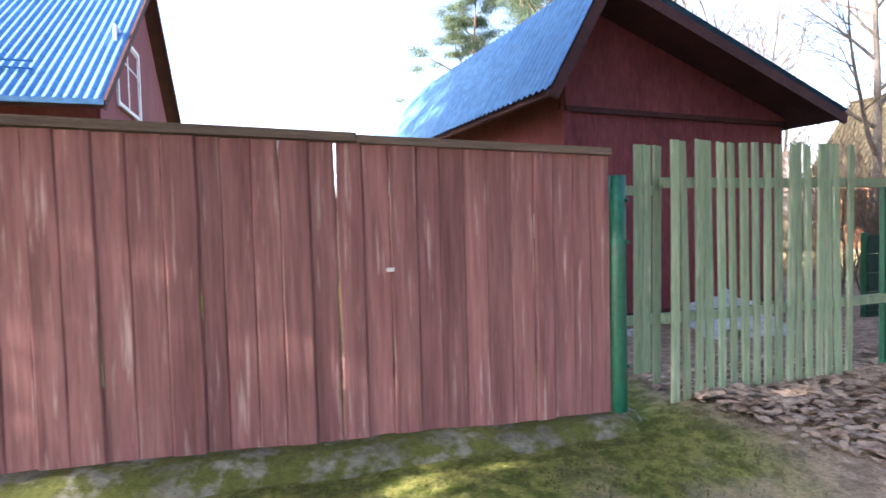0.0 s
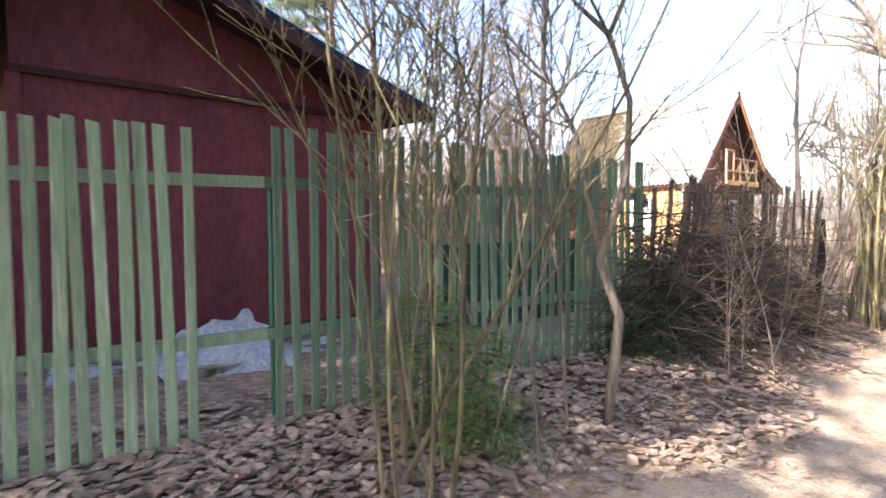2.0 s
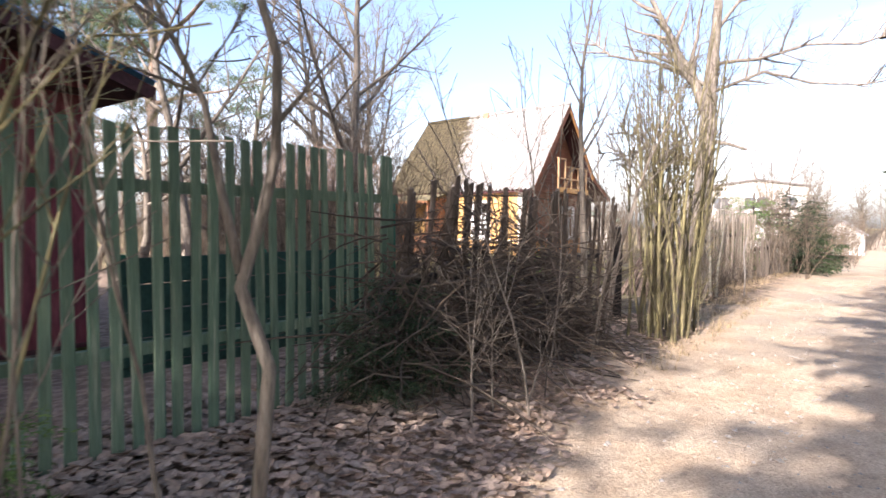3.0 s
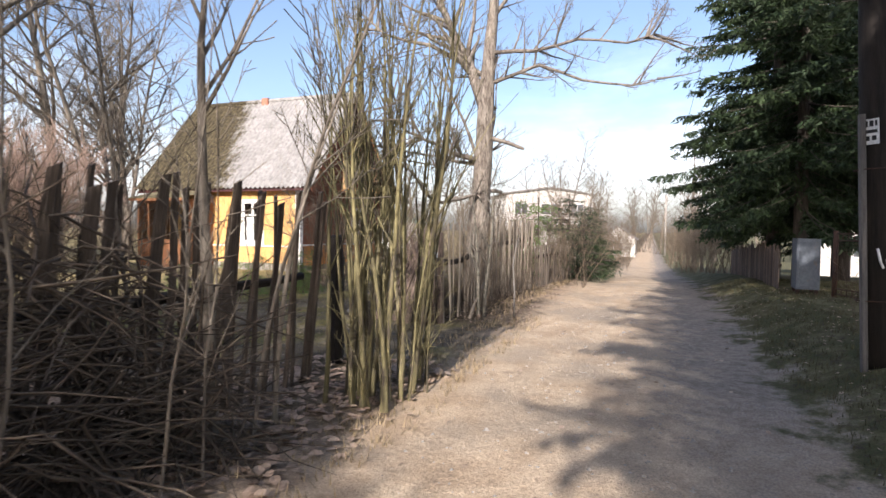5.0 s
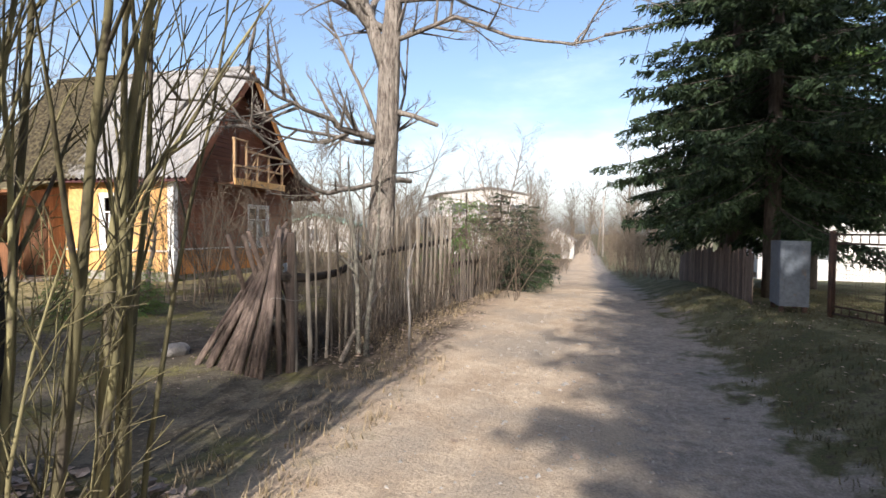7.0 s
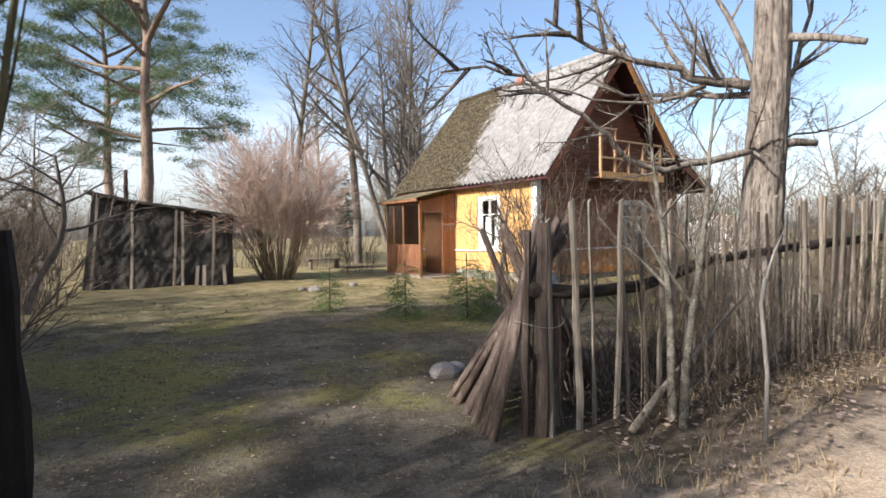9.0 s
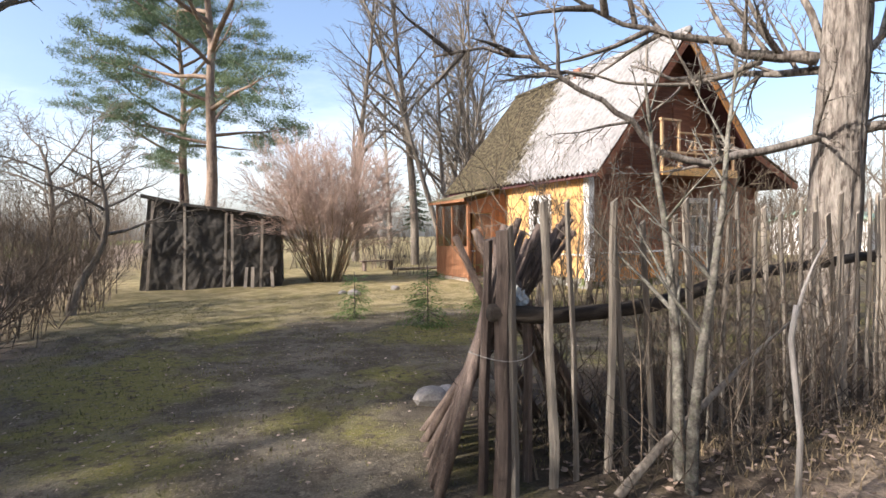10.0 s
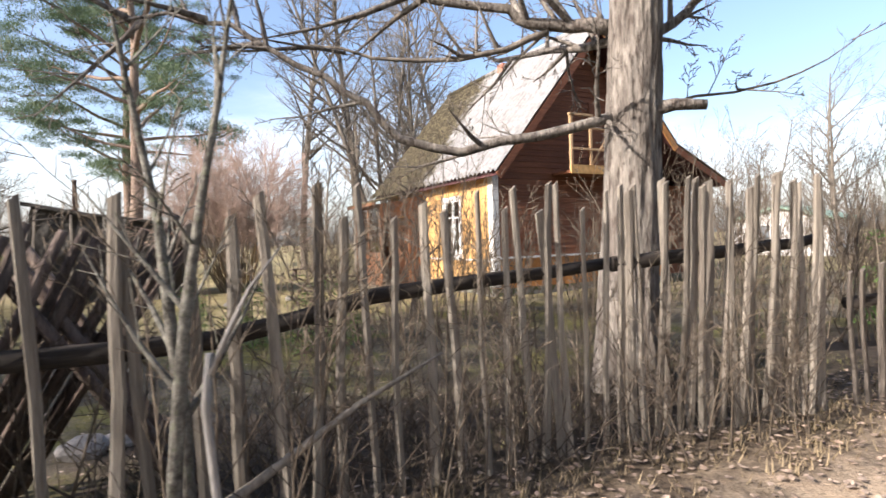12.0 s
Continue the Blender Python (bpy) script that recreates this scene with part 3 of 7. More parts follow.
def green_fence():
    # post of green painted steel with a concrete foot
    p = thing("steel_post", pose(1.05, 3.31, 0.2), "round steel gate post painted glossy green", "post")
    g = Geo()
    g.tube([(0, 0, -0.2), (0, 0, 0.2), (0, 0, 1.0), (0.005, 0, 1.5)], [0.052] * 4, 16)
    part("tube", g, M_DKGREEN, p)
    for z in (0.35, 1.1, 1.35):
        g = Geo()
        g.tube([(0.045, -0.03, z), (0.06, -0.04, z)], [0.012, 0.012], 8)
        part("bolt", g, M_DKGREEN, p)
    g = Geo()
    g.tube([(0, 0, -0.25), (0.01, 0.0, -0.02), (0.0, 0.0, 0.05), (0, 0, 0.07)], [0.17, 0.15, 0.11, 0.06], 11)
    part("concrete_foot", g, M_CONCRETE, p, "rough concrete foot")

    rng = random.Random(11)
    shared = [board_mesh("picket", 0.053, 0.022, 1.0, M_GREEN, tip=0.004 * (k % 3), bow=0.005, seed=20 + k) for k in range(6)]
    specs = ((2.50, 4.08, 0.098, 0.27, 1.925, "first"), (4.50, 8.1, 0.104, 0.27, 1.98, "second"))
    # second panel: pickets coloured darker in place of the shade on them
    shaded_pickets = [board_mesh("picket", 0.053, 0.022, 1.0, M_GREEN_SHADE, tip=0.004 * (k % 3), bow=0.005, seed=20 + k) for k in range(6)]
    for a0, a1, gap, z0, z1, _ in specs:
        b0, b1 = 2.83 - 0.02 * (a0 - 2), 2.83 - 0.02 * (a1 - 2)
        f = thing("picket_fence", on_lane(a0, b0, 0.0, -1.0), "faded green wooden picket fence panel on two rails", "fence", "green picket panels")
        length, x = a1 - a0, 0.0
        while x < length:
            h0 = max(z0 - 0.06, 0.2) + rng.uniform(-0.03, 0.03)
            h = z1 - h0 + rng.uniform(-0.01, 0.01)
            part("picket", (shared if a0 < 3 else shaded_pickets)[rng.randrange(6)], None, f, m=pose(x, -0.03, h0, rng.uniform(-0.6, 0.6), rng.uniform(-0.9, 0.9), rng.uniform(-4, 4)) @ Matrix.Diagonal((rng.uniform(0.9, 1.12), 1, h, 1)))
            x += gap * rng.uniform(0.95, 1.05)
        ext = 0.42 if a0 < 3 else 0.0
        for z in (0.80, 1.66):
            g = Geo()
            g.box((-0.06, -0.018, z - 0.032), (length + ext, 0.028, z + 0.032), ch=0.005)
            part("rail", g, M_GREEN if a0 < 3 else M_GREEN_SHADE, f)
        for px in ([] if a0 < 3 else [0.0, 1.8, length]):
            g = Geo()
            g.box((px - 0.02, 0.03, 0.0), (px + 0.02, 0.07, 1.66), ch=0.006)
            part("post", g, M_DKGREEN, f, "dark green post")
    # three odd pickets between the steel post and the first panel
    f = thing("picket_gate", on_lane(2.31, 2.86, 0.0, -1.0), "narrow strip of three faded green pickets with torn lower ends", "fence")
    for k, (x, lo) in enumerate(((0.0, 0.44), (0.066, 0.44), (0.145, 0.36))):
        part("picket", shared[k], None, f, m=pose(x, 0.05, lo, 0, 0.8, 0) @ Matrix.Diagonal((1.1, 1, 1.91 - lo, 1)))
    for z in (0.78, 1.62):
        g = Geo()
        g.box((-0.08, 0.065, z - 0.03), (0.22, 0.105, z + 0.03), ch=0.005)
        part("rail", g, M_GREEN, f)


def stake_fence(name, label, a0, a1, b0, b1, gap, top, lean, rail_z, seed, radius, height_noise=0.12, material=None, rail_end=0.0):
    ang = math.degrees(math.atan2(b1 - b0, a1 - a0))
    x0, y0 = at(a0, b0)
    base = gz(x0, y0)
    f = thing(name, on_lane(a0, b0, 0.0, ang), label, "fence")
    rng = random.Random(seed)
    length = math.hypot(a1 - a0, b1 - b0)
    shared = [rough_stake("stake", radius, 1.0, material or M_OLD, seed + k, 0.5) for k in range(7)]
    x = 0.0
    while x < length:
        t = x / length
        wx, wy = at(a0 + (a1 - a0) * t, b0 + (b1 - b0) * t)
        z0 = gz(wx, wy) - 0.05
        tp = top(t) if callable(top) else top
        h = tp - z0 + rng.uniform(-1, 0.6) * height_noise
        part("stake", shared[rng.randrange(7)], None, f, m=pose(x, -0.05 + rng.uniform(-0.015, 0.015), z0, rng.uniform(-2, 2), (lean(t) if callable(lean) else lean) + rng.uniform(-3, 3), rng.uniform(-20, 20)) @ Matrix.Diagonal((rng.uniform(0.8, 1.25), 1, h, 1)))
        x += (gap(t) if callable(gap) else gap) * rng.uniform(0.7, 1.35)
    g = Geo()
    n = 9
    pts = [(-rail_end + (length + rail_end) * k / n, 0.02 + 0.02 * noise.noise((k, 3, seed)), rail_z(k / n) + 0.02 * noise.noise((k * 1.3, 8, seed))) for k in range(n + 1)]
    g.tube(pts, [0.05 - 0.012 * k / n for k in range(n + 1)], 8)
    part("rail", g, M_RAIL, f, "dark weathered pole rail")
    return f, length


def lane_fences():
    # old brown fence behind the heap of brush, up to the dark post of the entrance
    f, length = stake_fence("stake_fence", "dark old fence of leaning split stakes on a pole rail", 8.1, 12.45, 2.72, 2.85, 0.118, 1.84, 6, lambda t: 1.0 + 0.05 * t, 100, 0.036, 0.10, mat("brown_stakes", (0.065, 0.048, 0.037), (0.135, 0.105, 0.08), 2.2, 0.9, 0.5, LONG, wear=(0.25, 0.21, 0.16), wear_at=0.66, var=0.25))
    p = thing("gate_post", on_lane(13.15, 2.9, 0.0), "thick dark wooden post at the yard entrance", "post")
    part("post_body", rough_stake("post_body", 0.085, 1.44, M_POLE, 7, 0.9), None, p)
    # grey fence past the entrance
    stake_fence("stake_fence", "grey weathered fence of uneven split stakes on a rising pole rail", 16.0, 19.3, 2.78, 2.72, lambda t: 0.20 - 0.09 * t, lambda t: 1.60 + 0.06 * t, lambda t: 0, lambda t: 1.03 - 0.11 * math.sin(math.pi * min(1.0, t / 0.55)) + 0.19 * t, 200, 0.025, 0.12, rail_end=0.1)
    stake_fence("stake_fence", "close-set grey stake fence with flat tops", 19.35, 21.0, 2.70, 2.42, 0.085, lambda t: 1.72 + 0.06 * t, 2, lambda t: 1.22 + 0.1 * t, 300, 0.030, 0.06)
    stake_fence("stake_fence", "low dark stake fence among the shrubs", 21.3, 25.5, 2.35, 2.1, 0.12, lambda t: 1.12, 0, lambda t: 0.85, 400, 0.035, 0.08, mat("shaded_stakes", (0.11, 0.09, 0.075), (0.20, 0.165, 0.13), 2.2, 0.9, 0.5, LONG, var=0.25))


def stake_stack():
    """The bundle of posts and sticks leaned on the end of the grey fence, with a white bag."""
    f = thing("post_bundle", on_lane(15.93, 2.80, 0.0), "upright bundle of dark posts tied with wire at the fence end", "posts")
    rng = random.Random(9)
    for k, (x, y, r, h, ry) in enumerate(((0.0, -0.02, 0.05, 1.47, 3), (0.10, 0.03, 0.042, 1.36, 0), (-0.06, 0.06, 0.036, 1.42, 5), (0.22, 0.05, 0.036, 1.02, -2))):
        part("post", rough_stake("post", r, h, M_STACK, 40 + k, 0.8), None, f, m=pose(x, y, 0.0, 0, ry, 20 * k))
    g = Geo()
    pts = [(0.06 + 0.19 * math.cos(a), 0.04 + 0.14 * math.sin(a), 0.80 + 0.02 * math.cos(2 * a)) for a in (2 * math.pi * k / 20 for k in range(21))]
    g.tube(pts, [0.003] * 21, 5)
    part("wire_tie", g, M_POST, f)
    lean = thing("leaning_sticks", on_lane(15.9, 3.05, 0.0), "row of long brown sticks leaning against the bundle of posts", "sticks")
    for k in range(17):
        t = k / 16
        foot = Vector((-0.28 + 0.42 * t + rng.uniform(-0.05, 0.05), -0.14 + 1.05 * t + rng.uniform(-0.03, 0.03), 0.02))
        head = Vector((0.22 + 0.88 * t + rng.uniform(-0.06, 0.06), -0.08 + 0.50 * t + rng.uniform(-0.03, 0.03), 1.46 + 0.08 * t + rng.uniform(-0.08, 0.08)))
        g = Geo()
        r = rng.uniform(0.024, 0.036)
        mid = (foot + head) / 2 + Vector((rng.uniform(-0.02, 0.02), rng.uniform(-0.02, 0.02), 0))
        g.tube([foot, mid, head], [r, r * 0.95, r * 0.85], 6)
        part("stick", g, M_STACK, lean)
    for k in range(5):
        foot = Vector((1.05 + rng.uniform(-0.12, 0.12), 0.12 + 0.13 * k, 0.02))
        head = Vector((0.28 + rng.uniform(-0.06, 0.06), 0.10 + 0.12 * k, 1.42 + rng.uniform(-0.1, 0.12)))
        g = Geo()
        g.tube([foot, (foot + head) / 2, head], [0.034, 0.031, 0.026], 6)
        part("stick", g, M_STACK, lean)
    b = bpy.data.meshes.new("bag")
    bm = bmesh.new()
    bmesh.ops.create_icosphere(bm, subdivisions=3, radius=0.055)
    for v in bm.verts:
        v.co *= 1 + 0.9 * noise.noise(v.co * 45)
        v.co.z *= 1.15
    bm.to_mesh(b)
    bm.free()
    b.materials.append(M_SHEET)
    ob = new("plastic_bag", b)
    ob.matrix_world = on_lane(16.12, 2.88, 1.08)
    tagged(ob, "crumpled pale plastic bag hung on the rail end", "bag")


# ---- buildings ----
def sheet_geo(x0, x1, run, period=0.15, amp=0.02, thick=0.008):
    """A corrugated sheet: the waves run across x, the sheet falls by the vectors in run."""
    geo = Geo()
    n = max(6, int((x1 - x0) / period * 8))
    pts = []
    for lay in (0, -thick):
        for r in run:
            for k in range(n + 1):
                x = x0 + (x1 - x0) * k / n
                pts.append((x, r[0], r[1] + lay + amp * math.sin(2 * math.pi * x / period)))
    w, rows = n + 1, len(run)
    faces = [(j * w + k, j * w + k + 1, (j + 1) * w + k + 1, (j + 1) * w + k) for j in range(rows - 1) for k in range(n)]
    o = rows * w
    faces += [(o + (j + 1) * w + k, o + (j + 1) * w + k + 1, o + j * w + k + 1, o + j * w + k) for j in range(rows - 1) for k in range(n)]
    e = (rows - 1) * w
    faces += [(e + k, e + k + 1, o + e + k + 1, o + e + k) for k in range(n)] + [(k + 1, k, o + k, o + k + 1) for k in range(n)]
    geo.add(pts, faces, False)
    return geo


def roof_side(house, y0, y1, top, foot, pick, period, amp, sheet=1.05, courses=2, thick=0.008, roof=None):
    """Corrugated sheets from the ridge (x, z) = top down to foot, from y0 to y1, in courses that overlap."""
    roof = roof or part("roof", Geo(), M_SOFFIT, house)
    n = max(1, round((y1 - y0) / sheet))
    m = Matrix(((0, 1, 0, 0), (1, 0, 0, 0), (0, 0, 1, 0), (0, 0, 0, 1)))
    for c in range(courses):
        ta, tb = c / courses, (c + 1) / courses + (0.03 if c < courses - 1 else 0)
        lift = 0.02 * (courses - c)
        pa = (top[0] + (foot[0] - top[0]) * ta, top[1] + (foot[1] - top[1]) * ta + lift)
        pb = (top[0] + (foot[0] - top[0]) * tb, top[1] + (foot[1] - top[1]) * tb + lift)
        for k in range(n):
            a, b = y0 + (y1 - y0) * k / n, y0 + (y1 - y0) * (k + 1) / n
            g = sheet_geo(a, b + 0.02, [pa, pb], period, amp, thick)
            g.v = [tuple(m @ Vector(v)) for v in g.v]
            part("roof_sheet", g, pick((a + b) / 2, c), roof)
    return roof


def window_unit(name, w, h, m, parent, curtain=True, rows=3, dark=True):
    """A casement in an opening: frame, mullion, panes, sill; local x along the wall, -y outwards, origin at the lower left."""
    win = part(name, Geo(), M_WHITE, parent, m=m)
    fr = Geo()
    t = 0.09
    for lo, hi in (((-t, -0.035, -t), (0, 0.02, h + t)), ((w, -0.035, -t), (w + t, 0.02, h + t)), ((0, -0.035, h), (w, 0.02, h + t)), ((0, -0.035, -t), (w, 0.02, 0))):
        fr.box(lo, hi, ch=0.005)
    part("casing", fr, M_WHITE, win)
    sash = Geo()
    s = 0.045
    for lo, hi in (((0, 0, 0), (s, 0.05, h)), ((w - s, 0, 0), (w, 0.05, h)), ((s, 0, 0), (w - s, 0.05, s)), ((s, 0, h - s), (w - s, 0.05, h)), ((w / 2 - 0.035, 0, s), (w / 2 + 0.035, 0.05, h - s)), ((s, 0.003, h * 0.66), (w / 2 - 0.035, 0.05, h * 0.66 + 0.04)), ((w / 2 + 0.035, 0.003, h * 0.66), (w - s, 0.05, h * 0.66 + 0.04))):
        sash.box(lo, hi)
    part("sash", sash, M_WHITE, win)
    for x0, x1 in ((s, w / 2 - 0.035), (w / 2 + 0.035, w - s)):
        for z0, z1 in ((s, h * 0.66), (h * 0.66 + 0.04, h - s)):
            gl = Geo()
            gl.box((x0, 0.022, z0), (x1, 0.027, z1))
            part("pane", gl, M_GLASS, win).visible_shadow = False
    sill = Geo()
    sill.box((-t, -0.08, -t - 0.03), (w + t, 0.0, -t), ch=0.004)
    part("sill", sill, M_WHITE, win)
    if curtain:
        c = Geo()
        n = 24
        for x0, x1 in ((0.06, w * 0.42), (w * 0.58, w - 0.06)):
            pts = []
            for k in range(n + 1):
                x = x0 + (x1 - x0) * k / n
                y = 0.13 + 0.015 * math.sin(k * 1.7)
                pts += [(x, y, 0.02), (x, y, h * 0.64)]
            c.add(pts, [(2 * k, 2 * k + 2, 2 * k + 3, 2 * k + 1) for k in range(n)], True)
        part("curtain", c, M_CURTAIN, win, "white net curtain")
    if dark:
        d = Geo()
        d.box((-0.2, 0.6, -0.2), (w + 0.2, 0.62, h + 0.2))
        part("dim_interior", d, M_DARK, win)
    return win


def cottage():
    # origin at the lit corner; x along the gable, y along the long wall
    m = pose(18.74, 17.89, 0.0, 0, 0, 19.9)
    h = thing("cottage", m, "yellow and brown wooden cottage with a steep grey slate roof", "house")
    W, D, EAVE, RX, RZ = 5.6, 6.4, 2.85, 2.8, 6.55
    # long wall with the window opening, thickness inwards
    wall = part("side_wall", Geo(), M_YELLOW, h, "yellow painted plank wall")
    wy0, wy1, wz0, wz1 = 1.55, 2.35, 1.02, 2.40
    rng = random.Random(2)
    y = 0.0
    while y < D - 0.01:
        e = min(y + 0.15, D)
        for z0, z1 in ((0.30, 0.86), (0.90, EAVE)):
            g = Geo()
            o = rng.uniform(0, 0.004)
            if z1 > 2 and e > wy0 and y < wy1:
                g.box((-o, y + 0.002, z0), (0.12, e - 0.002, wz0))
                upper = Geo()
                upper.box((-o, y + 0.002, wz1), (0.12, e - 0.002, z1))
                part("plank", upper, M_YELLOW, wall)
            else:
                g.box((-o, y + 0.002, z0), (0.12, e - 0.002, z1))
            part("plank", g, M_YELLOW, wall)
        y = e
    g = Geo()
    g.box((-0.05, 0.0, 0.86), (0.10, D, 0.90))
    part("water_board", g, M_WHITE, h)
    g = Geo()
    g.box((0.02, 0.02, -0.1), (W - 0.02, D, 0.30))
    part("plinth", g, M_CONCRETE, h, "stained concrete plinth")
    window_unit("window", wy1 - wy0, wz1 - wz0, Matrix.Translation((0, wy1, wz0)) @ pose(0, 0, 0, 0, 0, -90), h)
    # front wall, boards: upright orange below, level brown siding above
    front = part("front_wall", Geo(), M_SIDING, h, "brown horizontal siding over upright orange boards")
    holes = ((3.5, 4.6, 0.98, 2.25),)
    x = 0.0
    while x < W - 0.01:
        e = min(x + 0.14, W)
        g = Geo()
        g.box((x + 0.003, -rng.uniform(0.02, 0.026), 0.22), (e - 0.003, 0.12, 0.90))
        part("plank", g, M_ORANGE, front)
        x = e
    z = 0.96
    while z < RZ - 0.3:
        e = z + 0.135
        half0 = 0.0 if e < EAVE else (e - EAVE) / (RZ - EAVE) * RX
        x0, x1 = half0, (W if e < EAVE else RX + (RX - half0) * 1.0)
        cuts = [(x0, x1)]
        for hx0, hx1, hz0, hz1 in holes:
            if z < hz1 and e > hz0:
                cuts = [(x0, hx0), (hx1, x1)]
        for c0, c1 in cuts:
            if c1 - c0 < 0.05:
                continue
            g = Geo()
            g.add([(c0, -0.03, z), (c1, -0.03, z), (c1, -0.012, e), (c0, -0.012, e), (c0, 0.1, z), (c1, 0.1, z), (c1, 0.1, e), (c0, 0.1, e)],
                  [(0, 1, 2, 3), (5, 4, 7, 6), (0, 4, 5, 1), (3, 2, 6, 7), (0, 3, 7, 4), (1, 5, 6, 2)])
            part("siding_board", g, M_SIDING, front)
        z = e + 0.004
    g = Geo()
    g.box((-0.02, -0.06, 0.90), (W, 0.0, 0.95))
    part("water_board", g, M_WHITE, h)
    window_unit("window", 1.1, 1.27, Matrix.Translation((3.5, 0, 0.98)), h)
    for lo, hi in (((-0.035, -0.035, 0.25), (0.13, -0.0, EAVE)), ((-0.035, 0.0, 0.25), (0.0, 0.16, EAVE))):
        g = Geo()
        g.box(lo, hi)
        part("corner_board", g, M_WHITE, h, "peeling white corner board")
    g = Geo()
    g.box((W - 0.1, 0.12, 0.2), (W, D, EAVE))
    part("far_wall", g, M_SIDING, h)
    g = Geo()
    g.prism([(0.12, 0.2), (W - 0.1, 0.2), (W - 0.1, EAVE), (RX, RZ - 0.15), (0.12, EAVE)], -D, -D + 0.12, pose(0, 0, 0, 90, 0, 0))
    part("back_wall", g, M_SIDING, h)
    # lean-to under the lower roof
    g = Geo()
    g.box((W + 0.004, 0.5, 0.2), (W + 1.6, D, 2.75))
    part("lean_to", g, M_SIDING, h, "brown boarded lean-to")
    g = Geo()
    g.box((0.14, 0.3, EAVE - 0.06), (W - 0.12, D - 0.02, EAVE - 0.02))
    part("attic_floor", g, M_SOFFIT, h)

    def pick(y, c):
        return M_SLATE
    r = roof_side(h, -0.66, 7.05, (RX, RZ), (-0.32, 2.86), pick, 0.19, 0.032, 0.95, 3)
    roof_side(h, -0.66, 7.05, (RX, RZ), (5.4, 3.72), lambda y, c: M_SLATE, 0.15, 0.022, 0.98, 2, roof=r)
    roof_side(h, -0.66, 7.05, (5.36, 3.74), (7.45, 2.80), lambda y, c: M_MOSSY, 0.15, 0.022, 1.9, 1, roof=r)
    g = Geo()
    g.tube([(RX, -0.68, RZ + 0.05), (RX, 3, RZ + 0.06), (RX, 7.07, RZ + 0.05)], [0.09, 0.09, 0.09], 8)
    part("ridge_cap", g, M_SLATE, r)
    # barge boards
    for p0, p1, mt in (((RX, RZ - 0.03), (-0.32, 2.80), M_SIDING), ((RX, RZ - 0.03), (5.4, 3.64), M_ORANGE), ((5.4, 3.66), (7.45, 2.72), M_SIDING)):
        d = Vector((p1[0] - p0[0], 0, p1[1] - p0[1]))
        g = Geo()
        nrm = Vector((-d.z, 0, d.x)).normalized()
        nrm = nrm if nrm.z < 0 else -nrm
        a, b = Vector((p0[0], 0, p0[1])), Vector((p1[0], 0, p1[1]))
        q = [a, b, b + nrm * 0.17, a + nrm * 0.17]
        g.add([(*(v.x, -0.66, v.z),) for v in q] + [(*(v.x, -0.63, v.z),) for v in q], [(0, 1, 2, 3), (7, 6, 5, 4), (0, 4, 5, 1), (1, 5, 6, 2), (2, 6, 7, 3), (3, 7, 4, 0)])
        part("barge_board", g, mt, r)
        g = Geo()
        q = [a + nrm * 0.05, b + nrm * 0.05, b + nrm * 0.07, a + nrm * 0.07]
        g.add([(*(v.x, -0.63, v.z),) for v in q] + [(*(v.x, 7.0, v.z),) for v in q], [(0, 1, 2, 3), (7, 6, 5, 4), (0, 4, 5, 1), (1, 5, 6, 2), (2, 6, 7, 3), (3, 7, 4, 0)])
        part("roof_lining", g, M_SOFFIT, r)
    g = Geo()
    g.box((2.65, 3.35, RZ - 0.4), (2.95, 3.65, RZ + 0.16), ch=0.01)
    part("chimney", g, mat("brick_red", (0.28, 0.12, 0.08), (0.36, 0.17, 0.12), 6, 0.9, 0.4), r, "small brick chimney")
    # balcony
    bal = part("balcony", Geo(), M_ORANGE, h, "unpainted pale wooden balcony")
    g = Geo()
    g.box((1.7, -0.72, 2.86), (4.5, -0.03, 2.92))
    part("deck", g, M_SIDING, bal)
    g = Geo()
    g.box((1.68, -0.76, 2.84), (4.52, -0.72, 3.04), ch=0.004)
    part("fascia", g, M_YELLOW, bal, "bright yellow fascia board")
    pale = mat("pale_wood", (0.42, 0.26, 0.13), (0.52, 0.34, 0.19), 2, 0.8, 0.3, LONG)
    for x in (1.76, 2.35, 2.95, 3.6, 4.44):
        g = Geo()
        g.box((x - 0.035, -0.71, 2.92), (x + 0.035, -0.64, 4.2 if x < 2.5 else 3.9), ch=0.004)
        part("baluster", g, pale, bal)
    for x0, x1, z in ((1.7, 2.42, 4.2), (2.35, 4.5, 3.9), (1.76, 4.44, 3.4)):
        g = Geo()
        g.box((x0, -0.72, z), (x1, -0.63, z + 0.05), ch=0.004)
        part("hand_rail", g, pale, bal)
    for p0, p1 in (((2.35, 3.0), (2.95, 3.85)), ((3.6, 3.05), (4.4, 3.8))):
        g = Geo()
        g.tube([(p0[0], -0.68, p0[1]), (p1[0], -0.68, p1[1])], [0.025, 0.025], 6)
        part("brace", g, pale, bal)
    g = Geo()
    g.box((2.9, -0.05, 3.1), (3.55, -0.032, 4.75))
    part("attic_door", g, M_SIDING, h)
    # glazed porch on the long side
    porch = part("porch", Geo(), M_PORCH, h, "small glazed wooden porch with a sloping roof")
    PX, P0, P1 = -1.35, 3.65, 5.75
    x = P0
    while x < P1 - 0.01:
        e = min(x + 0.12, P1)
        if x >= P0:
            g = Geo()
            g.box((PX, x + 0.002, 0.15), (PX + 0.04, e - 0.002, 1.02))
            part("plank", g, M_PORCH, porch)
        x = e
    for yy in (P0, 4.62, 5.2, P1 - 0.08):
        g = Geo()
        g.box((PX - 0.005, yy, 0.1), (PX + 0.08, yy + 0.08, 2.42), ch=0.005)
        part("post", g, M_PORCH, porch)
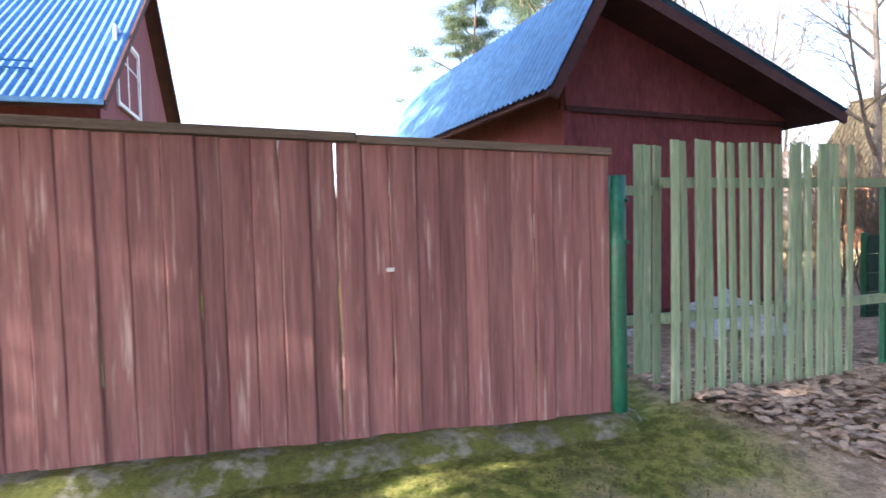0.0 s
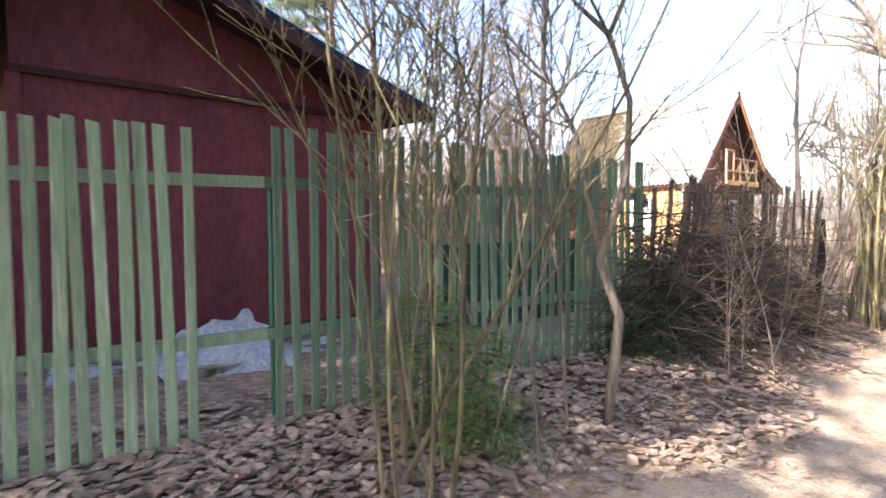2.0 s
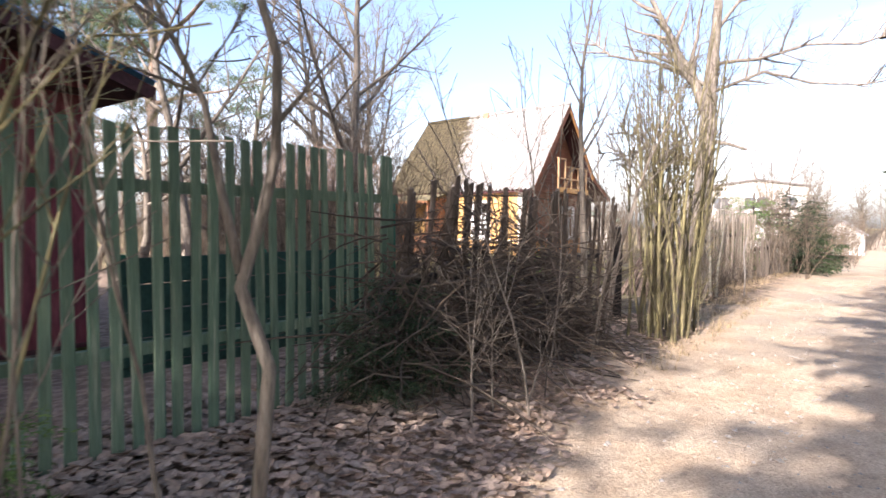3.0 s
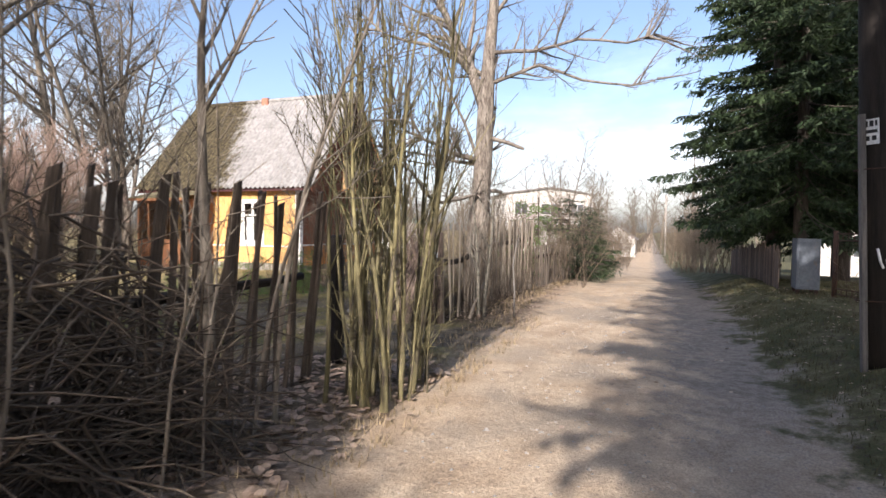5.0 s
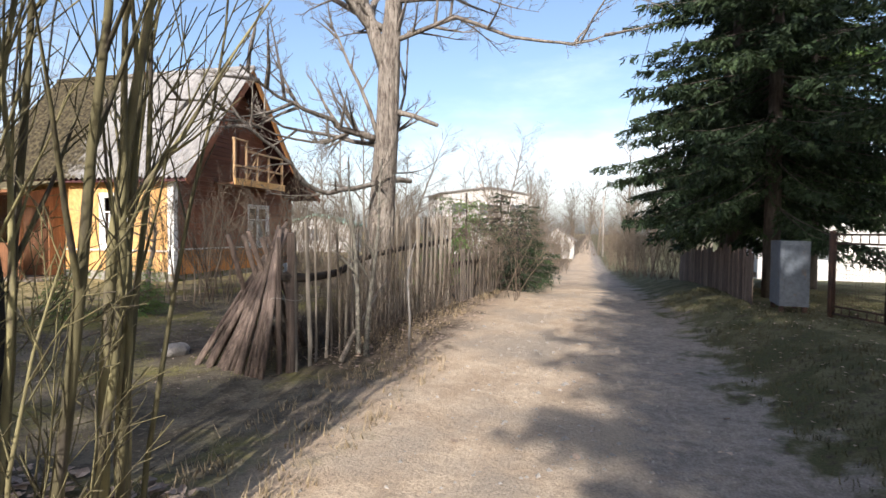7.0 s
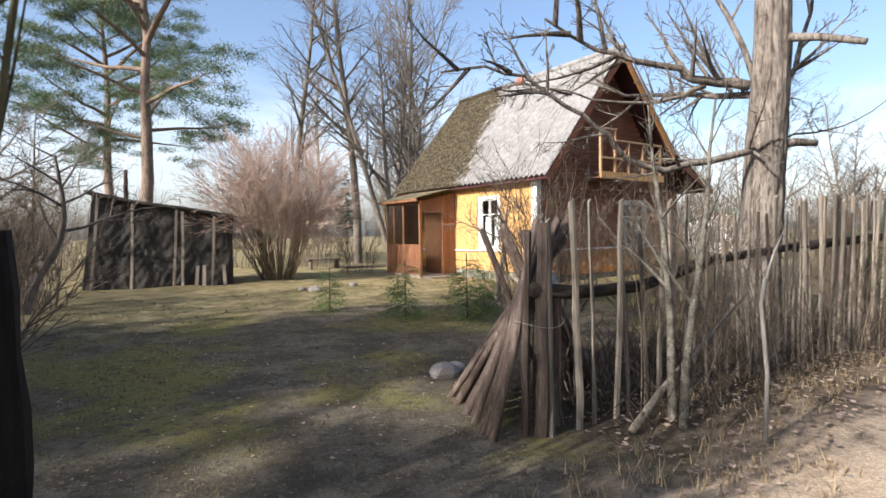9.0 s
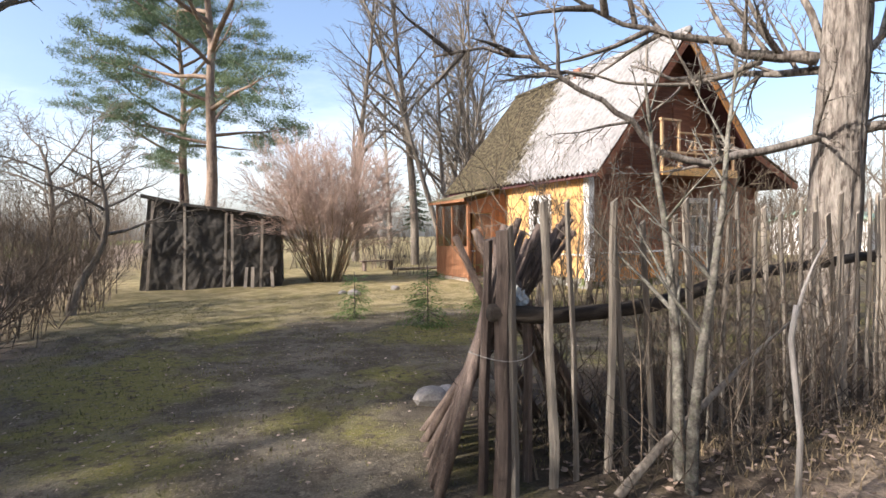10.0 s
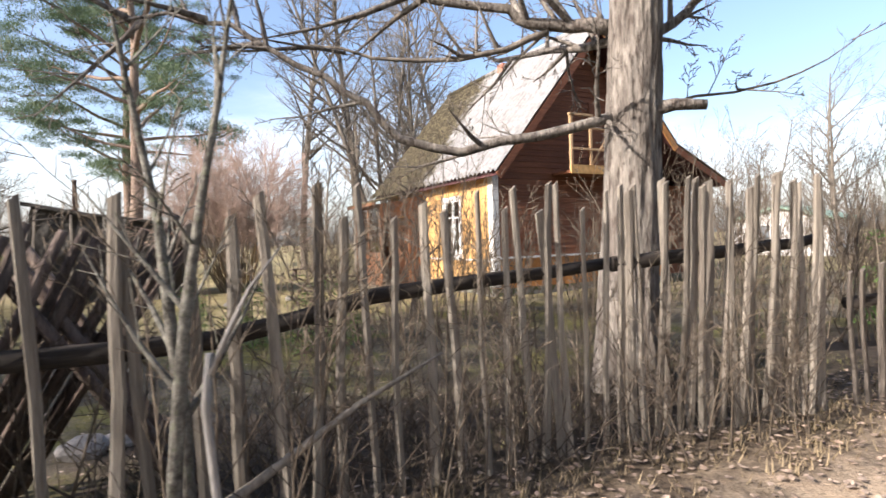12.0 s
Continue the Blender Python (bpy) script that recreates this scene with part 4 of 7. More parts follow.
    for lo, hi in (((PX, 3.73, 1.02), (PX + 0.06, 5.67, 1.08)), ((PX, P0 + 0.08, 2.34), (PX + 0.06, P1 - 0.08, 2.44))):
        g = Geo()
        g.box(lo, hi)
        part("cross_rail", g, M_PORCH, porch)
    for y0, y1 in ((3.73, 4.62), (4.70, 5.2), (5.28, 5.67)):
        g = Geo()
        g.box((PX + 0.025, y0, 1.08), (PX + 0.03, y1, 2.34))
        part("pane", g, M_GLASS, porch)
    for yy in (P0, P1 - 0.05):
        for k in range(10):
            x0 = PX + 0.09 + k * 0.125
            g = Geo()
            g.box((x0, yy, 2.08 if yy == P0 and k < 6 else 0.15), (x0 + 0.12, yy + 0.04, 2.42 + 0.3 * (k / 10)))
            part("end_plank", g, M_PORCH, porch)
    g = Geo()
    g.box((PX, P0, 0.0), (-0.01, P1, 0.14))
    part("floor", g, M_OLD, porch)
    g = Geo()
    g.box((PX + 0.05, P0 - 0.5, 0.0), (PX + 0.95, P0 - 0.02, 0.09), ch=0.01)
    part("step", g, M_OLD, porch)
    d = Geo()
    d.box((0, 0, 0.16), (0.72, 0.035, 2.06), ch=0.004)
    leaf = part("porch_door", d, M_PORCH, porch, "open brown plank door", m=pose(PX + 0.84, P0 + 0.05, 0, 0, 0, 100))
    d = Geo()
    d.tube([(0.64, -0.02, 1.05), (0.64, -0.06, 1.05), (0.55, -0.06, 1.05)], [0.01] * 3, 6)
    part("door_handle", d, M_RUST, leaf)
    pr = part("porch_roof", Geo(), M_SOFFIT, porch)
    g = sheet_geo(P0 - 0.15, P1 + 0.2, [(-0.05, 2.86), (PX - 0.2, 2.50)], 0.15, 0.012, 0.02)
    g.v = [(v[1], v[0], v[2]) for v in g.v]
    part("roof_sheet", g, M_MOSSY, pr)
    g = Geo()
    g.box((PX - 0.2, P0 - 0.12, 2.40), (PX - 0.16, P1 + 0.18, 2.48))
    part("fascia", g, M_PORCH, pr)


def red_shed():
    m = pose(1.38, 6.12, 0.0, 0, 0, 23.3)
    s = thing("red_shed", m, "dark red wooden shed with a blue corrugated metal roof", "shed")
    W, D = 3.58, 6.2
    ax, az, lx, lz, rx, rz = 0.12, 3.98, -0.63, 2.71, 3.93, 2.75
    g = Geo()
    g.prism([(0, 0.32), (W, 0.32), (W, 2.70), (0, 2.70)], 0.0, 0.1, pose(0, 0.1, 0, 90, 0, 0))
    part("front_wall", g, M_SHED, s)
    g = Geo()
    g.prism([(0.0, 2.70), (W + 0.02, 2.70), (W + 0.02, 2.85), (ax + 0.06, az - 0.12), (0.0, az - 0.35)], 0.0, 0.1, pose(0, 0.07, 0, 90, 0, 0))
    part("gable", g, M_SHED, s)
    g = Geo()
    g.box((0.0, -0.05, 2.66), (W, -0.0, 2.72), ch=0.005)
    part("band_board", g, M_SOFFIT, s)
    for lo, hi, nm in (((0.0, 0.1, 0.32), (0.1, D, 2.9), "side_wall"), ((W - 0.1, 0.1, 0.32), (W, D, 2.75), "side_wall"), ((0.1, D - 0.1, 0.32), (W - 0.1, D, 2.9), "back_wall")):
        g = Geo()
        g.box(lo, hi)
        part(nm, g, M_SHED, s)
    g = Geo()
    g.box((0.02, 0.02, -0.1), (W - 0.02, D - 0.02, 0.32))
    part("plinth", g, M_CONCRETE, s)
    g = Geo()
    g.box((-0.03, -0.03, 0.33), (0.07, 0.0, 2.66), ch=0.004)
    part("corner_board", g, M_SHED, s)
    g = Geo()
    g.box((0.0, -0.02, 0.30), (W, 0.0, 0.34))
    part("drip_board", g, M_SOFFIT, s)
    r = roof_side(s, -0.66, D + 0.4, (ax, az), (lx, lz), lambda y, c: M_BLUE, 0.11, 0.016, 1.1, 1, 0.004)
    roof_side(s, -0.66, D + 0.4, (ax, az), (rx, rz), lambda y, c: M_BLUE, 0.11, 0.016, 1.1, 1, 0.004, roof=r)
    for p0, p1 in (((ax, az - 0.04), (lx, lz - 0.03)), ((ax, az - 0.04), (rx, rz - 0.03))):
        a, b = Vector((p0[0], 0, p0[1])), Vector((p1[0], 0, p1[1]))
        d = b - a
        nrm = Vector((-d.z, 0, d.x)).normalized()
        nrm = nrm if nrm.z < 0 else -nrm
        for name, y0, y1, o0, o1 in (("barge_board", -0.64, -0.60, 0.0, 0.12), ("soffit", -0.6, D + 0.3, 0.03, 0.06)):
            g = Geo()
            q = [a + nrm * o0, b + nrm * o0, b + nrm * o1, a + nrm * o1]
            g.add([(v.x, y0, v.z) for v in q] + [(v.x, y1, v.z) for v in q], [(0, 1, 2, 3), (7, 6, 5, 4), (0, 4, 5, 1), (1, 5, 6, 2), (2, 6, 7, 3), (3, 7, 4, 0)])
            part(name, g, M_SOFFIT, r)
    # small white switch box on the side
    g = Geo()
    g.box((-0.06, 0.55, 1.25), (-0.002, 0.75, 1.55), ch=0.01)
    part("switch_box", g, M_WHITE, s)


def blue_roof_house():
    # the eave corner at the lane side is the origin; x to the left along the front, y back
    m = pose(-6.4, 10.6, 0.0, 0, 0, 17.5)
    h = thing("red_house", m, "dark red wooden house with a blue corrugated roof", "house")
    g = Geo()
    g.prism([(0.9, 0.0), (10.0, 0.0), (10.0, 4.3), (5.6, 8.0), (0.9, 4.2)], 0.0, 0.15, Matrix(((0, 0, 1, -0.45), (1, 0, 0, 0), (0, 1, 0, 0), (0, 0, 0, 1))))
    part("gable_wall", g, M_SHED, h)
    g = Geo()
    g.box((-9, 0.9, 0), (-0.45, 1.05, 4.2))
    part("front_wall", g, M_SHED, h)
    g = Geo()
    g.box((-9, 9.85, 0), (-0.75, 10.0, 4.3))
    part("back_wall", g, M_SHED, h)
    r = part("roof", Geo(), M_BLUE, h)
    for k in range(8):
        g = sheet_geo(-1.15 * (k + 1), -1.15 * k + 0.02, [(5.6, 8.55), (0.0, 4.02)], 0.17, 0.03, 0.006)
        part("roof_sheet", g, M_BLUE, r)
        g = sheet_geo(-1.15 * (k + 1), -1.15 * k + 0.02, [(5.6, 8.55), (11.0, 4.5)], 0.17, 0.03, 0.006)
        part("roof_sheet", g, M_BLUE, r)
    g = Geo()
    g.prism([(-0.05, 3.80), (5.6, 8.40), (11.0, 4.30), (11.0, 4.50), (5.6, 8.62), (-0.05, 4.0)], 0.0, 0.05, Matrix(((0, 0, 1, -0.02), (1, 0, 0, 0), (0, 1, 0, 0), (0, 0, 0, 1))))
    part("barge_board", g, M_SOFFIT, r)
    g = Geo()
    g.box((-9.2, -0.06, 3.92), (0.0, 0.0, 4.02))
    part("gutter", g, M_BLUE, r)
    g = Geo()
    g.prism([(0.0, 3.85), (5.6, 8.40), (11.0, 4.4), (11.0, 4.45), (5.6, 8.46), (0.0, 3.92)], -9.2, 0.0, Matrix(((0, 0, 1, -0.03), (1, 0, 0, 0), (0, 1, 0, 0), (0, 0, 0, 1))))
    part("soffit", g, M_SOFFIT, r)
    g = Geo()
    for z in (4.75, 4.9):
        g.tube([(-3.2, 0.8, z), (-1.4, 0.8, z)], [0.025, 0.025], 6)
    part("snow_guard", g, M_BLUE, r)
    window_unit("window", 2.2, 1.65, Matrix.Translation((-0.28, 2.35, 4.5)) @ pose(0, 0, 0, 0, 0, 90), h, dark=False)


def felt_shed():
    # lean-to store covered in roofing felt, held by laths
    m = pose(7.3, 20.85, 0.0, 0, 0, 8)
    s = thing("felt_shed", m, "leaning store hut clad in dark roofing felt and laths", "shed")
    W, D = 3.55, 2.2
    n, k = 110, 26
    g = Geo()
    pts = []
    for i in range(n + 1):
        x = W * i / n
        top = 2.58 - 0.62 * (i / n)
        for j in range(k + 1):
            z = top * j / k
            fold = 0.0 - 0.07 * abs(noise.noise((x * 2.2 + z * 1.1, z * 0.9, 4))) - 0.075 * abs(noise.noise((x * 4.2 - z * 3.6, z * 1.6 + x, 9))) - 0.03 * noise.noise((x * 11 + z * 5, z * 4, 2))
            pts.append((x - 0.2 + 0.28 * (z / 2.4), fold - 0.02, z))
    g.add(pts, [(i * (k + 1) + j, (i + 1) * (k + 1) + j, (i + 1) * (k + 1) + j + 1, i * (k + 1) + j + 1) for i in range(n) for j in range(k)], True)
    part("felt_cover", g, M_TARP, s, "wrinkled dark felt sheet")
    for lo, hi in (((0.12, 0.08, 0.0), (W - 0.05, 0.12, 1.9)), ((0.1, 0.12, 0), (0.16, D, 2.3)), ((W - 0.08, 0.12, 0), (W - 0.02, D, 1.85)), ((0.1, D, 0), (W, D + 0.05, 1.8))):
        g = Geo()
        g.box(lo, hi)
        part("wall", g, M_TARP, s)
    for x, lean in ((0.02, 5), (0.95, 2), (1.98, 3), (2.2, 1), (2.95, 3)):
        part("lath", board_mesh("lath", 0.07, 0.02, 2.50 - 0.62 * x / W, M_OLD, bow=0.01, seed=int(x * 100)), None, s, m=pose(x, -0.17, 0.0, 0, lean, 0))
    g = Geo()
    g.prism([(-0.05, 2.58), (1.2, 2.33), (2.3, 2.19), (W + 0.12, 1.95), (W + 0.12, 2.02), (2.3, 2.25), (1.2, 2.40), (-0.05, 2.68)], -D - 0.2, 0.22, pose(0, 0, 0, 90, 0, 0))
    part("roof", g, M_TARP, s, "sagging felt roof")
    part("stove_pipe", rough_stake("stove_pipe", 0.06, 1.0, M_RUST, 3, 1.0), None, s, m=pose(0.75, 1.0, 2.35))
    for k2, x in enumerate((2.55, 2.75, 3.3)):
        b = new("leaning_board", board_mesh("leaning_board", 0.09, 0.02, 0.6, M_OLD, seed=k2))
        b.matrix_world = m @ pose(x, -0.32, 0.03, -14, 5 - 4 * k2, 0)
        tagged(b, "short grey board leaning on the felt hut", "board", "boards at the felt hut")


def simple_house(name, label, m, w, d, h, rise, wall, roof, wins, over=0.3):
    s = thing(name, m, label, "house")
    g = Geo()
    g.prism([(-w / 2, -0.2), (w / 2, -0.2), (w / 2, h), (0, h + rise), (-w / 2, h)], 0.0, 0.2, pose(0, 0.2, 0, 90, 0, 0))
    part("front_wall", g, wall, s)
    g = Geo()
    g.prism([(-w / 2, -0.2), (w / 2, -0.2), (w / 2, h), (0, h + rise), (-w / 2, h)], 0.0, 0.2, pose(0, d, 0, 90, 0, 0))
    part("back_wall", g, wall, s)
    for sx in (-1, 1):
        g = Geo()
        g.box((min(sx * w / 2, sx * (w / 2 - 0.2)), 0.2, -0.2), (max(sx * w / 2, sx * (w / 2 - 0.2)), d - 0.2, h))
        part("side_wall", g, wall, s)
    r = part("roof", Geo(), roof, s)
    for sx in (-1, 1):
        slope = rise / (w / 2)
        e = sx * (w / 2 + over)
        g = Geo()
        g.prism([(0, h + rise), (e, h - over * slope), (e, h - over * slope + 0.12), (0, h + rise + 0.14)][::sx], -d - over, over, pose(0, 0, 0, 90, 0, 0))
        part("roof_side", g, roof, r)
    for x, z, ww, hh, side in wins:
        if side == 0:
            mm = Matrix.Translation((x, 0, z))
        else:
            mm = Matrix.Translation((-w / 2, x, z)) @ pose(0, 0, 0, 0, 0, -90)
        win = part("window", Geo(), M_WHITE, s, m=mm)
        g = Geo()
        for lo, hi in (((-0.08, -0.05, -0.08), (0, 0.0, hh + 0.08)), ((ww, -0.05, -0.08), (ww + 0.08, 0.0, hh + 0.08)), ((0, -0.05, hh), (ww, 0, hh + 0.08)), ((0, -0.05, -0.08), (ww, 0, 0)), ((ww / 2 - 0.03, -0.04, 0), (ww / 2 + 0.03, 0, hh))):
            g.box(lo, hi)
        part("window_frame", g, M_WHITE, win)
        g = Geo()
        g.box((0, -0.02, 0), (ww, -0.012, hh))
        part("pane", g, M_FARPANE, win)
    return s


def far_houses():
    x, y = at(70, 10.5)
    s = simple_house("white_house", "two-storey white house with a shallow grey roof, beyond the shrubs", pose(x, y, gz(x, y), 0, 0, TURN_LANE - 62), 10, 8, 7.2, 0.7, M_FAR, M_FARROOF,
                     [(-4, 4.9, 1.4, 1.2, 0), (-1, 4.9, 2.2, 1.2, 0), (2.5, 4.9, 1.4, 1.2, 0), (-4, 1, 1.4, 1.2, 0), (1, 1, 2.2, 1.2, 0), (2, 4.8, 1.4, 1.3, 1), (5, 4.8, 1.4, 1.3, 1)])
    g = Geo()
    g.box((-0.3, 3, 6.6), (0.3, 3.6, 8.6))
    part("chimney", g, M_FAR, s)
    x, y = at(80, 3.6)
    simple_house("white_hut", "small white hut at the far end of the lane", pose(x, y, gz(x, y), 0, 0, TURN_LANE - 90), 4, 5, 2.3, 1.4, M_FAR, M_FARROOF, [(-0.5, 0.8, 1, 1, 0)])
    x, y = at(38, -12)
    simple_house("garden_house", "long white garden house behind the spruces", pose(x, y, gz(x, y), 0, 0, TURN_LANE - 96), 9, 7, 2.2, 1.4, M_FAR, M_FARROOF, [(-3, 0.9, 1.3, 1.0, 0), (0.5, 0.9, 1.3, 1.0, 0), (3, 0.9, 0.9, 1.0, 0), (2, 0.9, 1.4, 1.0, 1)])
    x, y = 39.0, 34.0
    simple_house("green_hut", "low pale hut with a green roof behind the shrubs", pose(x, y, 0, 0, 0, TURN_LANE - 80), 5, 4, 1.9, 0.7, M_FAR, mat("green_roof", (0.16, 0.26, 0.20), (0.24, 0.33, 0.26), 2, 0.7, 0.1), [(-1, 0.7, 1.2, 0.9, 0)])


red_fence()
green_fence()
lane_fences()
stake_stack()
cottage()
red_shed()
blue_roof_house()
felt_shed()
far_houses()


# ---- plants ----
def grow(geo, p, d, length, r, level, spec, rng):
    """One limb with its side shoots. spec: kids and spread by level, ratio, up (how far shoots turn upwards), wander, start."""
    last = level >= len(spec["kids"])
    n = 3 if last else max(3, min(8, int(length / 0.35)))
    pts, radii, q, dirs = [Vector(p)], [r], Vector(p), []
    d = Vector(d).normalized()
    for i in range(n):
        d = (d + unit(rng) * spec["wander"] + Vector((0, 0, spec["up"] * (0.5 if level == 0 else 1)))).normalized()
        q = q + d * (length / n)
        pts.append(q)
        dirs.append(d)
        radii.append(max(r * (1 - (i + 1) / n * (0.85 if level else 0.8)), spec["thin"]))
    geo.tube(pts, radii, 3 if level >= 2 or r < 0.012 else (5 if level == 1 else 8), cap=False)
    if last:
        return
    for k in range(spec["kids"][level]):
        t = spec["start"][level] + (1 - spec["start"][level]) * (k + rng.uniform(0, 1)) / spec["kids"][level]
        i = min(n - 1, int(t * n))
        f = t * n - i
        base = pts[i].lerp(pts[i + 1], f)
        side = unit(rng)
        side = (side - dirs[i] * side.dot(dirs[i])).normalized()
        sp = spec["spread"][level] * rng.uniform(0.7, 1.25)
        kd = dirs[i] * math.cos(sp) + side * math.sin(sp)
        kl = length * spec["ratio"][level] * rng.uniform(0.6, 1.15) * (1.15 - 0.55 * t)
        grow(geo, base, kd, kl, max(spec["thin"], min(radii[i] * 0.62, kl * 0.022)), level + 1, spec, rng)


TREE = dict(kids=(14, 8, 5), spread=(0.85, 0.8, 0.7), ratio=(0.42, 0.42, 0.42), up=0.05, wander=0.10, start=(0.28, 0.2, 0.2), thin=0.004)
BIRCHY = dict(kids=(26, 9, 5), spread=(0.85, 0.7, 0.7), ratio=(0.27, 0.42, 0.45), up=0.03, wander=0.07, start=(0.25, 0.2, 0.2), thin=0.005)
APPLE = dict(kids=(9, 9, 7), spread=(1.0, 0.9, 0.9), ratio=(0.75, 0.5, 0.45), up=0.03, wander=0.22, start=(0.45, 0.2, 0.15), thin=0.004)
SHOOT = dict(kids=(7, 3), spread=(0.45, 0.5), ratio=(0.32, 0.4), up=0.05, wander=0.075, start=(0.35, 0.2), thin=0.003)
SHRUB = dict(kids=(8, 4), spread=(0.6, 0.7), ratio=(0.4, 0.4), up=0.03, wander=0.12, start=(0.25, 0.2), thin=0.0025)


def bare_tree(m, height, r, spec, seed, label, material=None, lean=(0, 0), group="", stems=1, name="bare_tree"):
    rng = np.random.default_rng(seed)
    t = thing(name, m, label, "tree", group)
    trunk, crown = Geo(), Geo()
    for s in range(stems):
        d = Vector((lean[0] + (rng.normal() * 0.10 if stems > 1 else 0), lean[1] + (rng.normal() * 0.10 if stems > 1 else 0), 1))
        off = Vector((rng.normal() * 0.12, rng.normal() * 0.12, -0.05)) if stems > 1 else Vector((0, 0, -0.05))
        tmp = Geo()
        grow(tmp, off, d, height * (1 if s == 0 else rng.uniform(0.75, 1)), r * (1 if s == 0 else rng.uniform(0.7, 1)), 0, spec, rng)
        # the first tube is the trunk
        n = max(3, min(8, int(height / 0.35)))
        rings = 8
        cut_v, cut_f = (n + 1) * rings, n * rings
        if r < 0.012:
            cut_v = cut_f = 0
        trunk.add(tmp.v[:cut_v], tmp.f[:cut_f], True)
        crown.add(tmp.v[cut_v:], [tuple(i - cut_v for i in f) for f in tmp.f[cut_f:]], True)
    if trunk.v:
        part("trunk", trunk, material or M_BARK, t)
    part("crown", crown, material or M_BARK, t)
    return t


def clump(name, label, m, n, rx, ry, h0, h1, r0, r1, fan, seed, material, spec=SHOOT, sep=True, category="shrub", outward=0.0):
    """Many stems from one root. Each stem is a part when sep."""
    rng = np.random.default_rng(seed)
    t = thing(name, m, label, category)
    joined = Geo()
    for k in range(n):
        ox, oy = np.clip(rng.normal(), -1.4, 1.4) * rx * 0.5, np.clip(rng.normal(), -1.4, 1.4) * ry * 0.5
        d = Vector((rng.normal() * fan + ox * outward, rng.normal() * fan + oy * outward, 1))
        g = Geo() if sep else joined
        grow(g, (ox, oy, -0.06), d, rng.uniform(h0, h1), rng.uniform(r0, r1), 0, spec, rng)
        if sep:
            part("stem", g, material, t)
    if not sep:
        part("branchwork", joined, material, t)
    return t


def lilac():
    """A vase of tan stems from a narrow root, each ending in a spray of fine pinkish twigs."""
    rng = np.random.default_rng(15)
    t = thing("lilac_bush", pose(12.0, 22.5, 0.02), "large fan-shaped bare bush with tan stems and pinkish twigs", "shrub")
    spray = dict(kids=(0, 9, 4), spread=(0.5, 0.45, 0.5), ratio=(0.3, 0.5, 0.45), up=0.0, wander=0.12, start=(0.2, 0.15, 0.2), thin=0.0045)
    twigs = Geo()
    for k in range(85):
        az, r = rng.uniform(0, 6.283), 0.5 * math.sqrt(rng.uniform(0, 1))
        tilt = rng.uniform(0.02, 0.68)
        d = Vector((math.cos(az) * math.sin(tilt), math.sin(az) * math.sin(tilt), math.cos(tilt)))
        ln = rng.uniform(2.1, 3.5) * (1.08 - 0.3 * tilt)
        p, pts = Vector((math.cos(az) * r, math.sin(az) * r, -0.06)), []
        pts.append(p)
        for _ in range(6):
            d = (d + unit(rng) * 0.06 + Vector((0, 0, 0.012))).normalized()
            p = p + d * ln / 6
            pts.append(p)
        r0 = rng.uniform(0.013, 0.024)
        g = Geo()
        g.tube(pts, [r0 * (1 - 0.6 * i / 6) for i in range(7)], 5, cap=False)
        part("stem", g, M_TANSTEM, t)
        for i in (3, 4, 5, 6, 6):
            side = unit(rng)
            grow(twigs, pts[i], d + side * 0.75, rng.uniform(0.9, 1.7), 0.009, 1, spray, rng)
    part("spray", twigs, M_PINK, t, "fine pinkish twigs")


def needles(centres, dirs, length, width, rng):
    """Loose thin triangles that point along dirs from centres."""
    n = len(centres)
    side = np.cross(dirs, rng.normal(size=(n, 3)))
    side /= np.linalg.norm(side, axis=1, keepdims=True) + 1e-9
    ln = length * rng.uniform(0.7, 1.3, (n, 1))
    a, b, c = centres - side * width / 2, centres + side * width / 2, centres + dirs * ln
    return np.stack((a, b, c), axis=1)


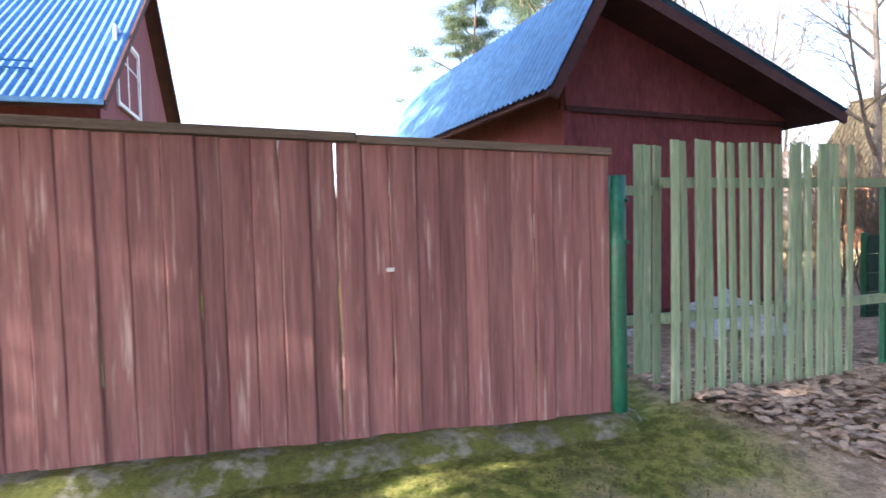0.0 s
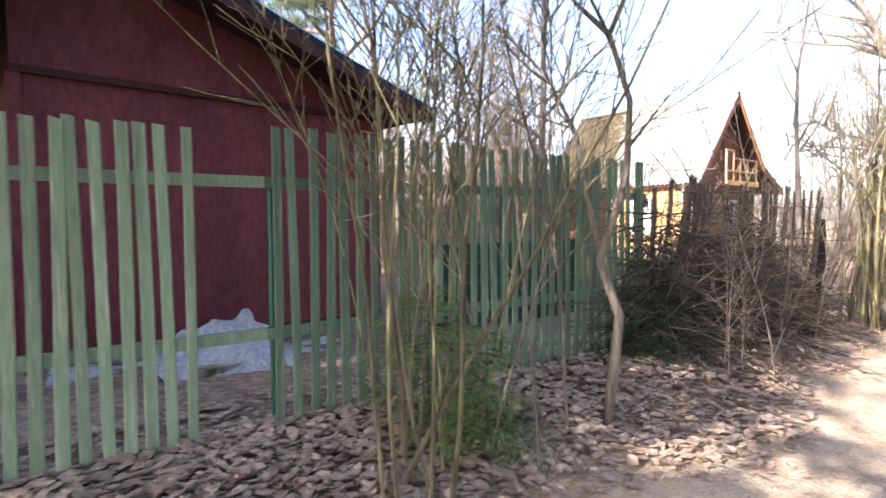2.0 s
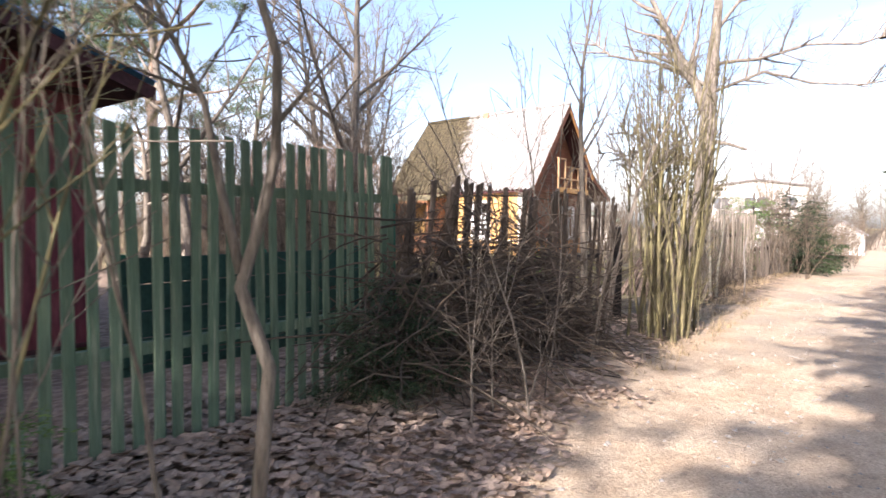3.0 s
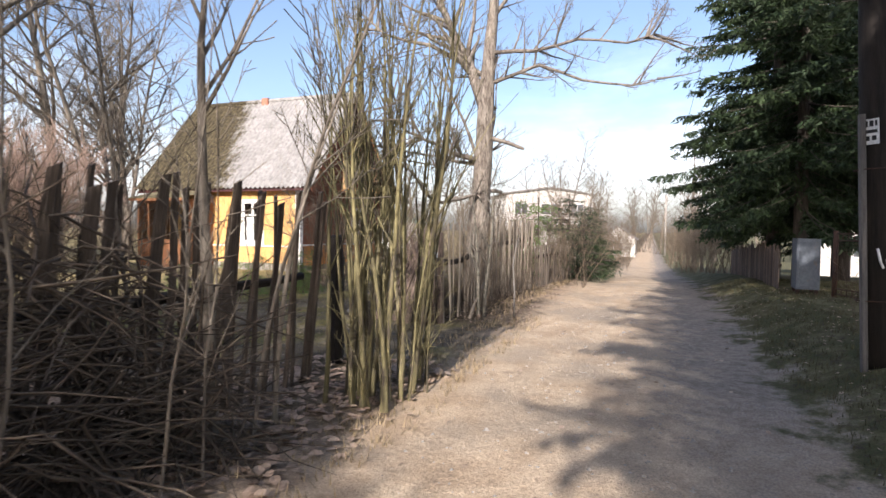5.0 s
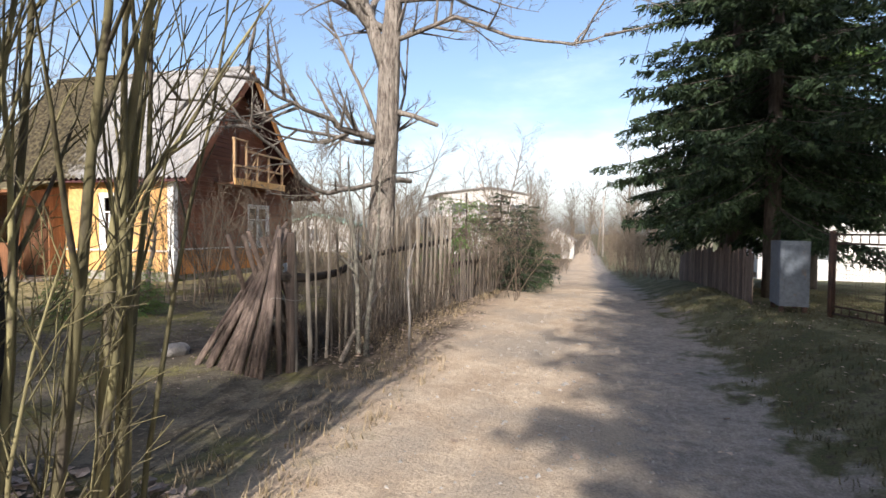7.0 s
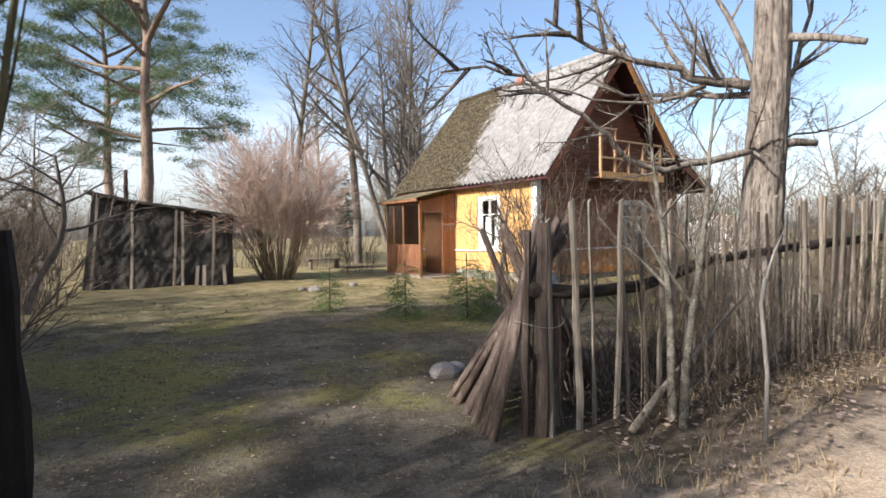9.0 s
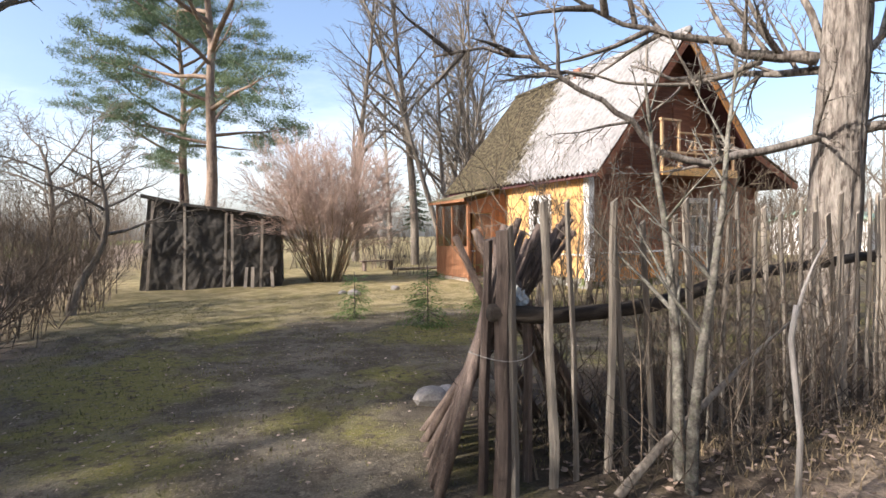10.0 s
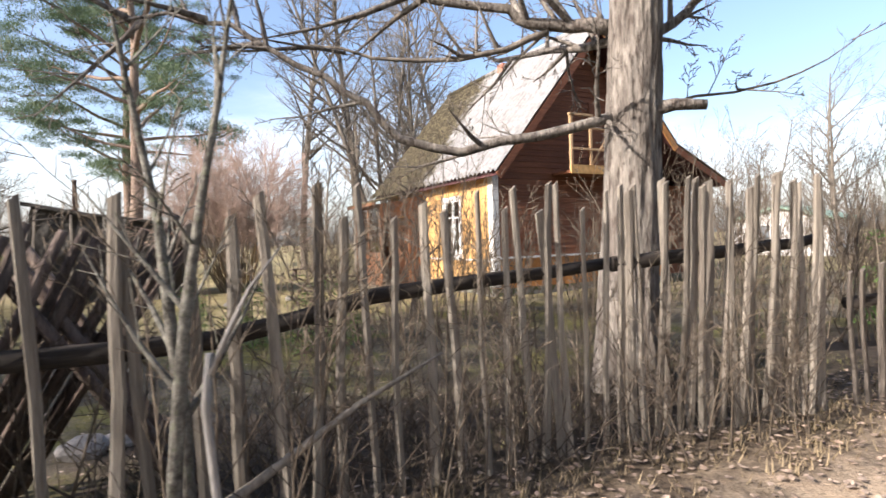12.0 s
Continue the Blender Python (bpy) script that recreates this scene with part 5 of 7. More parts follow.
def spruce_meshes(h, radius, bare, seed, needle_mat, density=1.0, needle=0.10, wide=0.03, step=0.30, twig=1.0):
    rng = np.random.default_rng(seed)
    wood = Geo()
    r0 = h * 0.014
    wood.tube([(0, 0, -0.1), (0, 0, h * 0.3), (0, 0, h * 0.7), (0, 0, h)], [r0, r0 * 0.8, r0 * 0.4, 0.01], 8)
    cs, ds = [], []
    z = bare
    while z < h - 0.1:
        t = (z - bare) / (h - bare)
        reach = radius * (1 - t) ** 0.8 * (0.75 + 0.25 * min(1, t * 6)) + 0.12
        for k in range(max(4, int(7 - 2 * t))):
            az = rng.uniform(0, 2 * math.pi)
            ln = reach * rng.uniform(0.65, 1.15)
            droop = rng.uniform(0.3, 0.75) * (1 - t) + 0.05
            z1 = z + rng.uniform(-0.5, 0.5) * step
            m = 7
            s = np.linspace(0, 1, m + 1)
            zz = z1 + ln * (-droop * s + 0.35 * droop * s ** 2.5) + (0.25 * ln * s * t)
            pts = np.stack((np.cos(az) * ln * s, np.sin(az) * ln * s, zz), axis=1)
            wood.tube([Vector(p) for p in pts[[0, 2, 5, 7]]], [(0.01 * ln + 0.006) * twig, 0.014 * twig, 0.008 * twig, 0.003 * twig], 3, cap=False)
            nt = max(3, int(ln * 9 * density))
            for _ in range(nt):
                u = rng.uniform(0.02, 1.0) ** 0.75
                i = min(m - 1, int(u * m))
                p = pts[i] + (pts[i + 1] - pts[i]) * (u * m - i)
                side = 1 if rng.uniform() < 0.5 else -1
                tl = (0.12 + 0.32 * ln * 0.4 * (1.1 - u)) * rng.uniform(0.7, 1.3)
                az2 = az + side * rng.uniform(0.5, 1.1)
                d = np.array((math.cos(az2), math.sin(az2), -rng.uniform(0.3, 1.7) * (1.1 - t)))
                d /= np.linalg.norm(d)
                q = max(4, int(tl * 26))
                w = np.linspace(0, 1, q)[:, None]
                c = p + d * tl * w
                nd = d + rng.normal(size=(q, 3)) * 0.55
                cs.append(c)
                ds.append(nd / np.linalg.norm(nd, axis=1, keepdims=True))
        z += step * rng.uniform(0.8, 1.2)
    cs, ds = np.concatenate(cs), np.concatenate(ds)
    return wood.mesh("trunk", M_SPRUCEBARK), tri_mesh("crown", needles(cs, ds, needle, wide, rng), needle_mat)


def spruce(name, label, m, meshes, group=""):
    t = thing(name, m, label, "tree", group)
    part("trunk", meshes[0], None, t)
    part("crown", meshes[1], None, t)
    return t


def pine_tree(m, h, seed, label, first=5.4, group=""):
    rng = np.random.default_rng(seed)
    t = thing("pine", m, label, "tree", group)
    trunk, limbs = Geo(), Geo()
    n = 9
    axis_pts = [Vector((0.25 * noise.noise((k * 0.5, seed, 1)), 0.25 * noise.noise((k * 0.5, seed, 8)), h * k / n)) for k in range(n + 1)]
    axis_pts[0] = Vector((0, 0, -0.1))
    trunk.tube(axis_pts, [h * 0.017 * (1 - 0.85 * k / n) for k in range(n + 1)], 10)
    cs, ds = [], []

    def tuft(p, size, count):
        c = rng.normal(size=(count, 3)) * np.array((size * 1.25, size * 1.25, size * 0.4)) + np.array(p)
        d = rng.normal(size=(count, 3)) + np.array((0, 0, 0.4))
        cs.append(c)
        ds.append(d / np.linalg.norm(d, axis=1, keepdims=True))

    z = first
    while z < h:
        u = (z - first) / (h - first)
        f = z / h * n
        i = min(n - 1, int(f))
        p = axis_pts[i].lerp(axis_pts[i + 1], f - i)
        ln = (1.0 - 0.6 * abs(u - 0.35)) * h * 0.41 * rng.uniform(0.6, 1.1) * (1 - 0.6 * u * u)
        az = rng.uniform(0, 2 * math.pi)
        d = Vector((math.cos(az), math.sin(az), 0.15 + 0.5 * u))
        pts, q = [p], p
        for k in range(6):
            d = (d + unit(rng) * 0.16 + Vector((0, 0, 0.05))).normalized()
            q = q + d * ln / 6
            pts.append(q)
            if k >= 2:
                for _ in range(3):
                    e = q + unit(rng) * ln * 0.21
                    limbs.tube([q, (q + e) / 2 + unit(rng) * 0.05, e], [0.018, 0.012, 0.006], 3, cap=False)
                    tuft(e, 0.22, 230)
        tuft(q, 0.30, 380)
        limbs.tube(pts, [0.016 * ln + 0.02 - (0.016 * ln + 0.01) * k / 6 for k in range(7)], 5, cap=False)
        z += rng.uniform(0.3, 0.68)
    part("trunk", trunk, M_PINEBARK, t)
    part("limbwork", limbs, M_PINEBARK, t)
    part("needles", tri_mesh("needles", needles(np.concatenate(cs), np.concatenate(ds), 0.19, 0.028, rng), M_PINE), None, t)
    return t


def sub_shoots(geo, pts, r, n, ln, rng, spec):
    for _ in range(n):
        k = rng.integers(1, len(pts))
        a, b = Vector(pts[k - 1]), Vector(pts[k])
        d = (b - a).normalized()
        side = unit(rng)
        side = (side - d * side.dot(d)).normalized()
        grow(geo, a.lerp(b, rng.uniform(0, 1)), d * 0.6 + side * 0.8 + Vector((0, 0, 0.25)), ln * rng.uniform(0.5, 1.3), r * rng.uniform(0.35, 0.7), 1, spec, rng)


def oak():
    rng = np.random.default_rng(5)
    o = Vector((18.2, 10.0, 0.0))
    t = thing("oak", pose(o.x - 0.14, o.y + 0.03, o.z), "stout bare oak with ridged grey bark beside the fence", "tree")
    g = Geo()
    ctr = [(18.2, 10.0, -0.1), (18.2, 9.99, 0.25), (18.21, 9.96, 1.0), (18.24, 9.9, 2.2), (18.27, 9.83, 3.4), (18.28, 9.8, 4.7), (18.36, 9.68, 6.6), (18.3, 9.5, 8.6), (18.4, 9.3, 10.8)]
    rad = [0.37, 0.28, 0.24, 0.222, 0.20, 0.18, 0.11, 0.07, 0.02]
    n, rows = 72, 170
    pts = []
    for j in range(rows + 1):
        f = j / rows * (len(ctr) - 1)
        i = min(len(ctr) - 2, int(f))
        c = Vector(ctr[i]).lerp(Vector(ctr[i + 1]), f - i) - o
        r = rad[i] + (rad[i + 1] - rad[i]) * (f - i)
        for k in range(n):
            a = 2 * math.pi * k / n
            ridge = 0.008 - 0.032 * abs(noise.noise((math.cos(a) * 4.5, math.sin(a) * 4.5, c.z * 0.8))) + 0.02 * noise.noise((math.cos(a) * 11, math.sin(a) * 11, c.z * 2.6))
            rr = r * (1 + 0.06 * noise.noise((math.cos(a), math.sin(a), c.z * 0.7))) + ridge * min(1, r / 0.2)
            pts.append(c + Vector((math.cos(a) * rr, math.sin(a) * rr, 0)))
    g.add(pts, [(j * n + k, j * n + (k + 1) % n, (j + 1) * n + (k + 1) % n, (j + 1) * n + k) for j in range(rows) for k in range(n)], True)
    part("trunk", g, M_OAK, t, "deeply ridged grey-brown bark")
    limbs = (
        (((18.1, 9.9, 2.38), (17.85, 9.8, 2.31), (17.38, 9.8, 2.2), (16.78, 9.8, 2.08), (16.3, 9.8, 2.19), (16.05, 9.8, 2.47), (15.76, 9.8, 2.66), (15.36, 9.8, 2.86), (15.08, 9.8, 3.04), (14.65, 9.8, 3.11), (14.2, 9.9, 3.05)), 0.062, 14, 0.8),
        (((18.12, 10.0, 3.15), (17.85, 10.2, 3.23), (17.47, 10.2, 3.25), (17.3, 10.2, 3.37), (16.66, 10.2, 3.42), (16.2, 10.3, 3.55), (15.6, 10.4, 3.9)), 0.09, 14, 1.0),
        (((17.64, 10.2, 3.18), (17.29, 10.2, 3.03), (16.84, 10.2, 2.93), (16.12, 10.25, 2.95), (15.6, 10.4, 3.1)), 0.045, 8, 0.8),
        (((18.4, 10.05, 3.0), (18.81, 10.2, 3.28), (19.03, 10.2, 3.49), (19.5, 10.4, 4.3), (19.7, 10.5, 5.2)), 0.07, 10, 0.9),
        (((18.4, 10.05, 2.45), (19.0, 10.2, 2.63), (19.8, 10.2, 2.76), (20.4, 10.25, 3.0), (20.9, 10.3, 3.35)), 0.022, 5, 0.5),
        (((18.25, 9.85, 4.4), (18.12, 10.23, 5.5), (18.0, 10.6, 6.2), (17.8, 11.2, 7.6), (17.6, 11.4, 9.0)), 0.14, 20, 1.6),
        (((18.2, 10.0, 3.2), (18.09, 10.33, 4.13), (17.95, 10.73, 5.0), (17.9, 11.0, 5.4)), 0.055, 6, 0.5),
        (((18.31, 9.69, 4.9), (18.67, 8.64, 5.22), (18.98, 7.73, 4.8), (19.3, 6.75, 4.6), (19.45, 6.2, 4.7)), 0.06, 16, 1.0),
        (((18.34, 9.6, 5.6), (18.63, 8.75, 5.54), (18.95, 7.84, 5.7), (19.28, 6.86, 5.5), (19.4, 6.3, 5.6)), 0.065, 18, 1.1),
        (((18.25, 9.85, 5.1), (17.81, 11.1, 5.93), (17.3, 12.2, 6.3), (16.9, 12.9, 7.0)), 0.08, 16, 1.2),
        (((18.2, 10.0, 3.05), (17.9, 10.88, 3.26), (17.58, 11.8, 3.45), (17.3, 12.4, 3.8)), 0.06, 12, 0.9),
        (((18.36, 9.7, 6.4), (18.9, 9.2, 7.4), (19.4, 8.3, 8.2), (19.8, 7.6, 8.8)), 0.07, 16, 1.3),
        (((18.32, 9.6, 7.4), (17.7, 9.0, 8.3), (17.2, 8.4, 9.2)), 0.05, 12, 1.2),
    )
    for pts, r, n, ln in limbs:
        r = r * 0.76 if r < 0.13 else r
        local = [Vector(p) - o for p in pts]
        g = Geo()
        # more points, slightly wandering
        fine = [local[0]]
        for a, b in zip(local, local[1:]):
            fine += [a.lerp(b, 0.5) + unit(rng) * 0.03, b]
        g.tube(fine, [r * (1 - 0.75 * k / (len(fine) - 1)) for k in range(len(fine))], 8)
        sub_shoots(g, local, r, n, ln, rng, dict(TREE, kids=(0, 7, 4), wander=0.16, thin=0.0035))
        part("limb", g, M_OAK if r > 0.04 else M_BARK, t)
    for a, b, r in (((18.3, 9.75, 3.66), (18.57, 8.93, 3.36), 0.045), ((18.3, 9.8, 2.4), (18.75, 9.65, 2.42), 0.05)):
        g = Geo()
        a, b = Vector(a) - o, Vector(b) - o
        g.tube([a, (a + b) / 2 + Vector((0, 0, 0.03)), b], [r * 1.3, r, r * 0.8], 8)
        part("broken_stub", g, M_OAK, t)


def brush_heap():
    """The dark tangle of cut branches before the brown fence."""
    rng = np.random.default_rng(21)
    g = Geo()
    for _ in range(1350):
        a, u = rng.uniform(7.5, 10.7), rng.uniform(0, 1)
        top = 1.68 * (0.66 + 0.34 * math.sin((a - 7.2) / 3.8 * math.pi)) * (1 - 0.1 * rng.uniform())
        b = 2.62 - 0.75 * u * rng.uniform(0.3, 1.0)
        z = top * (1 - 0.75 * u) * rng.uniform(0.05, 1.0)
        p = spot(a, b, z)
        d = Vector((rng.normal(), rng.normal() * 0.6, rng.normal() * 0.55 - 0.12)).normalized()
        ln = rng.uniform(0.35, 1.1)
        pts = [p]
        for _ in range(3):
            d = (d + unit(rng) * 0.25 + Vector((0, 0, -0.10))).normalized()
            p = p + d * ln / 3
            x, y = p.x, p.y
            p.z = max(p.z, gz(x, y) + 0.01)
            pts.append(p)
        r = rng.uniform(0.0035, 0.011)
        g.tube(pts, [r, r * 0.8, r * 0.6, r * 0.3], 4, cap=False)
    ob = new("brush_heap", g.mesh("brush_heap", M_HEAP))
    tagged(ob, "heap of cut dark twigs piled along the old fence", "brushwood", kind="stuff")
    # pale arching shoots that stand out of it
    for k, (a, b, h, lean) in enumerate(((8.3, 1.62, 2.6, 0.04), (9.2, 1.95, 3.0, 0.05), (8.0, 1.9, 1.3, 0.35), (8.1, 1.8, 1.0, -0.3), (8.45, 1.75, 0.9, 0.5), (9.9, 1.9, 2.4, -0.02), (10.3, 2.0, 2.2, 0.1), (7.8, 1.75, 1.5, -0.12))):
        p = spot(a, b)
        t = clump("sapling", "thin pale sapling rising from the leaf litter", pose(*p), 1, 0.01, 0.01, h, h * 1.05, 0.008 + 0.003 * (h > 2), 0.012, 0.03 + abs(lean) * 0.4, 500 + k, M_BARK, SHRUB, category="sapling")


def leaf_litter():
    rng = np.random.default_rng(31)
    quads = []

    def scatter(n, a0, a1, b0, b1, s0, s1, keep):
        for _ in range(n):
            a, b = rng.uniform(a0, a1), rng.uniform(b0, b1)
            if rng.uniform() > keep(a, b):
                continue
            x, y = at(a, b)
            s = rng.uniform(s0, s1)
            ang, tilt, tilt2 = rng.uniform(0, 6.28), rng.normal() * 0.18, rng.normal() * 0.18
            m = Euler((tilt, tilt2, ang)).to_matrix()
            c = Vector((x, y, gz(x, y) + 0.008 + abs(tilt) * s * 0.5 + rng.uniform(0, 0.03)))
            w = s * rng.uniform(0.5, 0.8)
            curl = rng.uniform(-0.1, 0.35) * s
            e = [c + m @ Vector(v) for v in ((-s, 0, 0), (-0.3 * s, -w, curl), (0, 0, 0), (-0.3 * s, w, curl), (0.55 * s, -0.75 * w, curl), (s, 0, curl * 0.5), (0.55 * s, 0.75 * w, curl))]
            quads.append([tuple(e[i]) for i in (0, 1, 2, 3)])
            quads.append([tuple(e[i]) for i in (2, 1, 4, 5)])
            quads.append([tuple(e[i]) for i in (2, 5, 6, 3)])

    scatter(19000, 2.6, 9.5, 0.9, 3.3, 0.022, 0.05, lambda a, b: smooth(1.0, 1.7, b + 0.25 * math.sin(a * 2)) * smooth(2.5, 3.0, a + 0.3 * b - 0.7) * (1.0 if b < 2.9 else 0.25))
    scatter(2200, 9.5, 13.5, 1.2, 3.2, 0.03, 0.06, lambda a, b: 0.6 * smooth(1.4, 1.9, b))
    scatter(1500, 16.2, 22.5, 1.5, 2.9, 0.014, 0.028, lambda a, b: 0.8)
    scatter(500, 0.0, 22.0, -2.0, 1.4, 0.02, 0.04, lambda a, b: 0.25)
    scatter(1400, 11, 21.0, -4.5, -1.7, 0.010, 0.024, lambda a, b: 0.6)
    scatter(3000, 12.5, 22, 3.2, 13, 0.008, 0.020, lambda a, b: 0.6)
    ob = new("leaf_litter", quad_mesh("leaf_litter", np.array(quads), M_LEAF))
    tagged(ob, "thick layer of curled brown dead leaves", "leaves", kind="stuff")


def grass(name, label, n, zone, h0, h1, material, seed, lean=0.5):
    rng = np.random.default_rng(seed)
    tris = []
    a0, a1, b0, b1 = zone
    for _ in range(n):
        a, b = rng.uniform(a0, a1), rng.uniform(b0, b1)
        if noise.noise((a * 0.8, b * 0.8, seed)) < -0.25 + 0.5 * rng.uniform(-0.5, 0.5):
            continue
        x, y = at(a, b)
        z = gz(x, y) - 0.01
        for _ in range(4):
            ang, h = rng.uniform(0, 6.28), rng.uniform(h0, h1)
            w = 0.004 + h * 0.02
            dx, dy = math.cos(ang), math.sin(ang)
            ox, oy = x + rng.normal() * 0.03, y + rng.normal() * 0.03
            l = lean * h * rng.uniform(0.2, 1.2)
            tris.append(((ox - dy * w, oy + dx * w, z), (ox + dy * w, oy - dx * w, z), (ox + dx * l, oy + dy * l, z + h)))
    ob = new(name, tri_mesh(name, np.array(tris), material))
    tagged(ob, label, "grass", kind="stuff")


oak()
# willow clump beside the lane
clump("willow_clump", "dense clump of tall olive-green willow stems", on_lane(12.35, 1.98), 32, 0.6, 0.42, 2.7, 4.3, 0.013, 0.031, 0.03, 3, M_OLIVE, outward=0.05)
clump("willow_shoots", "thin yellowish shoots round the willow clump", on_lane(12.4, 1.8), 12, 0.65, 0.35, 0.7, 1.7, 0.006, 0.013, 0.10, 4, M_OLIVE, SHRUB, outward=0.2)
for k, (a, b, h, r, ln) in enumerate(((10.75, 2.35, 4.2, 0.045, (0.03, 0.02)), (10.95, 2.2, 3.2, 0.018, (0.16, 0.0)), (11.25, 2.25, 3.6, 0.022, (0.05, 0.03)), (10.5, 2.5, 3.2, 0.019, (-0.14, 0.05)))):
    bare_tree(on_lane(a, b), h, r, dict(TREE, kids=(9, 6), spread=(0.6, 0.7), ratio=(0.3, 0.4), start=(0.45, 0.2)), 60 + k, "slender bare sapling with pale bark at the old fence", M_BARK, ln, "saplings at the old fence", name="sapling_tree")
clump("sapling", "slender olive stems beside the entrance post", on_lane(13.03, 1.9), 3, 0.14, 0.10, 2.8, 3.8, 0.010, 0.019, 0.04, 5, M_OLIVE, category="sapling")
# thicket before the green fence
clump("hazel_thicket", "thicket of thin olive stems before the green fence", pose(3.95, 3.42, 0.22), 16, 0.6, 0.5, 2.6, 4.4, 0.007, 0.015, 0.15, 7, M_OLIVE, dict(SHOOT, kids=(10, 5), spread=(0.6, 0.6), wander=0.11), outward=0.15)
clump("hazel_thicket", "sparse thin stems among dead leaves", pose(4.5, 3.55, 0.22), 7, 0.7, 0.4, 1.6, 3.4, 0.007, 0.014, 0.12, 8, M_BARK, SHRUB)


def crooked_tree():
    rng = np.random.default_rng(8)
    o = Vector((5.32, 3.73, 0.22))
    t = thing("crooked_tree", pose(*o), "crooked bare young tree leaning over the leaf bank", "tree")
    stem = [(5.32, 3.73, 0.1), (5.36, 3.7, 0.6), (5.38, 3.69, 0.84), (5.28, 3.76, 1.19), (5.36, 3.7, 1.5), (5.41, 3.67, 1.75), (5.42, 3.66, 2.16), (5.32, 3.73, 2.57), (5.45, 3.64, 2.95), (5.5, 3.6, 3.6)]
    fork = [(5.32, 3.73, 2.57), (5.16, 3.84, 2.77), (5.0, 3.95, 3.1)]
    side = [(5.28, 3.76, 1.25), (5.22, 3.82, 1.6), (5.16, 3.84, 1.97), (4.99, 3.96, 2.4), (5.02, 3.94, 2.9)]
    for pts, r, nm in ((stem, 0.035, "trunk"), (fork, 0.02, "limb"), (side, 0.022, "limb")):
        local = [Vector(p) - o for p in pts]
        g = Geo()
        g.tube(local, [r * (1 - 0.65 * k / (len(local) - 1)) for k in range(len(local))], 8)
        sub_shoots(g, local[len(local) // 2:], r * 0.8, 9, 0.6, rng, dict(TREE, kids=(0, 5, 3), wander=0.16, thin=0.003))
        part(nm, g, M_BARK, t)


crooked_tree()
brush_heap()
# young spruces
YOUNG = spruce_meshes(1.0, 0.38, 0.06, 41, M_YOUNG, 4.0, 0.045, 0.012, 0.075, 0.3)
DARKYOUNG = spruce_meshes(1.0, 0.5, 0.05, 43, M_SPRUCE, 5.5, 0.045, 0.013, 0.075, 0.3)
YOUNG2 = spruce_meshes(1.0, 0.55, 0.05, 42, M_YOUNG, 5.5, 0.045, 0.012, 0.075, 0.3)
for (x, y, s, ms) in ((4.15, 3.75, 0.85, YOUNG2), (4.45, 3.6, 0.7, YOUNG), (6.25, 4.65, 0.7, DARKYOUNG), (6.6, 4.8, 0.9, DARKYOUNG), (13.15, 14.5, 0.8, YOUNG), (14.3, 13.3, 0.95, YOUNG), (15.2, 12.8, 1.05, YOUNG), (15.7, 13.4, 0.7, YOUNG)):
    t = spruce("young_spruce", "small green young spruce in the grass", pose(x, y, gz(x, y), 0, 0, x * 70) @ Matrix.Scale(s, 4), ms, "young spruces")
# big spruces on the far verge
BIG = spruce_meshes(11.5, 2.9, 1.9, 51, M_SPRUCE, 2.8, 0.13, 0.05, 0.27)
BIG2 = spruce_meshes(13.0, 3.1, 2.1, 52, M_SPRUCE, 2.7, 0.13, 0.05, 0.29)
TALL = spruce_meshes(13.0, 3.1, 3.6, 54, M_SPRUCE, 2.0, 0.13, 0.05, 0.30)
for a, b, ms, turn, s in ((22.3, -3.4, BIG, 0, 1.0), (24.6, -3.3, BIG2, 70, 1.0), (25.2, -5.0, BIG2, 160, 1.0), (18.3, -5.4, TALL, 220, 1.0), (27.2, -3.7, BIG, 130, 1.05), (28.6, -5.8, BIG2, 300, 1.0)):
    x, y = at(a, b)
    spruce("spruce", "tall dark green spruce with drooping branches on the verge", pose(x, y, gz(x, y) - 0.05, 0, 0, turn) @ Matrix.Scale(s, 4), ms, "spruces along the lane")
SHADE = spruce_meshes(12.0, 2.8, 3.3, 53, M_SPRUCE, 0.9, 0.22, 0.09, 0.36)
x, y = at(24.8, -7.2)
spruce("spruce", "lighter green spruce behind the gate", pose(x, y, gz(x, y) - 0.05), spruce_meshes(10.0, 2.6, 2.7, 55, M_YOUNG, 1.6, 0.13, 0.05, 0.32), "spruces along the lane")
# unseen trees, mostly behind the start, added to shade the lane and bank
for a, b, ms, turn in ((-4.2, 1.6, SHADE, 30), (-12.5, 3.6, SHADE, 200), (10.4, -4.0, SHADE, 250), (7.0, -2.8, SHADE, 90), (3.0, -2.4, SHADE, 10), (-1.5, -2.4, SHADE, 170), (-6.0, -2.2, SHADE, 60), (-7.3, 5.7, SHADE, 140)):
    x, y = at(a, b)
    spruce("spruce", "tall dark green spruce with drooping branches on the verge", pose(x, y, gz(x, y) - 0.05, 0, 0, turn), ms, "spruces along the lane")
# taller unseen spruces, added so that their shade covers the near yard
for a, b, s, turn in ((-8.5, 5.1, 1.6, 75), (-10.6, 6.0, 1.75, 290), (-4.5, 3.55, 1.5, 20)):
    x, y = at(a, b)
    spruce("spruce", "unseen tall spruce behind the red board fence, added to shade the yard", pose(x, y, gz(x, y) - 0.05, 0, 0, turn) @ Matrix.Scale(s, 4), SHADE, "spruces behind the fence")
for k, (a, b, h) in enumerate(((-7.5, -2.0, 13), (-9.0, 0.4, 12))):
    bare_tree(on_lane(a, b), h, h * 0.014, TREE, 80 + k, "bare tree on the verge", group="bare trees")

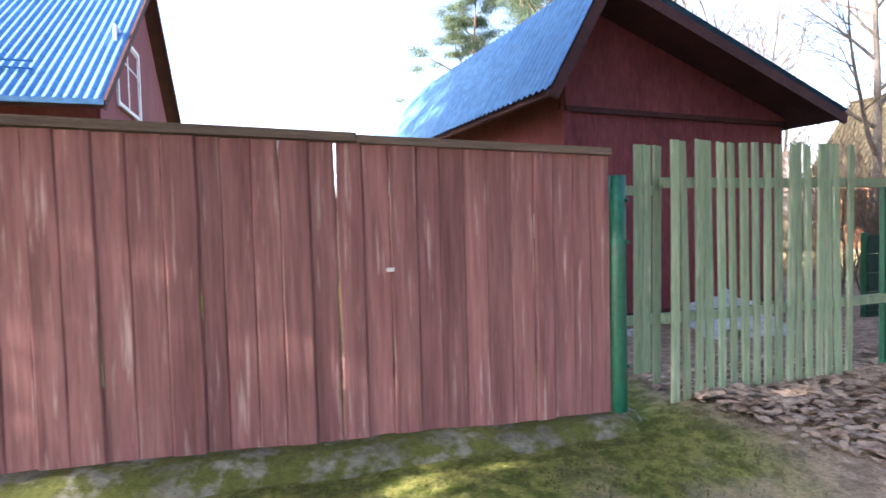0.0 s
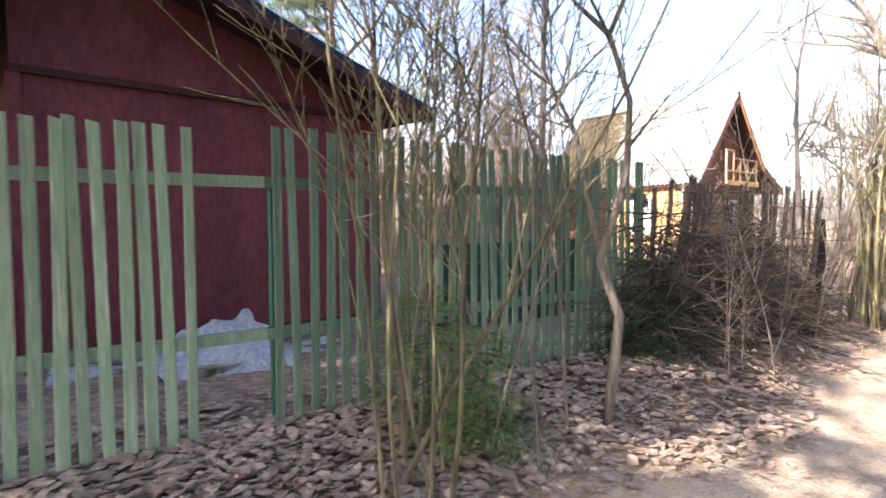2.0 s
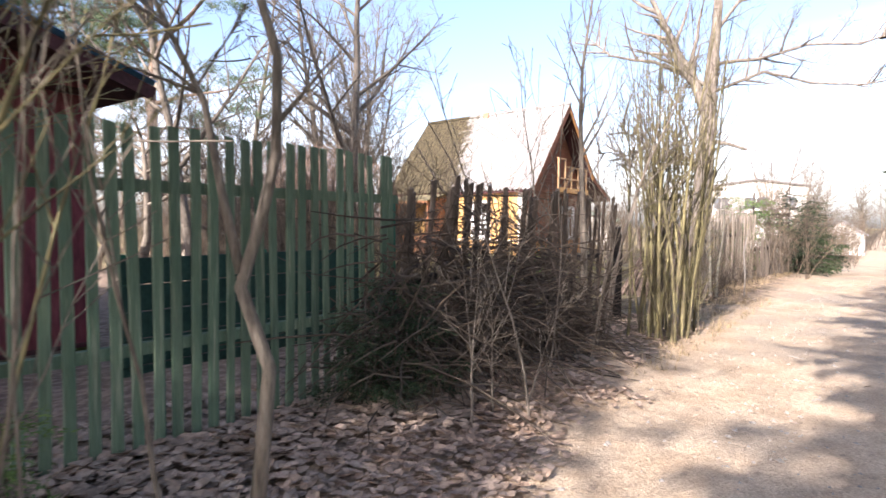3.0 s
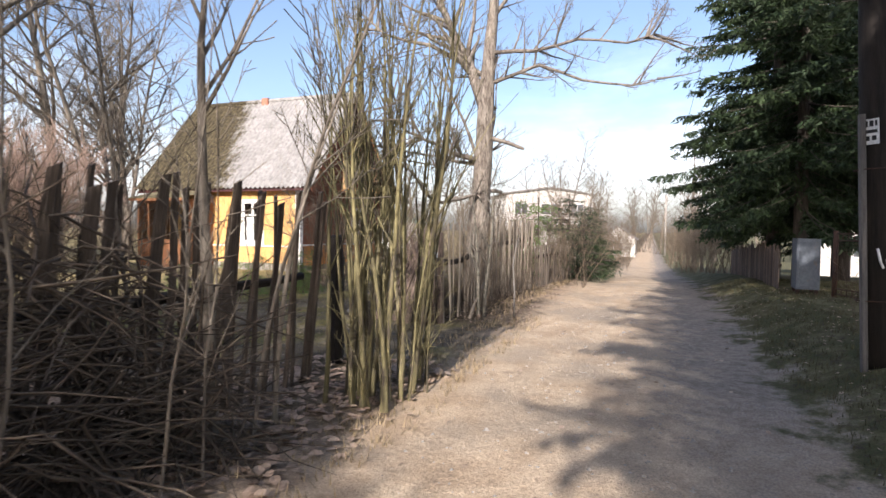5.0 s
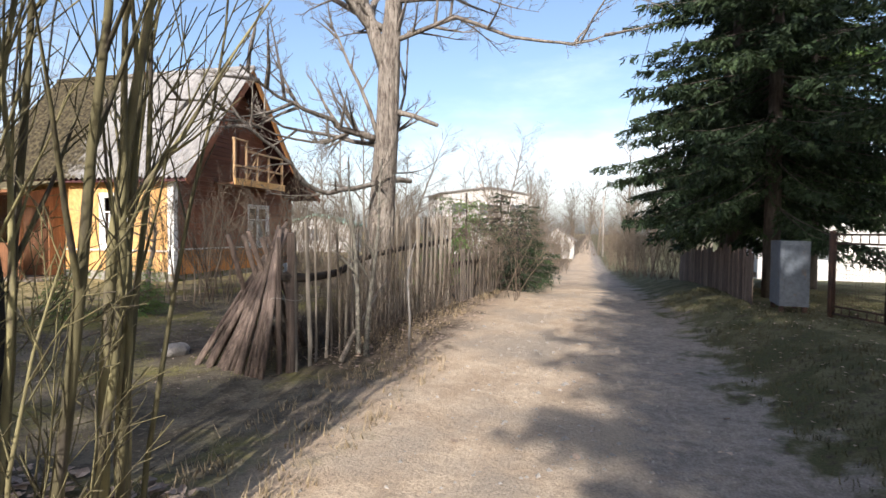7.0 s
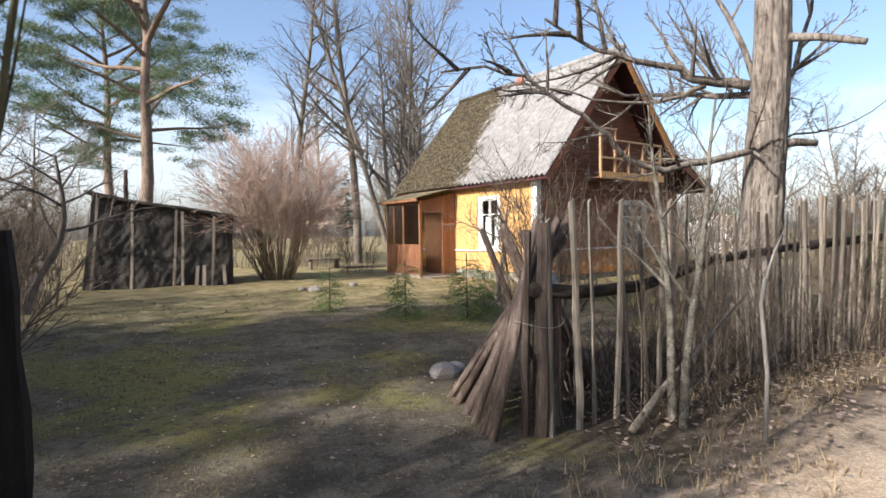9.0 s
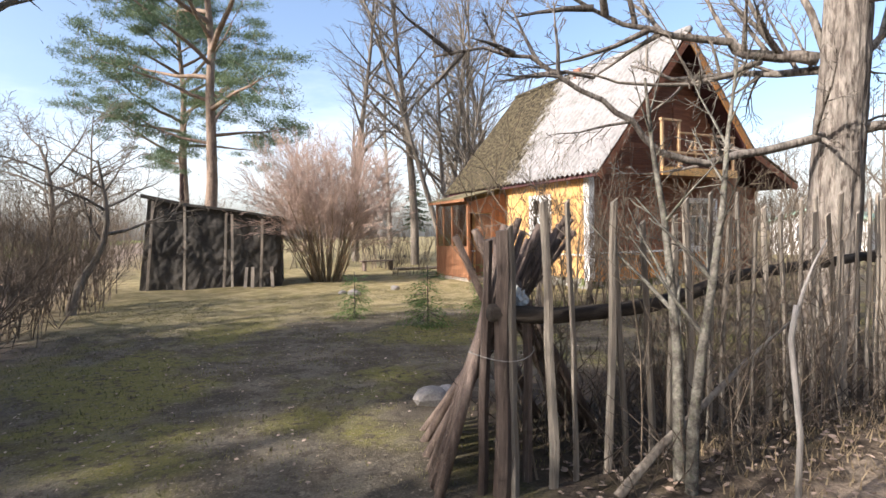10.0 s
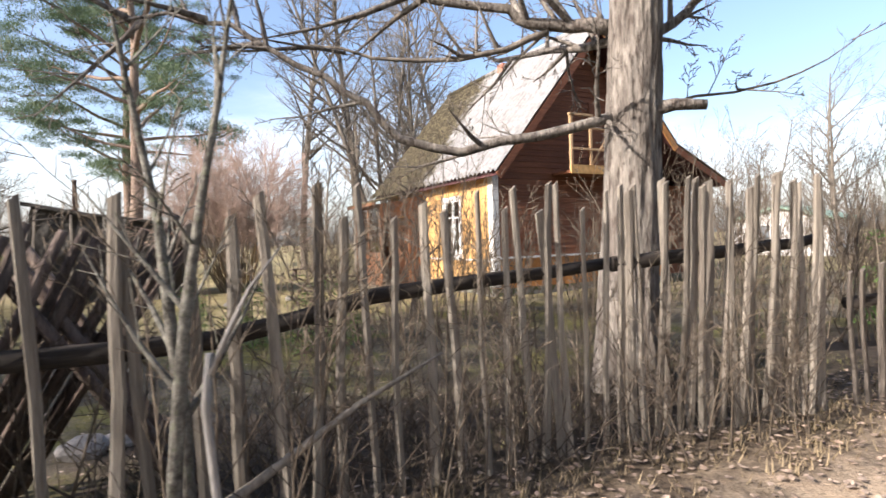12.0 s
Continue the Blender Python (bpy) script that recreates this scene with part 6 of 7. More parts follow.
# pines and bare trees behind the yards
P1 = pine_tree(pose(6.8, 29.0, 0.0), 17, 11, "tall pine with a spreading blue-green crown")
for x, y, s, turn in ((2.6, 38.5, 1.0, 100),):
    copy_thing(P1, pose(x, y, 0, 0, 0, turn) @ Matrix.Scale(s, 4))
B1 = bare_tree(pose(15.4, 31.2, 0), 17, 0.22, BIRCHY, 91, "tall bare larch behind the cottage", M_BARK, group="tall bare trees")
B2 = bare_tree(pose(16.8, 28.4, 0), 14, 0.13, BIRCHY, 92, "many-stemmed bare birch behind the cottage", M_BARK, stems=4, group="tall bare trees")
B3 = bare_tree(pose(8.6, 11.2, 0), 9.0, 0.11, TREE, 93, "bare garden tree behind the green fence", M_BARK, (0.05, 0.03), group="tall bare trees")
for x, y, src, s, turn in ((6.2, 12.2, B3, 0.95, 120), (6.6, 19.6, B3, 0.5, 250), (18.5, 33, B2, 1.0, 60), (12.4, 36, B1, 0.95, 200), (20.5, 37, B1, 0.9, 60)):
    copy_thing(src, pose(x, y, 0, 0, 0, turn) @ Matrix.Scale(s, 4))
A1 = bare_tree(pose(7.7, 16.2, 0), 3.2, 0.10, APPLE, 94, "gnarled bare apple tree at the edge of the yard", group="apple trees", name="apple_tree")
for x, y, s, turn in ((6.4, 14.0, 1.1, 70), (7.6, 13.0, 0.8, 150), (5.2, 17.2, 1.15, 200), (4.6, 20.5, 1.3, 310), (5.4, 14.6, 1.2, 260), (16.6, 15.2, 0.7, 20)):
    copy_thing(A1, pose(x, y, 0, 0, 0, turn) @ Matrix.Scale(s, 4))
lilac()
SH = clump("bare_shrub", "bare brown garden shrub", pose(16.7, 13.4, 0.02), 26, 0.8, 0.8, 1.6, 3.0, 0.008, 0.016, 0.16, 16, M_BRUSH, SHRUB, sep=False)
SH2 = clump("bare_shrub", "low tangled bare shrub", pose(7.6, 14.6, 0.02), 30, 1.2, 1.0, 0.8, 1.7, 0.006, 0.012, 0.30, 17, M_BRUSH, SHRUB, sep=False)
# the last six shrubs are added to throw shade on the yard
for x, y, src, s, turn in ((17.9, 14.6, SH, 0.8, 80), (19.9, 15.0, SH, 0.75, 150), (18.9, 12.6, SH2, 0.8, 20), (6.7, 17.4, SH2, 1.2, 90), (8.3, 12.4, SH2, 1.0, 200), (14.6, 24.5, SH2, 0.9, 130), (17.2, 16.6, SH2, 0.7, 300), (13.6, 29, SH, 1.1, 10), (8.2, 13.6, SH, 0.6, 60), (7.5, 16.6, SH, 0.9, 160), (6.7, 18.6, SH, 1.0, 250), (6.9, 13.2, SH2, 1.4, 30), (5.6, 19.5, SH2, 1.6, 200), (5.9, 15.2, SH, 0.9, 110), (6.6, 16.2, SH, 1.0, 20), (6.9, 9.2, SH, 1.2, 30), (7.9, 8.6, SH, 1.1, 130), (8.7, 7.9, SH2, 1.4, 220), (7.6, 10.6, SH, 1.2, 310), (8.4, 9.8, SH, 1.0, 80), (9.2, 9.0, SH2, 1.3, 100)):
    copy_thing(src, pose(x, y, 0.02, 0, 0, turn) @ Matrix.Scale(s, 4))
# growth along the grey fence
YT = clump("lichen_tree", "young many-stemmed tree with lichened bark at the fence", pose(15.2, 7.75, 0.05), 2, 0.18, 0.12, 1.9, 2.4, 0.030, 0.038, 0.05, 18, M_LICHEN, dict(SHOOT, kids=(8, 4), spread=(0.7, 0.7), start=(0.3, 0.2), wander=0.10), category="tree")
for k, (a, b, n, h) in enumerate(((16.5, 3.0, 8, 2.0), (17.1, 2.6, 6, 1.5), (17.7, 2.95, 8, 1.9), (18.3, 2.55, 7, 1.3), (19.0, 3.1, 8, 1.8), (19.6, 2.4, 8, 1.2), (20.4, 2.2, 9, 1.2), (18.0, 3.6, 8, 2.2), (21.0, 2.9, 9, 1.9))):
    clump("fence_shrub", "thin bare shoots growing through the grey fence", on_lane(a, b), n, 0.5, 0.3, h * 0.5, h, 0.004, 0.011, 0.14, 700 + k, M_BRUSH, SHRUB)
g = Geo()
g.tube([(0, 0, -0.05), (0.02, 0.0, 0.45), (-0.02, 0.01, 0.9), (0.0, 0.0, 1.06)], [0.015, 0.014, 0.013, 0.012], 7)
g.tube([(0.0, 0.0, 1.0), (0.05, 0.02, 1.12), (0.11, 0.03, 1.24), (0.2, 0.05, 1.36)], [0.012, 0.008, 0.006, 0.003], 5)
ob = new("cut_sapling", g.mesh("cut_sapling", M_POST))
ob.matrix_world = pose(15.43, 7.27, 0.04)
tagged(ob, "pale cut sapling with a broken top by the fence", "sapling")
# shrubs along the lane further on
S3 = clump("lane_shrub", "bare grey shrub beside the lane", on_lane(23.0, 2.0), 26, 1.0, 0.9, 1.2, 2.4, 0.007, 0.014, 0.20, 19, M_BRUSH, dict(SHRUB, kids=(7, 3)), sep=False)
for a, b, s, turn in ((24.6, 2.3, 1.0, 50), (26.5, 1.9, 1.0, 120), (28.5, 2.2, 1.1, 200), (31, 2.0, 1.1, 300), (34, 2.3, 1.2, 20), (38, 2.2, 1.3, 90), (43, 2.0, 1.3, 180), (49, 2.2, 1.5, 10), (56, 2.4, 1.6, 70), (31, -2.9, 1.2, 40), (34, -2.7, 1.3, 140), (37.5, -2.7, 1.3, 240), (41.5, -2.6, 1.4, 10), (46, -2.6, 1.5, 80), (52, -2.6, 1.6, 200), (60, -2.8, 1.8, 300), (70, -3, 2.0, 40), (68, 3, 2.0, 140), (24.0, 4.0, 1.1, 210), (27, 5, 1.3, 250), (30, 6, 1.4, 280), (34, 5, 1.6, 30), (40, 7, 1.8, 110), (46, 8, 2.0, 190), (36, 9, 1.7, 60), (30, 10, 1.6, 150), (26, 8, 1.4, 240)):
    x, y = at(a, b)
    copy_thing(S3, pose(x, y, gz(x, y), 0, 0, turn) @ Matrix.Scale(s, 4))
JUN = spruce_meshes(2.0, 0.85, 0.03, 61, M_SPRUCE, 2.0, 0.08, 0.022, 0.13)
for a, b, s in ((24.9, 1.6, 1.1), (26.0, 2.2, 1.35), (27.6, 1.7, 1.3), (29.5, 2.0, 1.3)):
    x, y = at(a, b)
    spruce("juniper", "dense dark evergreen shrub beside the lane", pose(x, y, gz(x, y)) @ Matrix.Scale(s, 4), JUN, "evergreen shrubs")
x, y = at(27, 3.4)
spruce("young_spruce", "sunlit yellow-green young conifer behind the shrubs", pose(x, y, gz(x, y)) @ Matrix.Scale(2.7, 4), YOUNG2, "young spruces")
# far woods
rngw = random.Random(77)
for k in range(64):
    ang = radians(-12 + 103 * (k + rngw.uniform(0, 0.8)) / 64)
    dist = rngw.uniform(48, 105)
    x, y = 10 + dist * math.cos(ang), 5 + dist * math.sin(ang)
    a, b = lane(x, y)
    if -4.5 < b < 5 or (50 < a < 75 and 3 < b < 20):
        continue
    src = rngw.choice((B1, B2, B2, B3, B3, S3, S3, "spruce"))
    s, turn = rngw.uniform(0.7, 1.15), rngw.uniform(0, 360)
    if src == "spruce":
        spruce("spruce", "distant dark spruce in the woods", pose(x, y, gz(x, y), 0, 0, turn) @ Matrix.Scale(s, 4), SHADE, "far trees")
    else:
        c = copy_thing(src, pose(x, y, gz(x, y), 0, 0, turn) @ Matrix.Scale(s * (2.0 if src is S3 else 1.0), 4))
        tagged(c, "distant tree of the woods behind the gardens", "tree", "far trees")
for x, y, s in ((-3, 33, 1.5), (0, 35, 1.7), (3, 32, 1.5), (5, 36, 1.8), (8, 33.5, 1.5), (10.5, 30, 1.3), (-9, 27, 2.0), (-5, 25, 1.8), (-1, 27, 2.0), (2.5, 26, 1.7), (13, 34, 1.6), (15.5, 35, 1.6), (18, 31.5, 1.3), (21, 33, 1.5), (24, 30, 1.5), (28, 28, 1.6), (32, 25, 1.6), (-6, 30, 1.4), (-12, 62, 2.4), (-6, 70, 2.6), (-1, 58, 2.2), (-18, 66, 2.4), (-9, 48, 2.0), (-14, 50, 2.0), (-4, 44, 1.9)):
    copy_thing(S3, pose(x, y, gz(x, y), 0, 0, x * 50) @ Matrix.Scale(s, 4))
for a, b, s in ((98, -1.5, 2.4), (104, 1.5, 2.6), (110, -4, 2.8), (112, 4, 2.8)):
    x, y = at(a, b)
    copy_thing(S3, pose(x, y, gz(x, y), 0, 0, a * 30) @ Matrix.Scale(s, 4))
for a, b, src, s in ((50, 3.6, B2, 0.5), (46, 5.5, B2, 0.62), (52, 4.8, B3, 0.9), (78, 7, B2, 0.8), (40, 12, B3, 0.8), (90, -6, B2, 0.8), (100, 8, B1, 0.7), (118, -7, B2, 0.9), (122, -2, B1, 0.8), (126, 3, B2, 1.0), (121, 8, B3, 1.2), (112, -11, B1, 0.8), (130, 0, B2, 1.1), (48, -7, B2, 0.7), (58, -9, B3, 1.0)):
    x, y = at(a, b)
    copy_thing(src, pose(x, y, gz(x, y), 0, 0, a * 40) @ Matrix.Scale(s, 4))
leaf_litter()


def undergrowth():
    """Tangle of low dead stalks behind and under the grey fence."""
    rng = np.random.default_rng(77)
    g = Geo()
    for _ in range(1000):
        p = spot(rng.uniform(16.4, 20.8), 2.3 + 1.9 * rng.beta(1.3, 1.6), -0.02)
        ang, h = rng.uniform(0, 6.28), rng.uniform(0.12, 0.55)
        flat = rng.uniform(0.1, 1.3) * h
        d = Vector((math.cos(ang) * flat, math.sin(ang) * flat, h))
        bend = Vector((rng.normal() * 0.05, rng.normal() * 0.05, 0.03))
        r0 = rng.uniform(0.0025, 0.0055)
        g.tube([p, p + d * 0.5 + bend, p + d], [r0, r0 * 0.8, r0 * 0.4], 3, cap=False)
    ob = new("undergrowth", g.mesh("undergrowth", M_HEAP))
    tagged(ob, "tangle of low dead brown stalks along the grey fence", "undergrowth", kind="stuff")


undergrowth()
# a fallen bough propped against the grey fence
g = Geo()
g.tube([spot(16.45, 2.45, 0.02), spot(16.8, 2.48, 0.2), spot(17.15, 2.5, 0.34), spot(17.6, 2.49, 0.57), spot(18.05, 2.52, 0.74)], [0.028, 0.025, 0.021, 0.014, 0.006], 8)
ob = new("fallen_bough", g.mesh("fallen_bough", M_BARK))
tagged(ob, "pale fallen bough propped against the grey fence", "branch")
grass("verge_grass", "short rough grass on the verge", 9000, (9.5, 24, -5.0, -1.6), 0.02, 0.075, M_GRASS, 3)
grass("yard_grass", "thin spring grass of the yard", 21000, (12.5, 23, 2.9, 14), 0.012, 0.04, M_YARD, 4)
grass("dry_grass", "dry straw-coloured grass at the foot of the fence", 1000, (17.0, 24.5, 1.9, 2.7), 0.025, 0.10, M_STRAW, 5, 0.8)
grass("edge_grass", "tufts of dry grass on the edge of the lane", 700, (10.0, 17.0, 1.35, 2.3), 0.03, 0.12, M_STRAW, 6, 0.8)
grass("moss", "moss and short grass below the red fence", 5200, (-3.0, 2.7, 1.2, 2.75), 0.012, 0.035, M_GRASS, 7)


def pebbles():
    rng = np.random.default_rng(12)
    base = np.array([(1, 0, 0), (0, 1, 0), (-1, 0, 0), (0, -1, 0), (0, 0, 0.7)])
    tris = []
    for _ in range(2600):
        a, b = rng.uniform(4, 26), rng.normal() * 0.9
        if abs(b) > 1.7:
            continue
        x, y = at(a, b)
        s = abs(rng.normal()) * 0.010 + 0.005
        v = base * s * rng.uniform(0.6, 1.4, (5, 3)) + np.array((x, y, gz(x, y) - 0.001))
        for i in range(4):
            tris.append((v[i], v[(i + 1) % 4], v[4]))
    ob = new("pebbles", tri_mesh("pebbles", np.array(tris), M_STONE))
    tagged(ob, "small pale pebbles strewn on the sandy lane", "pebbles", kind="stuff")


pebbles()


# ---- loose things ----
def barrel():
    t = thing("water_barrel", pose(1.15, 5.45, 0.08), "bright blue plastic barrel beside the red shed", "barrel")
    g = Geo()
    prof = [(0.0, 0.26), (0.05, 0.285), (0.28, 0.295), (0.30, 0.305), (0.33, 0.305), (0.35, 0.295), (0.6, 0.295), (0.62, 0.305), (0.65, 0.305), (0.67, 0.295), (0.9, 0.28), (0.95, 0.24)]
    g.tube([(0, 0, z) for z, _ in prof], [r for _, r in prof], 28)
    part("drum", g, M_BARREL, t)
    g = Geo()
    g.tube([(0, 0, 0.94), (0, 0, 0.975)], [0.25, 0.25], 28)
    part("lid", g, M_BARREL, t)
    for s in (-1, 1):
        g = Geo()
        g.tube([(s * 0.28, -0.07, 0.85), (s * 0.33, -0.05, 0.86), (s * 0.33, 0.05, 0.86), (s * 0.28, 0.07, 0.85)], [0.012] * 4, 6)
        part("handle", g, M_BARREL, t)


def sheets():
    for k, (x, y, z, rx, ry, rz, w, d) in enumerate(((2.95, 5.55, 0.36, 28, -12, 30, 0.95, 0.8), (2.0, 5.9, 0.2, 6, 4, 12, 0.7, 0.5), (3.7, 6.2, 0.22, 5, 3, 40, 0.9, 0.5))):
        g = Geo()
        nu, nv = 34, 26
        pts = []
        for u in range(nu + 1):
            for v in range(nv + 1):
                px, py = (u / nu - 0.5) * w, (v / nv - 0.5) * d
                px += 0.05 * noise.noise((v * 0.22, k, 3)) * (1 if u > nu / 2 else -1)
                py += 0.06 * noise.noise((u * 0.2, k, 6)) * (1 if v > nv / 2 else -1)
                pts.append((px, py, 0.05 * noise.noise((px * 4, py * 4, k)) + 0.035 * abs(noise.noise((px * 11, py * 11, k + 5)))))
        g.add(pts, [(u * (nv + 1) + v, (u + 1) * (nv + 1) + v, (u + 1) * (nv + 1) + v + 1, u * (nv + 1) + v + 1) for u in range(nu) for v in range(nv)])
        ob = new("plastic_sheet", g.mesh("plastic_sheet", M_SHEET))
        ob.matrix_world = pose(x, y, z, rx, ry, rz)
        tagged(ob, "crumpled pale plastic sheet lying tilted behind the green fence", "sheet", "plastic sheets")
        b = Geo()
        b.box((-0.25, -0.15, 0), (0.25, 0.15, max(0.03, z - gz(x, y) - 0.02)), ch=0.02)
        ob = new("concrete_block", b.mesh("concrete_block", M_CONCRETE))
        ob.matrix_world = pose(x, y, gz(x, y) - 0.03, 0, 0, rz)
        tagged(ob, "grey concrete block under the sheet", "block", "concrete blocks")
    # long low box of dark green boards behind the second panel
    t = thing("compost_box", pose(4.9, 6.3, 0.1, 0, 0, 21), "low box of dark green boards behind the fence", "box")
    for k in range(5):
        g = Geo()
        g.box((0, 0, 0.22 * k), (2.6, 0.03, 0.22 * k + 0.21), ch=0.004)
        part("board", g, M_COMPOST, t)
    for x in (0.0, 1.3, 2.55):
        g = Geo()
        g.box((x, 0.03, 0), (x + 0.06, 0.09, 1.12))
        part("post", g, M_DKGREEN, t)


def stones():
    rng = np.random.default_rng(3)
    for x, y, s in ((13.95, 9.55, 0.15), (14.12, 9.72, 0.11), (13.0, 18.2, 0.16), (12.7, 18.5, 0.10), (14.0, 19.0, 0.12)):
        bm = bmesh.new()
        bmesh.ops.create_icosphere(bm, subdivisions=2, radius=s)
        o = Vector(rng.normal(size=3) * 9)
        for v in bm.verts:
            v.co *= 1 + 0.35 * noise.noise(v.co / s * 0.9 + o)
            v.co.z *= 0.7
        me = bpy.data.meshes.new("stone")
        bm.to_mesh(me)
        bm.free()
        me.materials.append(M_STONE)
        ob = new("stone", me)
        ob.matrix_world = pose(x, y, gz(x, y) + s * 0.3)
        tagged(ob, "pale rough field stone in the grass", "stone", "stones")
    w = thing("board_pile", pose(15.2, 27.6, 0.03, 0, 0, 20), "low pile of pale old boards by the porch", "boards")
    for k in range(9):
        g = Geo()
        g.box((-1.0, -0.08, 0), (1.0, 0.08, 0.03), ch=0.004)
        part("board", g, M_OLD, w, m=pose(0.1 * rng.normal(), 0.2 * (k % 4) - 0.3, 0.035 * (k // 4), 0, 0, rng.normal() * 6))
    bench = thing("bench", pose(13.6, 27.2, 0.03, 0, 0, 20), "low dark wooden garden bench", "bench")
    for lo, hi, nm in (((-0.7, -0.18, 0.38), (0.7, 0.18, 0.43), "seat"), ((-0.6, -0.15, 0), (-0.52, 0.15, 0.38), "leg"), ((0.52, -0.15, 0), (0.6, 0.15, 0.38), "leg")):
        g = Geo()
        g.box(lo, hi, ch=0.006)
        part(nm, g, M_STACK, bench)


def utility_pole():
    x, y = at(14.12, -2.28)
    z = gz(x, y)
    t = thing("utility_pole", pose(x, y, z - 0.1, 0, 0, TURN_LANE) @ pose(0, 0, 0, -2.2, 0, 0), "dark tarred wooden utility pole strapped to a pale stub", "pole")
    g = Geo()
    g.tube([(0, 0, 0), (0, 0, 2), (0.02, 0, 5), (0.03, 0, 8.4)], [0.128, 0.125, 0.11, 0.09], 18)
    part("shaft", g, M_POLE, t)
    g = Geo()
    g.box((-0.12, 0.105, -0.1), (-0.05, 0.155, 2.4), ch=0.01)
    part("stub_post", g, M_STUB, t, "pale grey stub post")
    for zz in (0.7, 1.9):
        g = Geo()
        g.tube([(0.152 * math.cos(a) - 0.01, 0.152 * math.sin(a) + 0.015, zz) for a in (2 * math.pi * k / 24 for k in range(25))], [0.006] * 25, 5)
        part("wire_strap", g, M_RUST, t)
    # paper notice facing back along the lane
    s = part("notice", Geo(), M_PAPER, t, "small white paper notice with dark print", m=pose(-0.104, 0.075, 2.12, 0, 0, -36) @ Matrix.Scale(0.85, 4))
    g = Geo()
    g.box((-0.012, -0.085, 0), (-0.006, 0.085, 0.27))
    part("sheet", g, M_PAPER, s)
    g = Geo()
    for k, (y0, y1, zz, hh) in enumerate(((-0.07, -0.05, 0.19, 0.06), (-0.035, 0.0, 0.19, 0.06), (0.015, 0.035, 0.19, 0.06), (0.045, 0.07, 0.19, 0.06), (-0.07, 0.07, 0.12, 0.035), (-0.06, -0.02, 0.04, 0.05), (0.0, 0.06, 0.04, 0.05))):
        g.box((-0.0155, y0, zz), (-0.0125, y1, zz + hh))
    part("print", g, M_INK, s)
    g = Geo()
    for p in (((-0.124, -0.035, 1.08), (-0.122, -0.05, 1.0), (-0.116, -0.063, 0.95)), ((-0.123, 0.03, 1.18), (-0.127, 0.01, 1.05), (-0.126, -0.01, 1.0)), ((-0.108, -0.075, 1.03), (-0.098, -0.085, 0.96))):
        g.tube(p, [0.012] * len(p), 5)
    part("paint_mark", g, M_WHITE, t, "smear of white paint")
    cross = Geo()
    cross.box((-0.05, -0.6, 7.8), (0.05, 0.6, 7.9))
    part("cross_arm", cross, M_POLE, t)
    for k, yy in enumerate((-0.5, 0.5)):
        g = Geo()
        pts = []
        for i in range(25):
            u = i / 24
            wx, wy = at(14.12 + 73.9 * u, -2.28 + yy * (1 - 0.4 * u) + 0.2 * u)
            pts.append((wx, wy, 8.3 - 4 * 0.9 * u * (1 - u) - 2.3 * u))
        g.tube(pts, [0.009] * 25, 5)
        ob = new("overhead_wire", g.mesh("overhead_wire", M_INK))
        tagged(ob, "black overhead wire strung along the lane", "wire", "overhead wires")
    x2, y2 = at(88, -2.0)
    t2 = thing("utility_pole", pose(x2, y2, gz(x2, y2) - 0.1, 0, 0, TURN_LANE), "distant grey wooden utility pole", "pole")
    g = Geo()
    g.tube([(0, 0, 0), (0, 0, 8.3)], [0.14, 0.10], 12)
    part("shaft", g, M_POST, t2)


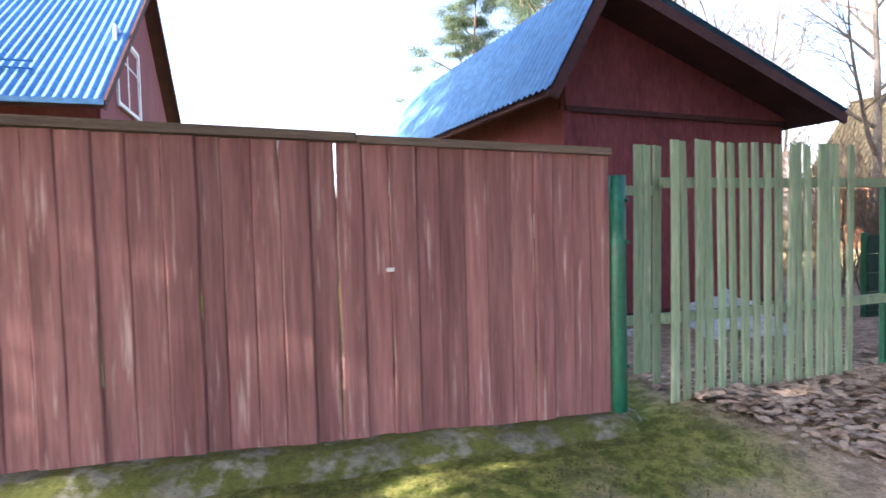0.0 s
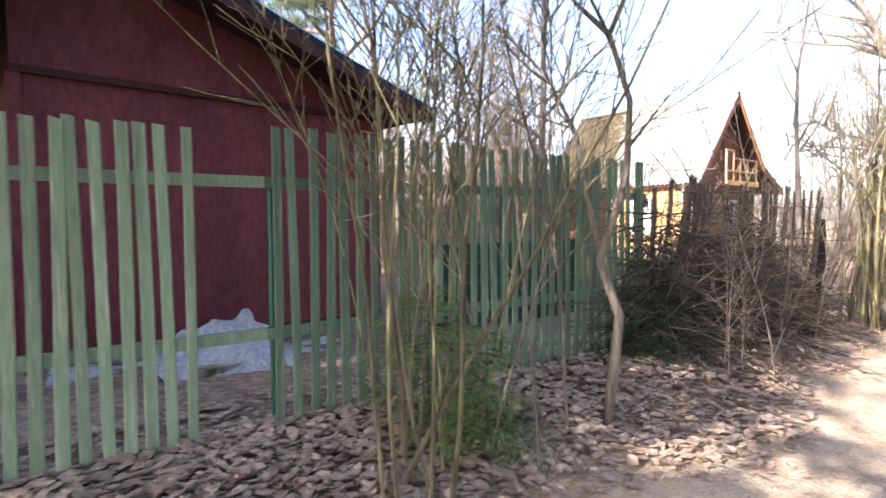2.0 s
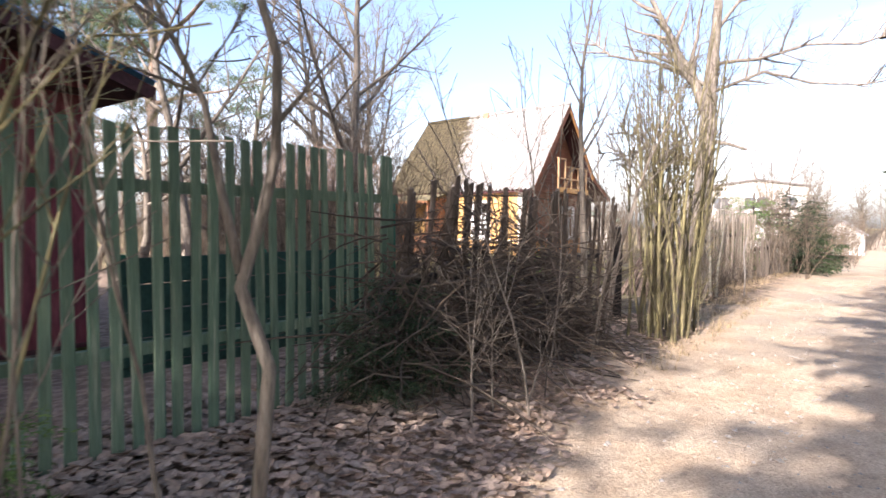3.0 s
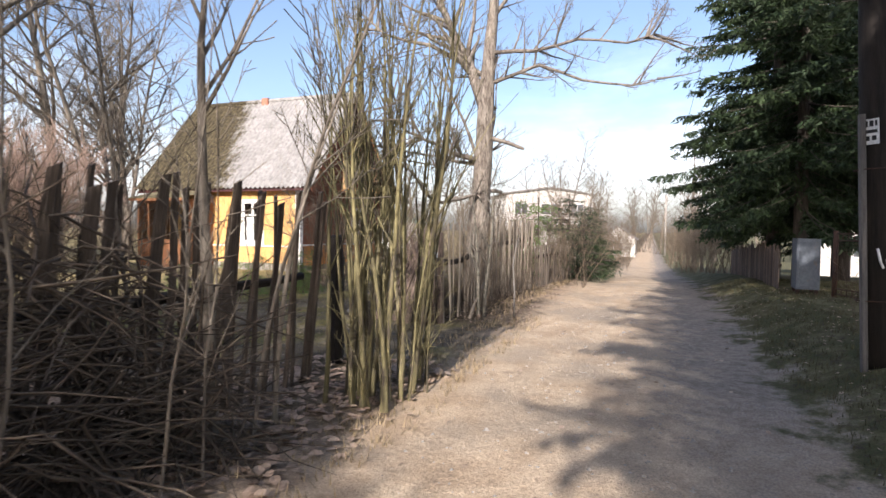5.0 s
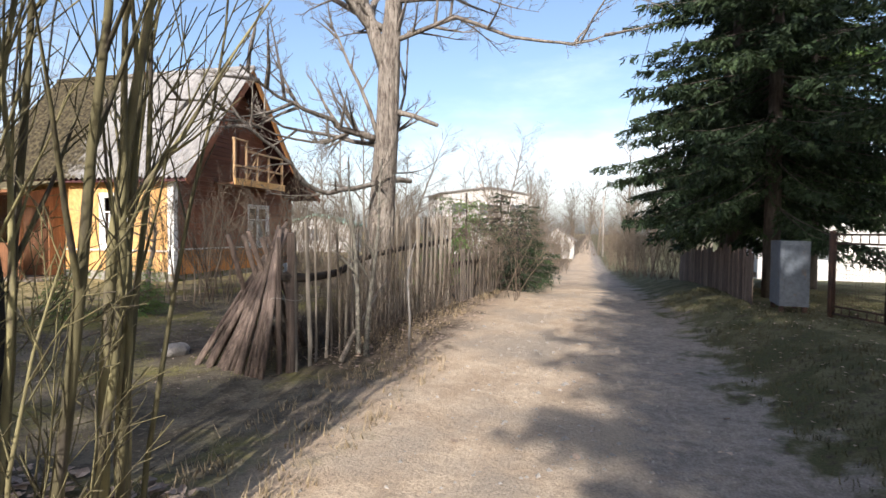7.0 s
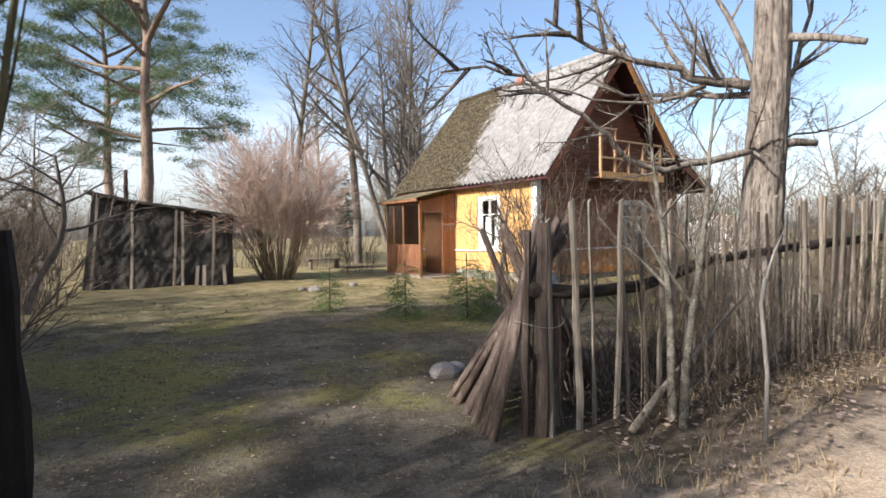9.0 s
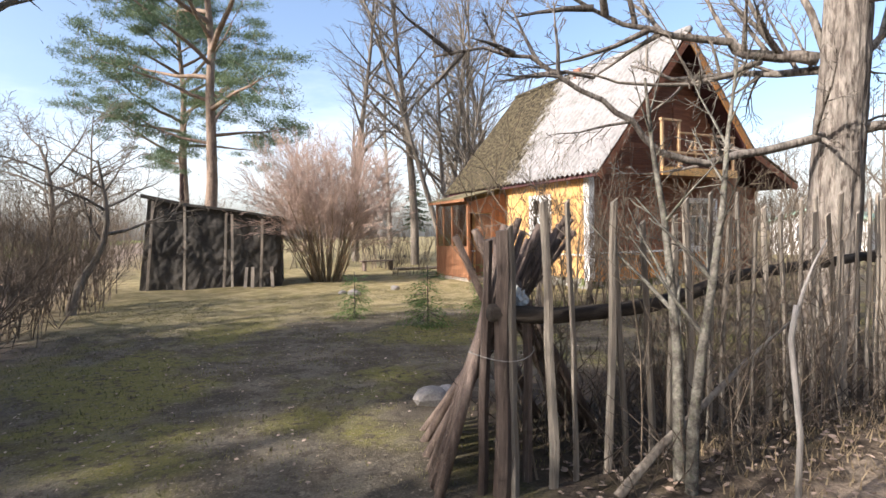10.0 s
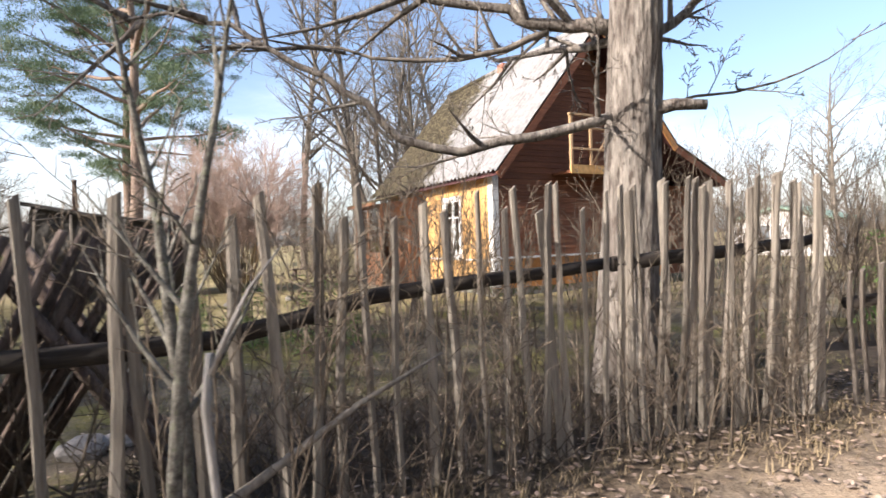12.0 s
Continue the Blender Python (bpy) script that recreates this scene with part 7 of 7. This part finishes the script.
def verge_things():
    # iron gate with two mesh leaves
    t = thing("iron_gate", on_lane(19.55, -3.35, 0.34, 0), "rusty iron double gate with wire mesh", "gate")
    p0, p1 = Vector((0, 0, 0)), Vector((-1.75, -0.55, 0))
    d = (p1 - p0) / 2
    for q in (p0, p1):
        g = Geo()
        g.tube([q + Vector((0, 0, -0.4)), q + Vector((0, 0, 1.22))], [0.04, 0.04], 10)
        part("gate_post", g, M_RUST, t)
    for k in range(2):
        a, b = p0 + d * k + d.normalized() * 0.05, p0 + d * (k + 1) - d.normalized() * 0.03
        leaf = part("gate_leaf", Geo(), M_RUST, t)
        g = Geo()
        for z in (0.10, 0.20, 1.05, 1.17):
            g.tube([a + Vector((0, 0, z)), b + Vector((0, 0, z))], [0.014, 0.014], 6)
        for q in (a, b):
            g.tube([q + Vector((0, 0, 0.08)), q + Vector((0, 0, 1.18))], [0.018, 0.018], 6)
        for i in range(1, 6):
            q = a.lerp(b, i / 6)
            for z0, z1 in ((0.10, 0.20), (1.05, 1.17)):
                g.tube([q + Vector((0, 0, z0)), q + Vector((0, 0, z1))], [0.008, 0.008], 5)
        part("leaf_frame", g, M_RUST, leaf)
        g = Geo()
        for i in range(1, 16):
            q = a.lerp(b, i / 16)
            g.tube([q + Vector((0, 0, 0.2)), q + Vector((0, 0, 1.05))], [0.002, 0.002], 3, cap=False)
        for i in range(1, 17):
            z = 0.2 + 0.85 * i / 17
            g.tube([a + Vector((0, 0, z)), b + Vector((0, 0, z))], [0.002, 0.002], 3, cap=False)
        part("wire_mesh", g, M_RUST, leaf)
    # grey sheet-metal box on legs
    t = thing("metal_cabinet", on_lane(20.2, -2.95, 0.36, -6), "grey sheet-metal cabinet on short legs beside the spruces", "cabinet")
    g = Geo()
    g.box((-0.25, -0.3, 0.10), (0.45, 0.08, 1.05), ch=0.012)
    part("body", g, M_GREYMETAL, t)
    g = Geo()
    g.box((-0.262, -0.25, 0.16), (-0.252, 0.03, 0.99))
    part("door", g, M_GREYMETAL, t)
    for x, y in ((-0.2, -0.25), (0.4, -0.25), (-0.2, 0.04), (0.4, 0.04)):
        g = Geo()
        g.box((x - 0.03, y - 0.03, -0.1), (x + 0.03, y + 0.03, 0.10))
        part("leg", g, M_RUST, t)
    # low old board fence under the spruces
    f = thing("board_fence", on_lane(21.0, -2.75, 0.0, -1), "low grey-brown board fence under the spruces", "fence")
    rng = random.Random(6)
    shared = [board_mesh("board", 0.13, 0.022, 1.0, M_STACK, tip=0.02, bow=0.004, seed=90 + k) for k in range(4)]
    for k in range(52):
        x, y = at(21.0 + 0.16 * k, -2.75)
        z0 = gz(x, y) - 0.06
        part("board", shared[rng.randrange(4)], None, f, m=pose(0.16 * k, 0, z0, 0, rng.uniform(-2, 2), 0) @ Matrix.Diagonal((1, 1, 0.95 + rng.uniform(-0.12, 0.1), 1)))
    g = Geo()
    g.box((0, -0.06, 0.8), (8.4, -0.015, 0.88))
    part("rail", g, M_STACK, f)
    for k, (a, b, h) in enumerate(((16.0, -2.9, 1.2), (17.0, -3.2, 1.5), (15.2, -3.1, 1.0), (18.2, -3.8, 1.3))):
        clump("verge_shrub", "small bare shrub on the verge", on_lane(a, b), 8, 0.35, 0.3, h * 0.5, h, 0.004, 0.010, 0.2, 900 + k, M_BRUSH, SHRUB, sep=False)


barrel()
sheets()
stones()
utility_pole()
verge_things()
